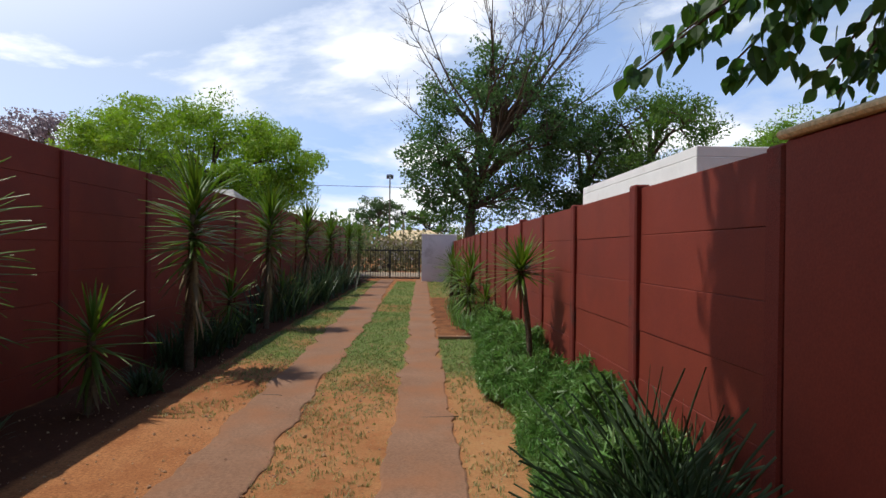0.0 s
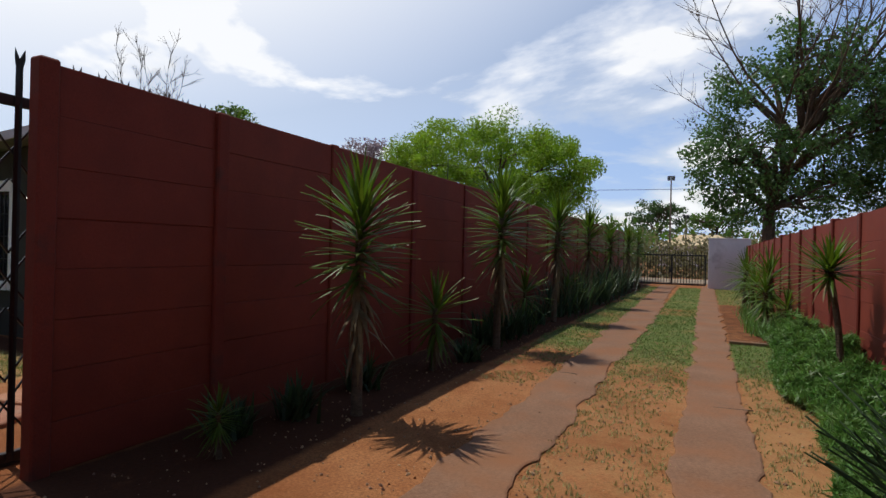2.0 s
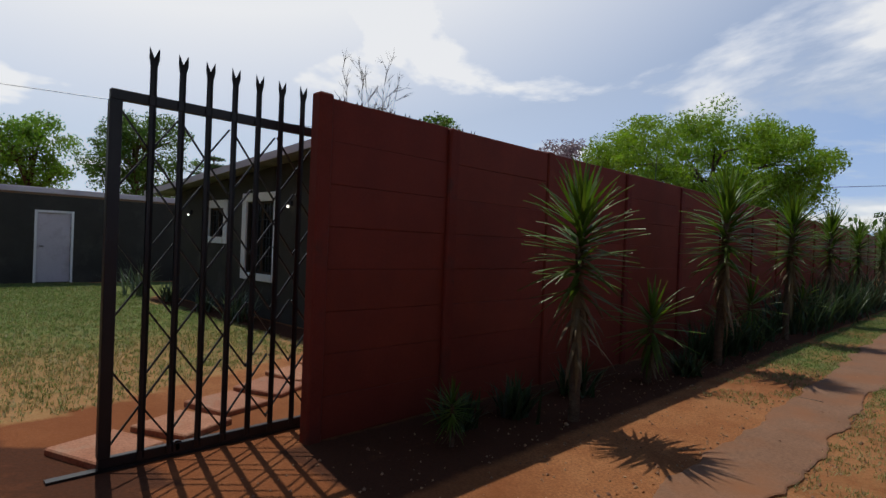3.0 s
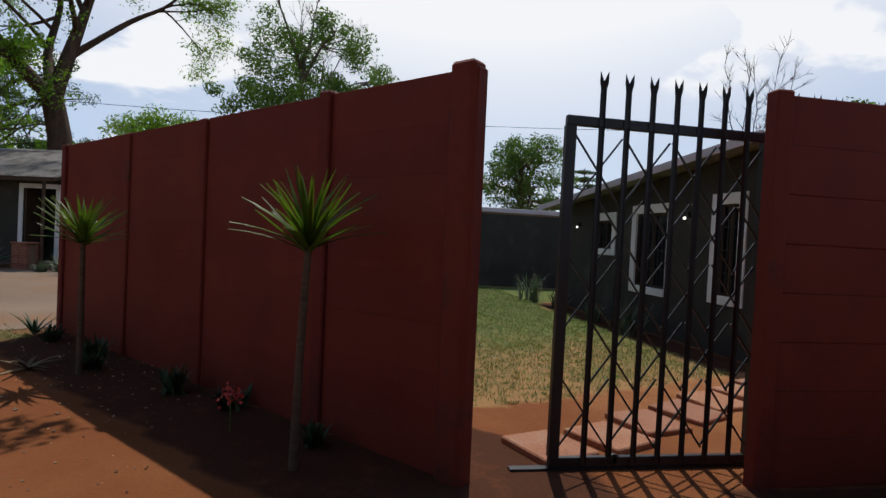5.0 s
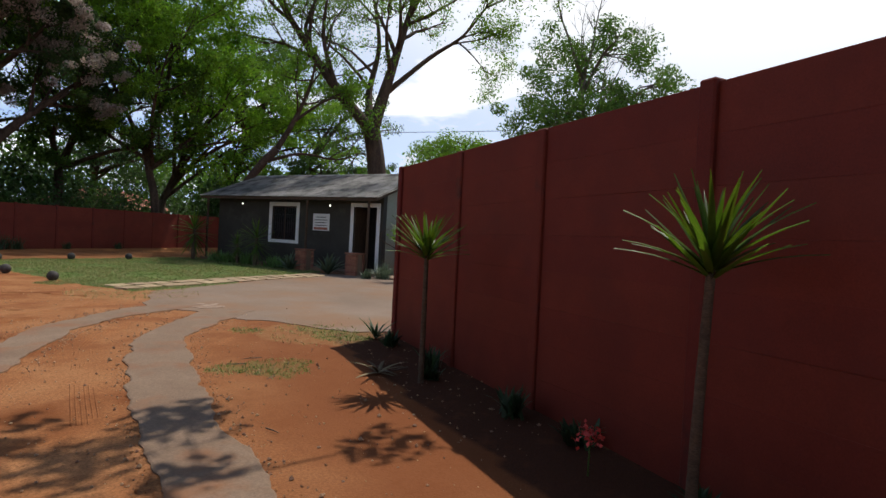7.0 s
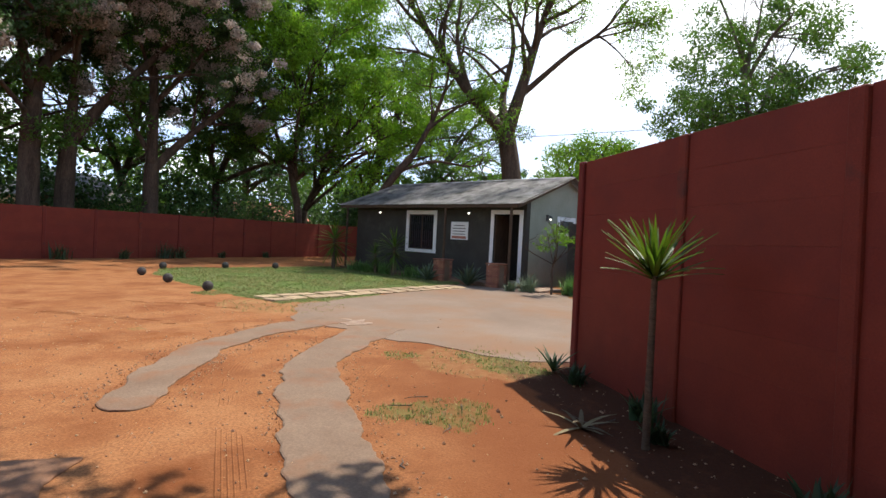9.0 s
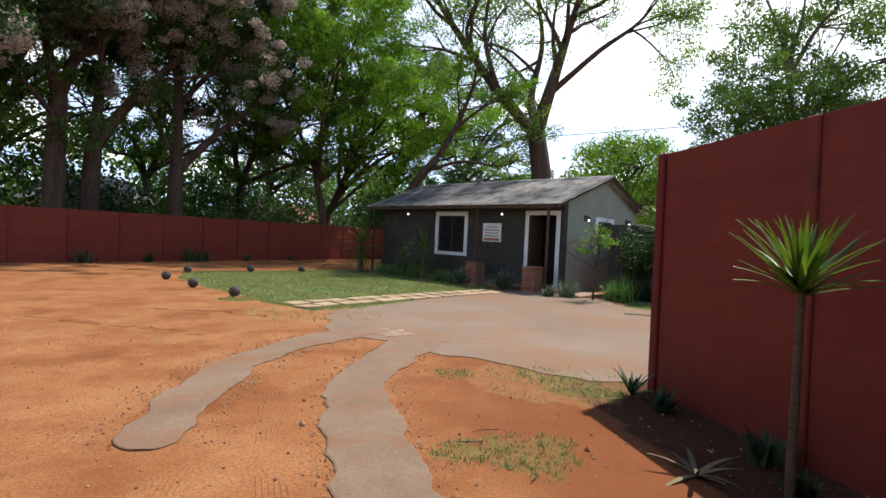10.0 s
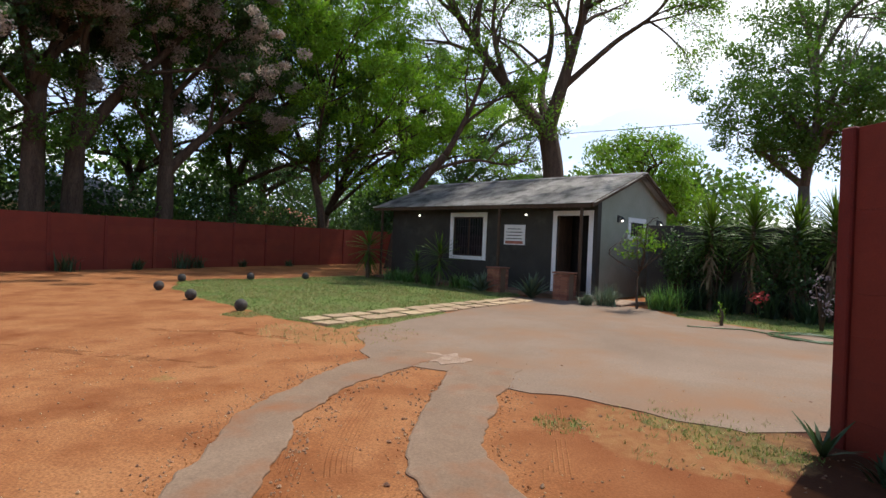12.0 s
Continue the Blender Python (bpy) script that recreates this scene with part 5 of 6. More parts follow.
for k, (x, y, rx, rz, lm) in enumerate(((-8, -28, 2.2, 1.5, "leaf_dark"), (-12, -29, 1.8, 1.3, "leaf_dark"), (-17.5, -28.5, 1.5, 1.3, "leaf_mid"), (-22, -28, 2.0, 1.7, "leaf_dark"),
                                        (-24.5, -27.6, 2.2, 1.9, "leaf_dark"), (-27.5, -29, 1.8, 1.5, "leaf_mid"), (-32.5, -28, 2.0, 1.6, "leaf_dark"), (-38, -24, 2.5, 1.8, "leaf_dark"),
                                        (-38, -19, 2.5, 1.9, "leaf_mid"), (-30, -8.5, 2.2, 1.6, "leaf_mid"), (-26, -5, 2.2, 1.6, "leaf_dark"), (-23.5, -3, 2.0, 1.5, "leaf_mid"),
                                        (3.6, 24.5, 1.3, 1.3, "leaf_mid"), (4.2, 21.5, 1.2, 1.2, "leaf_dark"), (-34, -16, 2.2, 2.0, "leaf_dark"), (-27, -32, 2.5, 2.0, "leaf_mid"))):
    shrub("leafy garden shrub behind the wall", (x, y, 0), (rx, rx, rz), 1500, 0.17, lm, seed=60 + k)


# yuccas: blades are separate pieces that share two meshes
def blade_mesh(name, droop):
    vs, fs = [], []
    n = 5
    for i in range(n + 1):
        f = i / n
        w = 0.027 * (1 - f ** 2.2) * (0.55 + 0.45 * min(1, f * 4)) + 0.001
        z = f - 0.0
        y = droop * f ** 2
        vs += [(-w, y + 0.010, z * (1 - 0.15 * droop * f)), (0, y - 0.008 * (1 - f), z * (1 - 0.15 * droop * f)), (w, y + 0.010, z * (1 - 0.15 * droop * f))]
    for i in range(n):
        o = i * 3
        fs += [(o, o + 1, o + 4, o + 3), (o + 1, o + 2, o + 5, o + 4)]
    return mesh_data(name, vs, fs, True)


BLADES = [blade_mesh("blade", 0.06), blade_mesh("blade", 0.22)]
DRY = blade_mesh("dry_blade", 0.3)
DARK_BLADE = blade_mesh("blade", 0.2)
DARK_BLADE.materials.append(M["clump_dark"])
for me in BLADES:
    me.materials.append(M["yucca"])
DRY.materials.append(M["straw_leaf"])


def yucca(label, m, stem_h, stem_r, head, count, spread_z=0.25, dry=8, lean=(0, 0), seed=1, group="yuccas", low=-25):
    """A stem with a head of stiff sword blades; spread_z is how far down the stem the blades grow."""
    rnd = random.Random(seed)
    root = thing("yucca", label, "yucca", m, group)
    top = Vector((lean[0], lean[1], stem_h))
    mid = top * 0.5 - Vector((lean[0], lean[1], 0)) * 0.15
    pts = smoothed([Vector((0, 0, -0.1)), mid, top], 6)
    rr = [stem_r * (1.15 - 0.35 * i / len(pts)) * (1 + 0.06 * (i % 2)) for i in range(len(pts))]
    link("stem", tubes("stem", [(pts, rr)], 10), M["stem"], root)
    for i in range(count + dry):
        old = i >= count
        f = (i / count) if not old else rnd.uniform(0.9, 1.7)
        elev = 84 - (84 - low) * f ** 0.8 + rnd.uniform(-9, 9) if not old else rnd.uniform(low - 58, low - 5)
        az = i * 137.5 + rnd.uniform(-14, 14)
        ln = head * (0.72 + 0.35 * math.sin(min(1, 0.25 + min(f, 1)) * math.pi * 0.7)) * rnd.uniform(0.82, 1.12) * (0.8 if old else 1)
        p = top + Vector((0, 0, 0.04 - spread_z * f * rnd.uniform(0.7, 1.0)))
        me = DRY if old else BLADES[rnd.random() < 0.4]
        mm = Matrix.Translation(p) @ Matrix.Rotation(radians(az), 4, "Z") @ Matrix.Rotation(radians(-(90 - elev)), 4, "X") @ Matrix.Diagonal((max(0.75, head * 1.35), ln, ln, 1))
        link("blade", me, None, root, m=mm)
    return root


big = yucca("tall yucca with a green head of sword leaves", pose(-2.72, 3.22, 0), 1.76, 0.042, 0.50, 140, 0.75, 44, (0.03, -0.05), 3, "yuccas along the wall", -20)
for k, (x, y, s) in enumerate(((-2.8, 6.95, 1.2), (-2.85, 10.55, 1.22), (-2.85, 14.3, 1.22), (-2.85, 18.3, 1.2), (-2.8, 22.2, 1.22), (-2.8, 25.2, 1.22))):
    c = copy_thing(big, pose(x, y, 0, 0, 0, 70 * k + 35) @ Matrix.Scale(s, 4))
    c["label"] = "tall yucca with a spiky green head beside the red wall"
small = yucca("young yucca rosette on a short stem beside the wall", pose(-2.95, 5.15, 0), 0.72, 0.04, 0.48, 60, 0.35, 16, (0.02, 0.02), 5, "yuccas along the wall", -60)
for k, (x, y, s) in enumerate(((-3.0, 9.0, 1.0), (-3.1, 8.0, 0.7), (-2.95, 1.95, 0.42), (-3.0, 12.3, 0.9))):
    copy_thing(small, pose(x, y, 0, 0, 0, 50 + 90 * k) @ Matrix.Scale(s, 4))

yucca("slender yucca with a wide green head on a bare stem", pose(-4.08, -1.66, 0), 1.38, 0.026, 0.47, 60, 0.10, 0, (-0.02, 0.03), 8, "yuccas at the middle wall", 26)
yucca("slender yucca with a green head near the wall end", pose(-6.42, -3.84, 0), 1.27, 0.026, 0.45, 56, 0.10, 0, (0.03, 0.0), 9, "yuccas at the middle wall", 22)
yucca("sunlit yucca on a thin leaning stem above the ground cover", pose(1.22, 6.1, 0), 1.30, 0.032, 0.42, 80, 0.14, 6, (-0.12, 0.1), 10, "yuccas along the wall", -20)
for k, (x, y, s) in enumerate(((-18.7, -6.7, 1.32), (-18.6, -5.85, 1.34), (-18.5, -5.0, 1.28), (-18.4, -4.3, 1.33), (-18.3, -3.3, 1.3))):
    c = copy_thing(big, pose(x, y, 0, 0, 0, 40 + 55 * k) @ Matrix.Scale(s, 4))
    c["label"] = "tall yucca in the bed along the dark garden wall"


def rosette(label, m, n, length, seed, wilted=False):
    rnd = random.Random(seed)
    root = thing("rosette_plant", label, "plant", m)
    for i in range(n):
        el = rnd.uniform(20, 75) if not wilted else rnd.uniform(2, 40)
        ln = length * rnd.uniform(0.7, 1.15)
        link("blade", DRY if wilted else DARK_BLADE, None, root, m=pose(0, 0, 0.01, 0, 0, i * 137.5) @ pose(0, 0, 0, -(90 - el), 0, 0) @ Matrix.Diagonal((0.8, ln, ln, 1)))
    return root


def strap_clump(name, label, where, blades, length, width, material, upright=0.6, category="plant", group="", spread=0.12, kind="", seed=1, arch=0.55):
    """Arching strap leaves, three joints each, from many roots; where gives x, y and a size for each root."""
    rnd = random.Random(seed)
    vs, fs = [], []
    for x, y, size in where:
        for b in range(blades):
            a = rnd.uniform(0, 6.283)
            ln = length * size * rnd.uniform(0.6, 1.15)
            out = (1 - upright) * rnd.uniform(0.3, 1.5)
            bx, by = x + rnd.gauss(0, spread) * size, y + rnd.gauss(0, spread) * size
            dx, dy = math.cos(a), math.sin(a)
            w = width * rnd.uniform(0.7, 1.2)
            o = len(vs)
            n = 3
            for i in range(n + 1):
                f = i / n
                r = ln * out * f
                z = ln * (f - arch * out * f * f)
                ww = w * (1 - f ** 2) * 0.5 + 0.0006
                vs.append((bx + dx * r - dy * ww, by + dy * r + dx * ww, z))
                vs.append((bx + dx * r + dy * ww, by + dy * r - dx * ww, z))
            for i in range(n):
                fs.append((o + 2 * i, o + 2 * i + 1, o + 2 * i + 3, o + 2 * i + 2))
    ob = link(name, mesh_data(name, vs, fs, True), material)
    return tagged(ob, label, category, group, kind)


def scatter(n, x0, x1, y0, y1, seed, ok=None):
    rnd = random.Random(seed)
    out = []
    while len(out) < n:
        x, y = rnd.uniform(x0, x1), rnd.uniform(y0, y1)
        if ok is None or ok(x, y):
            out.append((x, y, rnd.uniform(0.75, 1.2)))
    return out


edge = lambda y: 0.72 + 0.10 * math.sin(y * 1.7) + 0.045 * max(0, y - 6) + 0.05 * math.sin(y * 4.1)


def mound(label, n, x0, x1, y0, y1, height, seed):
    """Short pointed leaves at all angles over a billowing mound."""
    rnd = np.random.default_rng(seed)
    out = []
    while len(out) < n:
        x, y = rnd.uniform(x0, x1), rnd.uniform(y0, y1)
        into = x - edge(y) - 0.05
        if into < -0.06:
            continue
        w = 0.72 + 0.75 * noise.noise(Vector((x * 2.6, y * 2.6, 4))) + 0.3 * noise.noise(Vector((x * 7, y * 7, 1)))
        top = height * min(1.0, 0.28 + max(0, into) * 2.6) * max(0.3, min(1.15, w))
        out.append((x, y, 0.02 + top * rnd.uniform(0.25, 1.0) ** 0.5))
    pts = np.array(out)
    ob = leaf_cloud("ground_cover", pts, np.zeros((n, 3)) + (0, 0, 0.4), 0.15, 0.019, M["clump"], droop=-0.55)
    tagged(ob, label, "plants", kind="stuff")


mound("dense green fleshy-leaved ground cover along the sunlit wall", 34000, 0.62, 1.47, 2.75, 10.1, 0.50, 4)
def spiky_clump(label, m, n, length, seed):
    rnd = random.Random(seed)
    root = thing("spiky_clump", label, "plant", m, "spiky clumps")
    for i in range(n):
        ln = length * rnd.uniform(0.55, 1.15)
        tilt = 90 - rnd.uniform(52, 87)
        link("blade", DARK_BLADE, None, root, m=pose(rnd.gauss(0, 0.06), rnd.gauss(0, 0.06), 0, 0, 0, i * 137.5) @ pose(0, 0, 0, -tilt, 0, 0) @ Matrix.Diagonal((0.30, ln * 1.3, ln, 1)))
    return root


for k, (x, y, sz) in enumerate(((1.10, 2.70, 0.85), (1.2, 2.45, 0.9), (1.0, 2.45, 0.75), (1.3, 2.85, 0.85))):
    spiky_clump("tall dark clump of narrow arching leaves", pose(x, y, 0), 75, sz, 5 + 31 * k)
for k, (x, y, sz) in enumerate(((0.92, 16.9, 1.45), (1.12, 19.5, 1.3), (0.98, 11.3, 1.1), (1.15, 12.6, 1.45), (0.95, 14.2, 1.15), (1.2, 10.6, 0.8))):
    c = copy_thing(small, pose(x, y, 0, 0, 0, 65 * k) @ Matrix.Scale(sz, 4))
    c["label"] = "bushy green yucca rosette in the red bed"
strap_clump("ground_cover", "low green strap leaves in the red bed", scatter(90, 0.72, 1.45, 10.3, 14.6, 6), 22, 0.34, 0.014, M["clump"], 0.55, "plants", kind="stuff", seed=7, spread=0.06)
for k, (x, y, s) in enumerate(((-3.05, 7.2, 0.9), (-3.0, 7.9, 1.0), (-2.95, 8.6, 0.9), (-3.1, 10.0, 0.9), (-3.05, 11.6, 1.5), (-3.0, 12.6, 1.7), (-3.05, 13.6, 1.9), (-3.0, 15.2, 2.0), (-3.0, 16.6, 2.0), (-2.95, 17.4, 1.9),
                               (-3.0, 19.2, 2.0), (-3.0, 20.6, 2.0), (-2.95, 23.2, 2.0), (-3.15, 4.0, 0.6), (-3.2, 2.3, 0.5), (-2.8, 5.9, 0.5), (-3.1, 2.9, 0.55))):
    strap_clump("strap_leaf_clump", "dark strap-leaved clump in the shaded bed", [(x, y, s)], 90, 0.72, 0.030, M["clump_dark"], 0.45, group="shaded bed plants", seed=40 + k, spread=0.12)
for k, (t, off, s) in enumerate(((0.89, 0.36, 0.38), (0.71, 0.30, 0.45), (0.63, 0.5, 0.28), (0.44, 0.33, 0.45), (0.33, 0.22, 0.36), (0.16, 0.25, 0.3))):
    x, y = BW0[0] + (BW1[0] - BW0[0]) * t + 0.64 * off, BW0[1] + (BW1[1] - BW0[1]) * t - 0.77 * off
    strap_clump("strap_leaf_clump", "dark low plant in the bed under the middle wall", [(x, y, s)], 46, 0.66, 0.042, M["clump_dark"], 0.42, group="shaded bed plants", seed=70 + k, spread=0.10)
for k, (x, y, sz) in enumerate(((-14.4, 3.4, 1.15), (-12.9, 3.55, 0.6), (-10.9, 3.5, 0.55), (-9.5, 3.45, 0.8))):
    strap_clump("strap_leaf_clump", "grey-green arching clump in the bed along the dark house", [(x, y, sz)], 60, 0.85, 0.03, M["agave"], 0.5, group="house bed plants", seed=90 + k)
# dark blade colour stands in for wall shadow that only partly reaches here
rosette("spiky plant with shade-dark blades at the free end of the wall", pose(-8.30, -5.14, 0), 12, 0.38, 90)
for k, (x, sz) in enumerate(((-13.2, 0.9), (-15.6, 0.6), (-17.4, 1.0), (-18.1, 0.8), (-20.3, 0.5), (-23.0, 0.45))):
    strap_clump("strap_leaf_clump", "dark tuft at the foot of the boundary wall", [(x, -25.05, sz)], 55, 0.8, 0.035, M["clump_dark"], 0.5, group="south wall plants", seed=300 + k, spread=0.16)
rosette("pale wilted rosette lying in the shaded bed", pose(-6.55, -4.35, 0), 9, 0.40, 91, True)


def flower(label, m, r, group="flowers", stem=0.35):
    rnd = random.Random(int(m.translation.x * 100))
    root = thing("flower", label, "flower", m, group)
    link("stem", tubes("stem", [([(0, 0, -0.02), (0.01, 0, stem)], [0.006, 0.004])], 5), M["clump"], root)
    pts = np.array([(rnd.gauss(0, r), rnd.gauss(0, r), stem + rnd.gauss(0, r * 0.8)) for i in range(70)])
    leaf_cloud("petals", pts, np.zeros((70, 3)) + (0, 0, 1), r * 0.9, r * 0.7, M["flower"], root)["kind"] = "stuff"


flower("red flower head in the shaded bed", pose(-4.78, -2.16, 0), 0.04, stem=0.26)
flower("round red flower in the back bed", pose(-17.6, -5.65, 0), 0.09, stem=0.5)


# by the cottage
def agave_leaf():
    vs, fs = [], []
    for f, w, h in ((0, 0.07, 0), (0.3, 0.095, -0.03), (0.7, 0.055, 0.0), (1.0, 0.003, 0.07)):
        vs += [(-w, h + 0.03 * (1 - f), f), (0, h, f), (w, h + 0.03 * (1 - f), f), (0, h - 0.035 * (1 - f), f)]
    for k in range(3):
        o = 4 * k
        for i in range(4):
            j = (i + 1) % 4
            fs.append((o + i, o + j, o + 4 + j, o + 4 + i))
    return mesh_data("leaf", vs, fs, True)


AGAVE_LEAF = agave_leaf()
AGAVE_LEAF.materials.append(M["agave"])


def agave(label, m, n, length, seed):
    rnd = random.Random(seed)
    root = thing("agave", label, "agave", m, "agaves by the cottage")
    for i in range(n):
        el, ln = 78 - 62 * i / n + rnd.uniform(-6, 6), length * rnd.uniform(0.8, 1.1)
        link("leaf", AGAVE_LEAF, None, root, m=pose(0, 0, 0.02) @ pose(0, 0, 0, 0, 0, i * 137.5 + rnd.uniform(-10, 10)) @ pose(0, 0, 0, -(90 - el), 0, 0) @ Matrix.Scale(ln, 4))
    return root


CX = lambda s: COT_L - s
agave("blue-grey agave rosette beside the porch step", COT @ pose(CX(1.15), -1.35, 0), 34, 0.72, 1)
agave("blue-grey agave rosette beside the brick pier", COT @ pose(CX(3.05), -1.25, 0), 28, 0.62, 2)
for k, (s, yy, sc) in enumerate(((5.0, -1.15, 0.85), (8.55, -1.25, 1.0), (6.1, -1.05, 0.6))):
    mm = COT @ pose(CX(s), yy, 0, 0, 0, 77 * k)
    c = copy_thing(small, mm @ Matrix.Scale(sc * 1.75, 4))
    c["label"] = "yucca on a short stem in front of the cottage"
for k, (s, yy) in enumerate(((7.6, -1.0), (6.9, -1.1), (6.4, -1.0), (5.6, -1.05), (4.3, -1.0), (3.7, -1.1))):
    mm = (COT @ pose(CX(s), yy, 0)).translation
    strap_clump("strap_leaf_clump", "dark low plant along the cottage porch", [(mm.x, mm.y, 0.95)], 70, 0.6, 0.034, M["clump"], 0.45, group="cottage plants", seed=110 + k)
for k, (x, y, s, mname) in enumerate(((-17.75, -8.95, 0.9, "agave"), (-17.9, -7.45, 1.1, "clump"), (-18.0, -7.75, 0.95, "clump"), (-17.45, -9.4, 0.5, "agave"))):
    strap_clump("strap_leaf_clump", "pale green clump of arching leaves by the cottage wall", [(x, y, s)], 150, 0.72, 0.022, M[mname], 0.4, group="cottage plants", seed=130 + k)
step = part("step_slab", box(-0.7, 0.7, -0.35, 0.35, -0.03, 0.06, 0.01), M["mortar"])
step.matrix_basis = pose(-18.45, -8.75, 0, 0, 0, -15)
tagged(step, "pale concrete step slab at the cottage corner", "step")
tree("small light green sapling at the cottage corner", (-17.6, -8.2, 0), 0.8, 0.03, (0, 0, 1.45), (0.55, 0.55, 0.5), 9, 3, 11, (0.17, 0.17, 0.13), 0.10, "leaf_fresh", seed=201, name="sapling", group="shrubs")
for k, (x, y, s) in enumerate(((-18.4, -6.3, 0.95), (-18.1, -5.4, 1.0), (-17.9, -4.7, 0.9), (-17.7, -3.9, 0.95), (-18.6, -7.0, 1.0), (-17.6, -3.0, 0.9))):
    strap_clump("strap_leaf_clump", "dark leafy clump in the back bed", [(x, y, s)], 130, 0.85, 0.035, M["clump_dark"], 0.5, group="back bed plants", seed=150 + k)
for k, (x, y, r, h) in enumerate(((-18.75, -6.6, 0.7, 1.1), (-18.6, -5.6, 0.75, 1.0), (-18.5, -4.7, 0.7, 1.15), (-18.4, -3.7, 0.75, 1.1), (-18.9, -7.4, 0.6, 1.0))):
    shrub("dense dark shrub along the garden wall", (x, y, 0), (r, r, h), 1500, 0.10, "leaf_dark", seed=220 + k)
shrub("small clipped sapling in the lawn", (-15.85, -6.25, 0), (0.16, 0.16, 0.24), 90, 0.06, "leaf_fresh", seed=202, name="sapling", stems=4)
shrub("white flowering shrub in the back bed", (-16.6, -4.55, 0), (0.25, 0.25, 0.55), 110, 0.08, "leaf_lilac", seed=203, name="shrub", stems=5)


def hose():
    pts = []
    for i in range(60):
        a = i * 0.42
        r = 0.42 + 0.10 * math.sin(a * 0.37) + 0.004 * i
        pts.append((-15.1 + r * math.cos(a) * 0.8, -4.75 + r * math.sin(a), 0.02 + 0.006 * (i % 3)))
    pts += [(-15.5 + 0.1 * k, -5.4 - 0.35 * k, 0.02) for k in range(1, 5)]
    ob = link("garden_hose", tubes("garden_hose", [(smoothed(pts, 3), [0.012] * (3 * (len(pts) - 1) + 1))], 6), M["hose"])
    tagged(ob, "green garden hose lying coiled on the grass edge", "hose")


hose()


# stepping stones, pavers and stone balls
def pavers():
    rnd = random.Random(3)
    for r in range(2):
        for i in range(13):
            f = i / 12.5
            x = -10.85 - 6.6 * f + (0.22 if r else 0)
            y = -12.35 + 1.05 * f ** 1.1 + 0.46 * r + 0.06
            ob = part("paver", box(-0.215, 0.215, -0.18, 0.18, -0.02, 0.026, 0.008), M["slab"])
            ob.matrix_basis = pose(x + rnd.uniform(-0.035, 0.035), y + rnd.uniform(-0.035, 0.035), 0.006, rnd.uniform(-1.5, 1.5), rnd.uniform(-1.5, 1.5), -9 + rnd.uniform(-8, 8))
            tagged(ob, "square sand-coloured paver laid at the lawn edge", "paver", "pavers at the lawn edge")
    for i, (x, y, a) in enumerate(((-4.34, 0.10, 19), (-4.52, 0.66, 27), (-4.85, 1.16, 16), (-5.12, 1.72, 32), (-5.45, 2.22, 14), (-5.72, 2.78, 28), (-6.05, 3.3, 20))):
        ob = part("stepping_slab", box(-0.26, 0.26, -0.24, 0.24, -0.03, 0.035, 0.01), M["redslab"])
        ob.matrix_basis = pose(x, y, 0.004, rnd.uniform(-2, 2), rnd.uniform(-2, 2), a + rnd.uniform(-6, 6))
        tagged(ob, "worn terracotta stepping slab on the path past the gate", "slab", "stepping slabs")


pavers()
for k, (x, y) in enumerate(((-10.72, -14.0), (-11.2, -16.1), (-11.9, -18.25), (-13.8, -20.05), (-15.9, -19.6), (-17.6, -18.9))):
    bm = bmesh.new()
    bmesh.ops.create_icosphere(bm, subdivisions=3, radius=0.12)
    for v in bm.verts:
        v.co *= 1 + 0.035 * noise.noise(v.co * 14 + Vector((k, 0, 0)))
    ob = part("stone_ball", bm, M["stone"], smooth=True)
    ob.matrix_basis = pose(x, y, 0.105, 0, 0, 40 * k)
    tagged(ob, "dark rough stone ball edging the lawn", "stone ball", "stone balls round the lawn")
edging = part("bed_edging", box(0.30, 1.45, 9.42, 9.50, -0.05, 0.05, 0.01), M["concrete"])
tagged(edging, "low concrete edging across the planting bed", "edging", kind="structure")


# ---- trees overhead ----
def leaf_shape():
    vs = [(0, 0, 0), (-0.30, 0.22, 0.05), (-0.36, 0.45, 0.04), (-0.2, 0.75, 0.01), (0, 1.0, -0.06), (0.2, 0.75, 0.01), (0.36, 0.45, 0.04), (0.30, 0.22, 0.05), (0, 0.45, -0.03)]
    return vs, [(0, 8, 2, 1), (8, 4, 3, 2), (0, 7, 6, 8), (8, 6, 5, 4)]


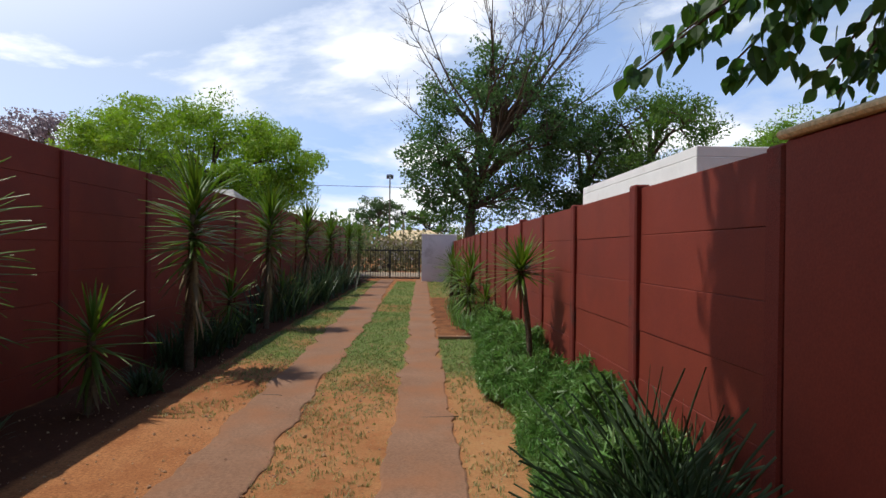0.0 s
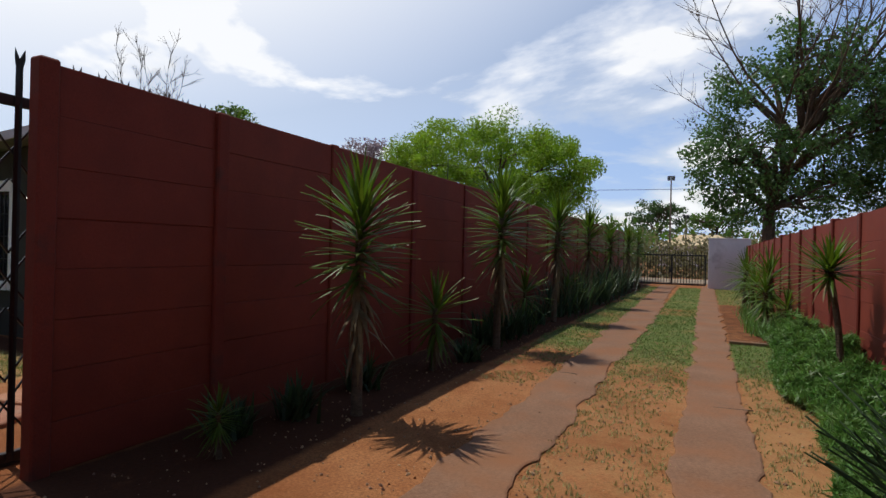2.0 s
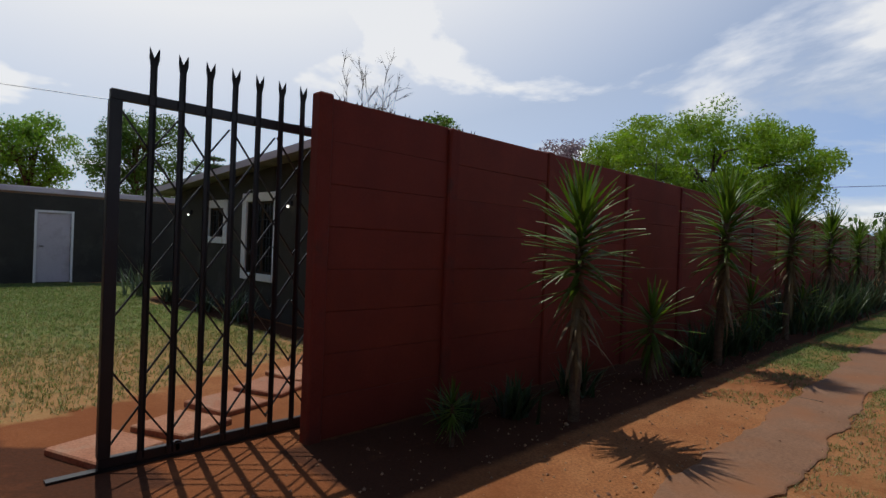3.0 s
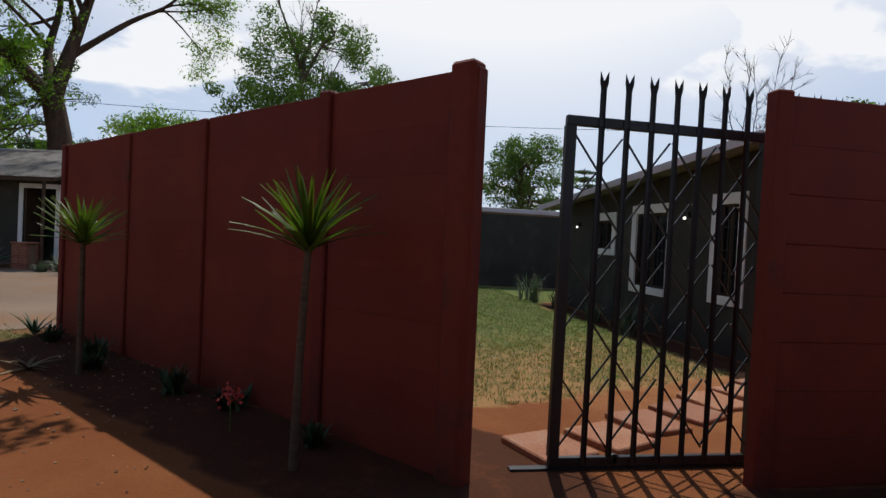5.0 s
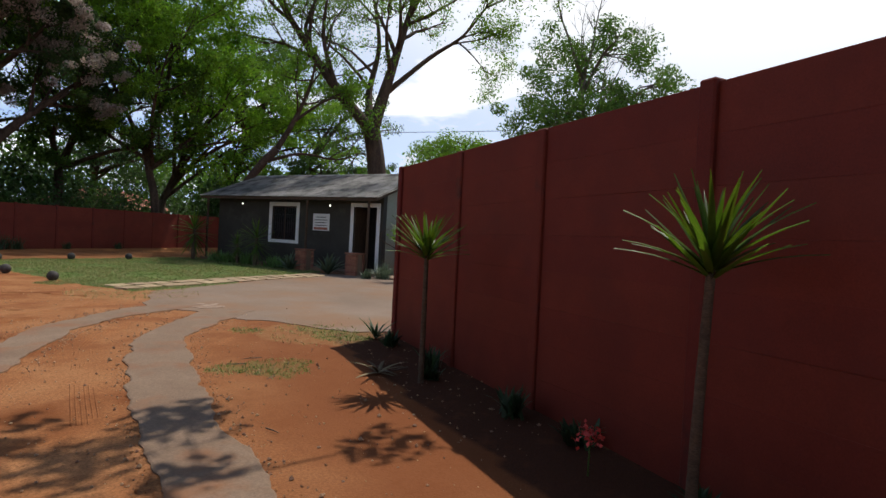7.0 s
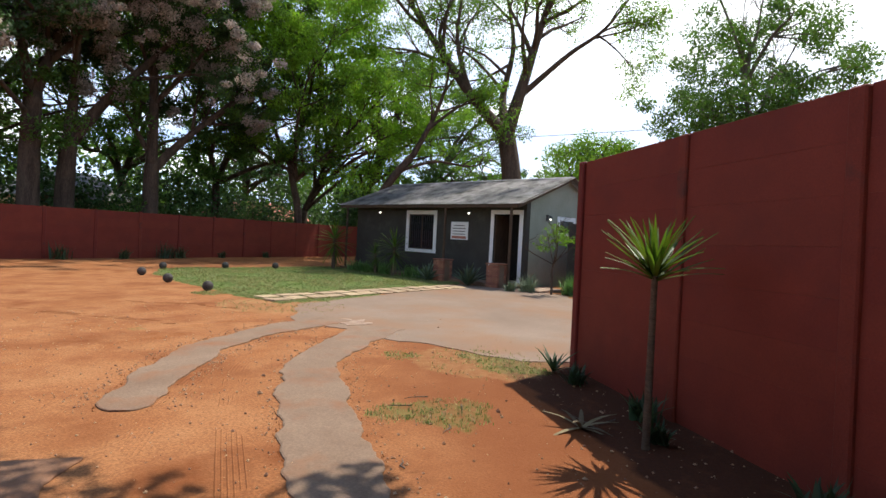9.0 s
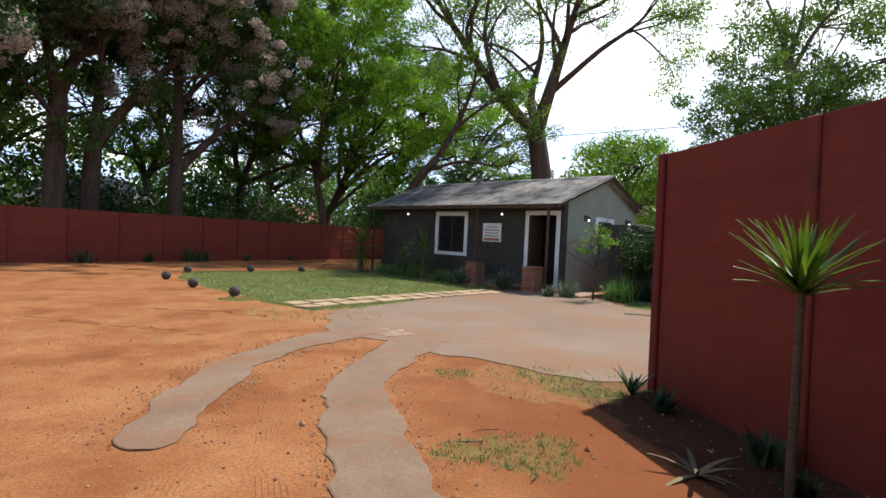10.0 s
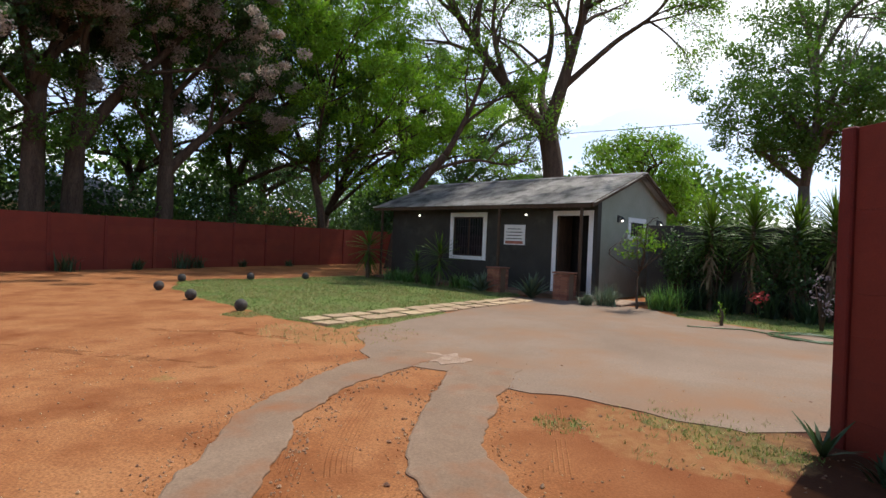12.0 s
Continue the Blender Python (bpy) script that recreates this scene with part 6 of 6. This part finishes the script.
def hanging_branch():
    """Leafy twigs of a tree that reaches over the east wall, and an added unseen crown."""
    rnd = random.Random(12)
    root = thing("overhanging_tree", "broad-leaved tree reaching over the red wall", "tree", pose(5.2, 3.6, 0))
    runs = [([(0, 0, -0.3), (0, 0, 1.5), (-0.1, 0, 3.2), (-0.3, 0.1, 4.6)], [0.2, 0.16, 0.14, 0.11])]
    base = Vector((5.2, 3.6, 0))
    tips = []
    for e in ((1.72, 4.45, 2.95), (2.05, 4.5, 3.25), (2.45, 4.4, 3.0), (2.75, 4.5, 3.05), (3.15, 4.3, 2.95), (3.35, 4.45, 2.8), (3.6, 4.4, 3.1), (3.0, 4.3, 3.4), (2.6, 4.3, 3.5), (2.2, 4.6, 3.45), (3.8, 4.3, 2.7), (3.9, 4.2, 3.3), (4.4, 4.3, 3.2), (4.2, 4.0, 2.9)):
        end = Vector(e) - base
        st = Vector((-0.3, 0.1, 4.3))
        m1 = st.lerp(end, 0.5) + Vector((rnd.uniform(-0.1, 0.1), rnd.uniform(-0.15, 0.15), 0.45))
        pts = smoothed([st, m1, end], 6)
        runs.append((pts, [0.03 * (1 - 0.85 * i / (len(pts) - 1)) + 0.003 for i in range(len(pts))]))
        tips += [(p, (pts[i] - pts[i - 1]).normalized()) for i, p in enumerate(pts) if i > 5]
    link("trunk", tubes("trunk", runs, 6), M["bark"], root)
    sv, sf = leaf_shape()
    vs, fs = [], []
    for p, d in tips:
        for k in range(7):
            ln = rnd.uniform(0.13, 0.21)
            q = p + Vector((rnd.gauss(0, 0.085), rnd.gauss(0, 0.085), rnd.gauss(-0.03, 0.065)))
            dd = (d * 0.6 + Vector((rnd.gauss(0, 0.5), rnd.gauss(0, 0.5), -0.75))).normalized()
            mm = Matrix.Translation(q) @ dd.to_track_quat("Y", "Z").to_matrix().to_4x4() @ Matrix.Rotation(rnd.uniform(-1.2, 1.2), 4, "Y") @ Matrix.Scale(ln, 4)
            o = len(vs)
            vs += [mm @ Vector(v) for v in sv]
            fs += [tuple(i + o for i in f) for f in sf]
    link("crown", mesh_data("crown", vs, fs), M["leaf_near"], root)
    # unseen crown mass, added to keep eastern sky light off the shaded walls
    cl = []
    for k in range(130):
        d = Vector((rnd.gauss(0, 1), rnd.gauss(0, 1), rnd.gauss(0, 1))).normalized() * rnd.uniform(0.5, 1.0)
        cl.append((1.6 + d.x * 3.0, -5.2 + d.y * 5.0, 5.6 + d.z * 3.2))
    far, nrm = clumps_to_points(cl, 130, (0.8, 0.8, 0.6))
    leaf_cloud("crown", far, nrm, 0.17, 0.11, M["leaf_near"], root)


hanging_branch()


def shade_tree():
    """An unseen tree, inferred from dappled shadows; its boughs arch over the drive and the yard."""
    rnd = random.Random(31)
    base = Vector((0.5, -7.2, 0))
    root = thing("shade_tree", "unseen broad tree added to shade the drive and walls", "tree", Matrix.Translation(base))
    runs = [([(0, 0, -0.3), (0, 0, 0.3), (-0.1, 0.2, 2.2), (-0.2, 0.5, 4.0)], [0.42, 0.33, 0.27, 0.22])]
    cl = []
    # extra crown added out of view to block sky light on the middle wall
    for k in range(70):
        cl.append((0.9 + rnd.uniform(-3.4, 4.0), rnd.uniform(-5.0, 4.2), 6.9 + rnd.uniform(-1.2, 2.4)))
    for ex, ey, ez, n in ((-7.4, -5.3, 6.6, 4), (-7.3, -4.3, 6.7, 5), (-7.7, -3.2, 6.8, 3), (-6.9, -6.6, 6.7, 2), (-1.0, 2.2, 6.1, 34), (-0.6, 2.0, 5.4, 30), (-1.5, 2.1, 6.9, 22), (-0.4, 2.2, 4.9, 16), (-0.7, 1.9, 6.3, 34), (-0.9, 0.6, 6.4, 34), (-0.3, -0.8, 6.6, 24), (0.0, 1.4, 5.6, 26), (-0.9, 1.3, 5.3, 44), (-0.5, 0.2, 5.6, 40), (0.6, 1.3, 6.6, 12), (-2.2, 0.4, 7.2, 5), (0.8, -3.2, 7.4, 8), (-2.8, -6.0, 7.8, 6)):
        end = Vector((ex, ey, ez)) - base
        st = Vector((-0.2, 0.5, 3.9))
        mid = st.lerp(end, 0.5) + Vector((0, 0, 0.9))
        pts = smoothed([st, mid, end], 6)
        runs.append((pts, [0.07 * (1 - 0.9 * i / (len(pts) - 1)) + 0.005 for i in range(len(pts))]))
        for k in range(n):
            c = end + Vector((rnd.gauss(0, 0.6), rnd.gauss(0, 0.5), rnd.gauss(0, 0.35)))
            cl.append(tuple(c))
            runs.append(([pts[-2], c], [0.02, 0.006]))
    link("trunk", tubes("trunk", runs, 7), M["bark"], root)
    pts, nrm = clumps_to_points(cl, 75, (0.5, 0.45, 0.3))
    leaf_cloud("crown", pts, nrm, 0.17, 0.10, M["leaf_near"], root)


shade_tree()


# ---- the road side ----
def lamp_mast(x, y, h):
    root = thing("floodlight_mast", "tall thin grey floodlight mast", "lamp post", pose(x, y, 0), "masts")
    link("pole", tubes("pole", [([(0, 0, -0.2), (0, 0, h)], [0.11, 0.06])], 8), M["greybark"], root)
    part("crossarm", box(-0.35, 0.35, -0.05, 0.05, h - 0.03, h + 0.05), M["steel"], root)
    for k in (-0.22, 0.22):
        lamp_head = part("floodlight", box(k - 0.14, k + 0.14, -0.16, 0.06, h - 0.42, h - 0.04, 0.03), M["steel"], root)
        part("lens", box(k - 0.11, k + 0.11, -0.168, -0.161, h - 0.38, h - 0.08), M["glass"], lamp_head)


lamp_mast(-3.4, 60, 9.3)
lamp_mast(-2.4, 75, 6.4)


def cable(label, a, b, sag, r=0.02):
    a, b = Vector(a), Vector(b)
    pts = []
    for i in range(17):
        f = i / 16
        p = a.lerp(b, f)
        p.z -= sag * 4 * f * (1 - f)
        pts.append(p)
    ob = link("overhead_cable", tubes("overhead_cable", [(pts, [r] * 17)], 5), M["steel"])
    tagged(ob, label, "cable")


cable("thin overhead power cable beyond the drive gate", (-40, 48, 7.6), (40, 50, 7.4), 0.7)
cable("thin overhead cable behind the cottage", (-40, -32, 9), (-33, 20, 9), 0.6, 0.018)
dish = thing("satellite_dish", "grey satellite dish above the wall", "satellite dish", pose(-7.2, 14.6, 0))
link("mast", tubes("mast", [([(0, 0, 0), (0, 0, 2.9)], [0.025, 0.025]), ([(0, 0.1, 2.8), (0, 0.1, 4.3)], [0.012, 0.01])], 6), M["steel"], dish)
dm = bmesh.new()
bmesh.ops.create_uvsphere(dm, u_segments=20, v_segments=10, radius=0.6)
bmesh.ops.delete(dm, geom=[v for v in dm.verts if v.co.z < 0.42], context="VERTS")
bmesh.ops.solidify(dm, geom=dm.faces[:], thickness=0.015)
part("dish", dm, M["pale"], dish, m=pose(0.0, 0.35, 2.95, 115, 0, 10), smooth=True)


def far_woods():
    """A belt of far trees and scrub that closes the horizon."""
    rnd = np.random.default_rng(17)
    cl = []
    for i in range(900):
        a = rnd.uniform(0, 2 * math.pi)
        r = rnd.uniform(75, 135)
        g = 2.6 + 2.2 * math.sin(a * 9) + 1.2 * math.sin(a * 23 + 1)
        cl.append((r * math.cos(a) - 5, r * math.sin(a), rnd.uniform(0.2, 1.0) * max(1.2, g)))
    idx = np.repeat(np.arange(len(cl)), 60)
    pts = np.array(cl)[idx] + rnd.normal(size=(len(idx), 3)) * (1.7, 1.7, 0.9)
    pts[:, 2] = np.maximum(pts[:, 2], 0.1)
    ob = leaf_cloud("far_woods", pts, np.zeros((len(pts), 3)) + (0, 0, 0.6), 0.9, 0.6, M["leaf_mid"])
    tagged(ob, "far green trees and scrub along the horizon", "woods", kind="stuff")


far_woods()


def thicket(label, x0, x1, y0, y1, top, n, leaf_mat, seed, size=0.30):
    rnd = np.random.default_rng(seed)
    cl = [(rnd.uniform(x0, x1), rnd.uniform(y0, y1), top * rnd.uniform(0.05, 1.0) ** 1.3) for i in range(n)]
    idx = np.repeat(np.arange(n), 90)
    pts = np.array(cl)[idx] + rnd.normal(size=(len(idx), 3)) * (0.8, 0.8, 0.55)
    pts[:, 2] = np.maximum(pts[:, 2], 0.05)
    ob = leaf_cloud("thicket", pts, np.zeros((len(pts), 3)) + (0, 0, 0.6), size, size * 0.6, M[leaf_mat])
    tagged(ob, label, "bushes", kind="stuff")


thicket("dense dark bushes behind the boundary wall trees", -60, 8, -48, -40, 7.0, 380, "leaf_mid", 5, 0.45)
thicket("dry grey-green scrub across the road", -14, 10, 37, 41, 2.3, 120, "leaf_dry", 7)
thicket("dense dark undergrowth under the trees", -46, 2, -36, -31, 4.4, 380, "leaf_dark", 8, 0.28)
thicket("dense dark undergrowth beside the cottage", -40, -33, -30, -15, 4.2, 170, "leaf_dark", 9, 0.3)
thicket("green bushes behind the cottage", -50, -40, -38, -6, 6.5, 260, "leaf_mid", 6, 0.45)
tree("dark round tree far beyond the drive gate", (-7, 88, 0), 3, 0.3, (0, 0, 6.5), (4.5, 4, 3.5), 10, 5, 60, (1.1, 1.1, 0.8), 0.4, "leaf_dark", seed=81)
tree("grey-green spreading tree far beyond the drive gate", (1, 95, 0), 3, 0.3, (0, 0, 6.2), (6.5, 4, 2.6), 10, 5, 60, (1.2, 1.2, 0.7), 0.4, "leaf_mid", seed=82)


def cedar():
    rnd = random.Random(5)
    root = thing("cedar", "dark layered conifer far behind the roofs", "tree", pose(-56, 23, 0), "trees around")
    runs = [([(0, 0, -0.3), (0, 0, 9.5)], [0.4, 0.05])]
    cl = []
    for t in range(9):
        z = 2.5 + t * 0.82
        for k in range(9):
            a = rnd.uniform(0, 6.28)
            r = (9.8 - z) * rnd.uniform(0.35, 0.62)
            cl.append((r * math.cos(a), r * math.sin(a), z + 0.12 * r))
            runs.append(([(0, 0, z - 0.2), cl[-1]], [0.07, 0.02]))
    link("trunk", tubes("trunk", runs, 5), M["bark"], root)
    pts, nrm = clumps_to_points(cl, 60, (1.0, 1.0, 0.2))
    leaf_cloud("crown", pts, nrm, 0.3, 0.12, M["leaf_dark"], root)


cedar()


# ---- loose ground detail ----
def grass(name, label, n, boxes, material, length, seed, want):
    rnd = np.random.default_rng(seed)
    pts = []
    area = sum((b[1] - b[0]) * (b[3] - b[2]) for b in boxes)
    for x0, x1, y0, y1 in boxes:
        m = int(n * (x1 - x0) * (y1 - y0) / area)
        for x, y in zip(rnd.uniform(x0, x1, m), rnd.uniform(y0, y1, m)):
            if rnd.random() < want(x, y):
                pts.append((x, y, height_at(x, y)))
    p = np.repeat(np.array(pts), 4, axis=0)
    k = len(p)
    p[:, :2] += rnd.normal(size=(k, 2)) * 0.018
    a = rnd.uniform(0, 6.283, k)
    ln = length * rnd.uniform(0.5, 1.3, k)
    out = rnd.uniform(0.2, 1.0, k)
    w = 0.0035 + 0.002 * rnd.uniform(0, 1, k)
    d = np.stack([np.cos(a), np.sin(a), np.zeros(k)], 1)
    s = np.stack([-np.sin(a), np.cos(a), np.zeros(k)], 1)
    up = np.array((0, 0, 1.0))
    v0, v1 = p - s * w[:, None], p + s * w[:, None]
    v2 = p + d * (ln * out)[:, None] + up * (ln * (1.1 - 0.6 * out))[:, None]
    v = np.stack([v0, v1, v2], 1).reshape(-1, 3)
    me = bpy.data.meshes.new(name)
    me.vertices.add(3 * k)
    me.vertices.foreach_set("co", v.astype(np.float32).ravel())
    me.loops.add(3 * k)
    me.loops.foreach_set("vertex_index", np.arange(3 * k, dtype=np.int32))
    me.polygons.add(k)
    me.polygons.foreach_set("loop_start", np.arange(0, 3 * k, 3, dtype=np.int32))
    me.update(calc_edges=True)
    tagged(link(name, me, material), label, "grass", kind="stuff")


def off_tracks(x, y):
    return min(near_line([p[:2] for p in TRACK_LEFT], x, y), near_line([p[:2] for p in TRACK_RIGHT], x, y)) > 0.27


GREEN = lambda x, y: turf_at(x, y) * off_tracks(x, y)
grass("lawn_grass", "short green lawn grass", 42000, [(-2.6, 1.5, 4.2, 16), (-10.5, -5.5, -7.2, -5.0), (-10.6, -9.2, -13.9, -9.6)], M["grass"], 0.034, 1, GREEN)
grass("lawn_grass", "green lawn grass before the cottage", 30000, [(-21.2, -10, -20.5, -11.0), (-18.9, -15, -7.6, -2.4), (-2.6, 1.5, 16, 26)], M["grass"], 0.05, 2, GREEN)
grass("dry_grass", "dry straw-coloured grass", 9000, [(-1.1, -0.2, 2.2, 8), (0.3, 1.0, 2.4, 8), (-2.5, -1.6, 5, 9)], M["grass_dry"], 0.035, 3, lambda x, y: 0.5 * off_tracks(x, y) * (noise.noise(Vector((x * 2.2, y * 2.2, 8))) > -0.1))
grass("dry_grass", "dry lawn grass past the sliding gate", 26000, [(-18.3, -4.6, -2.4, 3.3)], M["grass_dry"], 0.05, 4, lambda x, y: (0.85 if x > -8.5 else 0.35) if inside(LAWN_HOUSE, x, y) else 0)
grass("lawn_grass", "green lawn grass past the sliding gate", 26000, [(-18.3, -4.6, -2.4, 3.3)], M["grass"], 0.05, 5, lambda x, y: max(0, turf_at(x, y)) if inside(LAWN_HOUSE, x, y) else 0)
grass("dry_grass", "dry blades in the cottage lawn", 30000, [(-21.2, -10, -20.5, -11.0), (-18.9, -15, -7.6, -2.4)], M["grass_dry"], 0.05, 8, lambda x, y: 0.9 * (turf_at(x, y) > 0.3) * (noise.noise(Vector((x * 0.8, y * 0.8, 4))) > -0.15))
grass("dry_grass", "straw strands on the bare earth", 3500, [(-10.5, -5.0, -8.0, -5.0), (-11.5, -9.0, -14, -9.5)], M["grass_dry"], 0.05, 6, lambda x, y: max(straw_at(x, y), 0.8 if turf_at(x, y) > 0.3 else 0))


def pebbles():
    rnd = random.Random(9)
    vs, fs = [], []
    spots = []
    for i in range(8000):
        zone = rnd.random()
        if zone < 0.45:
            x, y = rnd.uniform(-11, -2.5), rnd.uniform(-13, -2.5)
        elif zone < 0.75:
            x, y = rnd.uniform(-3.4, 1.4), rnd.uniform(0.5, 10)
        else:
            ln = rnd.choice((TRACK_LEFT, TRACK_FAR, TRACK_LEFT))
            k = rnd.randrange(len(ln) - 1)
            f = rnd.random()
            a, b = ln[k], ln[k + 1]
            side = rnd.choice((-1, 1)) * (0.32 + abs(rnd.gauss(0, 0.09)))
            d = Vector((b[0] - a[0], b[1] - a[1])).normalized()
            x, y = a[0] + (b[0] - a[0]) * f - d.y * side, a[1] + (b[1] - a[1]) * f + d.x * side
        spots.append((x, y, abs(rnd.gauss(0, 0.006)) + 0.003))
    for x, y, r in spots:
        o = len(vs)
        z = height_at(x, y) + r * 0.4
        j = lambda: rnd.uniform(0.6, 1.3) * r
        vs += [(x + j(), y, z), (x, y + j(), z), (x - j(), y, z), (x, y - j(), z), (x, y, z + j() * 0.8), (x, y, z - r)]
        fs += [(o, o + 1, o + 4), (o + 1, o + 2, o + 4), (o + 2, o + 3, o + 4), (o + 3, o, o + 4), (o + 1, o, o + 5), (o + 2, o + 1, o + 5), (o + 3, o + 2, o + 5), (o, o + 3, o + 5)]
    tagged(link("pebbles", mesh_data("pebbles", vs, fs), M["pebble"]), "small stones and crumbs of concrete on the earth", "stones", kind="stuff")


pebbles()


def fallen_twigs():
    rnd = random.Random(14)
    for k in range(12):
        x, y = (rnd.uniform(-7, -3), rnd.uniform(-6.5, -3.2)) if k < 9 else (rnd.uniform(-2, 0.5), rnd.uniform(2, 6))
        a, ln = rnd.uniform(0, 6.28), rnd.uniform(0.12, 0.4)
        pts = [(x + math.cos(a) * ln * f + rnd.gauss(0, 0.01), y + math.sin(a) * ln * f + rnd.gauss(0, 0.01), 0.012) for f in (0, 0.35, 0.7, 1)]
        tagged(link("twig", tubes("twig", [(pts, [0.006, 0.005, 0.004, 0.002])], 5), M["greybark"]), "dry fallen twig lying on the red earth", "twig", "fallen twigs")


fallen_twigs()


def tyre_marks():
    """Low ribs of earth pressed up by tyre treads."""
    rnd = random.Random(21)
    vs, fs = [], []
    paths = [[(-4.2, -5.6), (-5.3, -6.9), (-6.3, -7.9), (-7.6, -8.6)], [(-4.0, -6.4), (-5.0, -7.3), (-6.2, -8.2)], [(-4.2, -9.0), (-6.0, -9.9), (-7.6, -10.3), (-8.8, -10.4)],
             [(-5.0, -10.8), (-6.6, -11.5), (-8.4, -12.0)], [(-6.5, -13.8), (-7.2, -11.8), (-7.5, -10.6)], [(-8.2, -13.6), (-9.0, -12.4), (-9.3, -11.2)],
             [(-3.4, -8.4), (-5.2, -9.6), (-7.2, -9.9)], [(-6.8, -6.6), (-7.6, -6.9), (-8.4, -7.2)]]
    for path in paths:
        line = smoothed([(x, y, 0) for x, y in path], 26)
        for k in range(6):
            off = (k - 2.5) * 0.034
            keep = [noise.noise(p * 2.3 + Vector((0, 0, k * 0.15))) > -0.12 for p in line]
            for i in range(len(line) - 1):
                if not (keep[i] and keep[i + 1]):
                    continue
                d = (line[i + 1] - line[i]).normalized()
                n = Vector((-d.y, d.x, 0))
                o = len(vs)
                for p in (line[i], line[i + 1]):
                    z = height_at(p.x, p.y)
                    c = p + n * off
                    h = 0.007 * (0.7 + 0.5 * noise.noise(p * 7))
                    vs += [(c.x - n.x * 0.013, c.y - n.y * 0.013, z - 0.004), (c.x, c.y, z + h), (c.x + n.x * 0.013, c.y + n.y * 0.013, z - 0.004)]
                fs += [(o, o + 1, o + 4, o + 3), (o + 1, o + 2, o + 5, o + 4)]
    tagged(link("tyre_marks", mesh_data("tyre_marks", vs, fs), M["earth"]), "tyre tread ribs pressed into the red earth", "earth", kind="stuff")


tyre_marks()


def clods():
    """Crumbs of earth and broken concrete along the edges of the tracks."""
    rnd = random.Random(33)
    for name, material, count, label in (("earth_clods", M["earth"], 1500, "loose clods of red earth along the tracks"), ("concrete_crumbs", M["concrete"], 160, "broken crumbs of concrete along the tracks")):
        vs, fs = [], []
        for i in range(count):
            ln = rnd.choice((TRACK_LEFT[6:], TRACK_FAR, TRACK_LEFT[8:]))
            k = rnd.randrange(len(ln) - 1)
            f = rnd.random()
            a, b = ln[k], ln[k + 1]
            d = Vector((b[0] - a[0], b[1] - a[1])).normalized()
            side = rnd.choice((-1, 1, 1)) * (a[2] * 0.5 + abs(rnd.gauss(0, 0.055)) + 0.0)
            x, y = a[0] + (b[0] - a[0]) * f - d.y * side, a[1] + (b[1] - a[1]) * f + d.x * side
            r = min(0.022, abs(rnd.gauss(0, 0.005)) + 0.003)
            z = height_at(x, y) + r * 0.3
            o = len(vs)
            j = lambda: rnd.uniform(0.5, 1.4) * r
            vs += [(x + j(), y + j() * 0.4, z), (x + j() * 0.3, y + j(), z), (x - j(), y + j() * 0.3, z), (x - j() * 0.4, y - j(), z), (x + rnd.uniform(-r, r) * 0.4, y, z + j() * 0.8), (x, y, z - r)]
            fs += [(o, o + 1, o + 4), (o + 1, o + 2, o + 4), (o + 2, o + 3, o + 4), (o + 3, o, o + 4), (o + 1, o, o + 5), (o + 2, o + 1, o + 5), (o + 3, o + 2, o + 5), (o, o + 3, o + 5)]
        tagged(link(name, mesh_data(name, vs, fs), material), label, "rubble", kind="stuff")


clods()
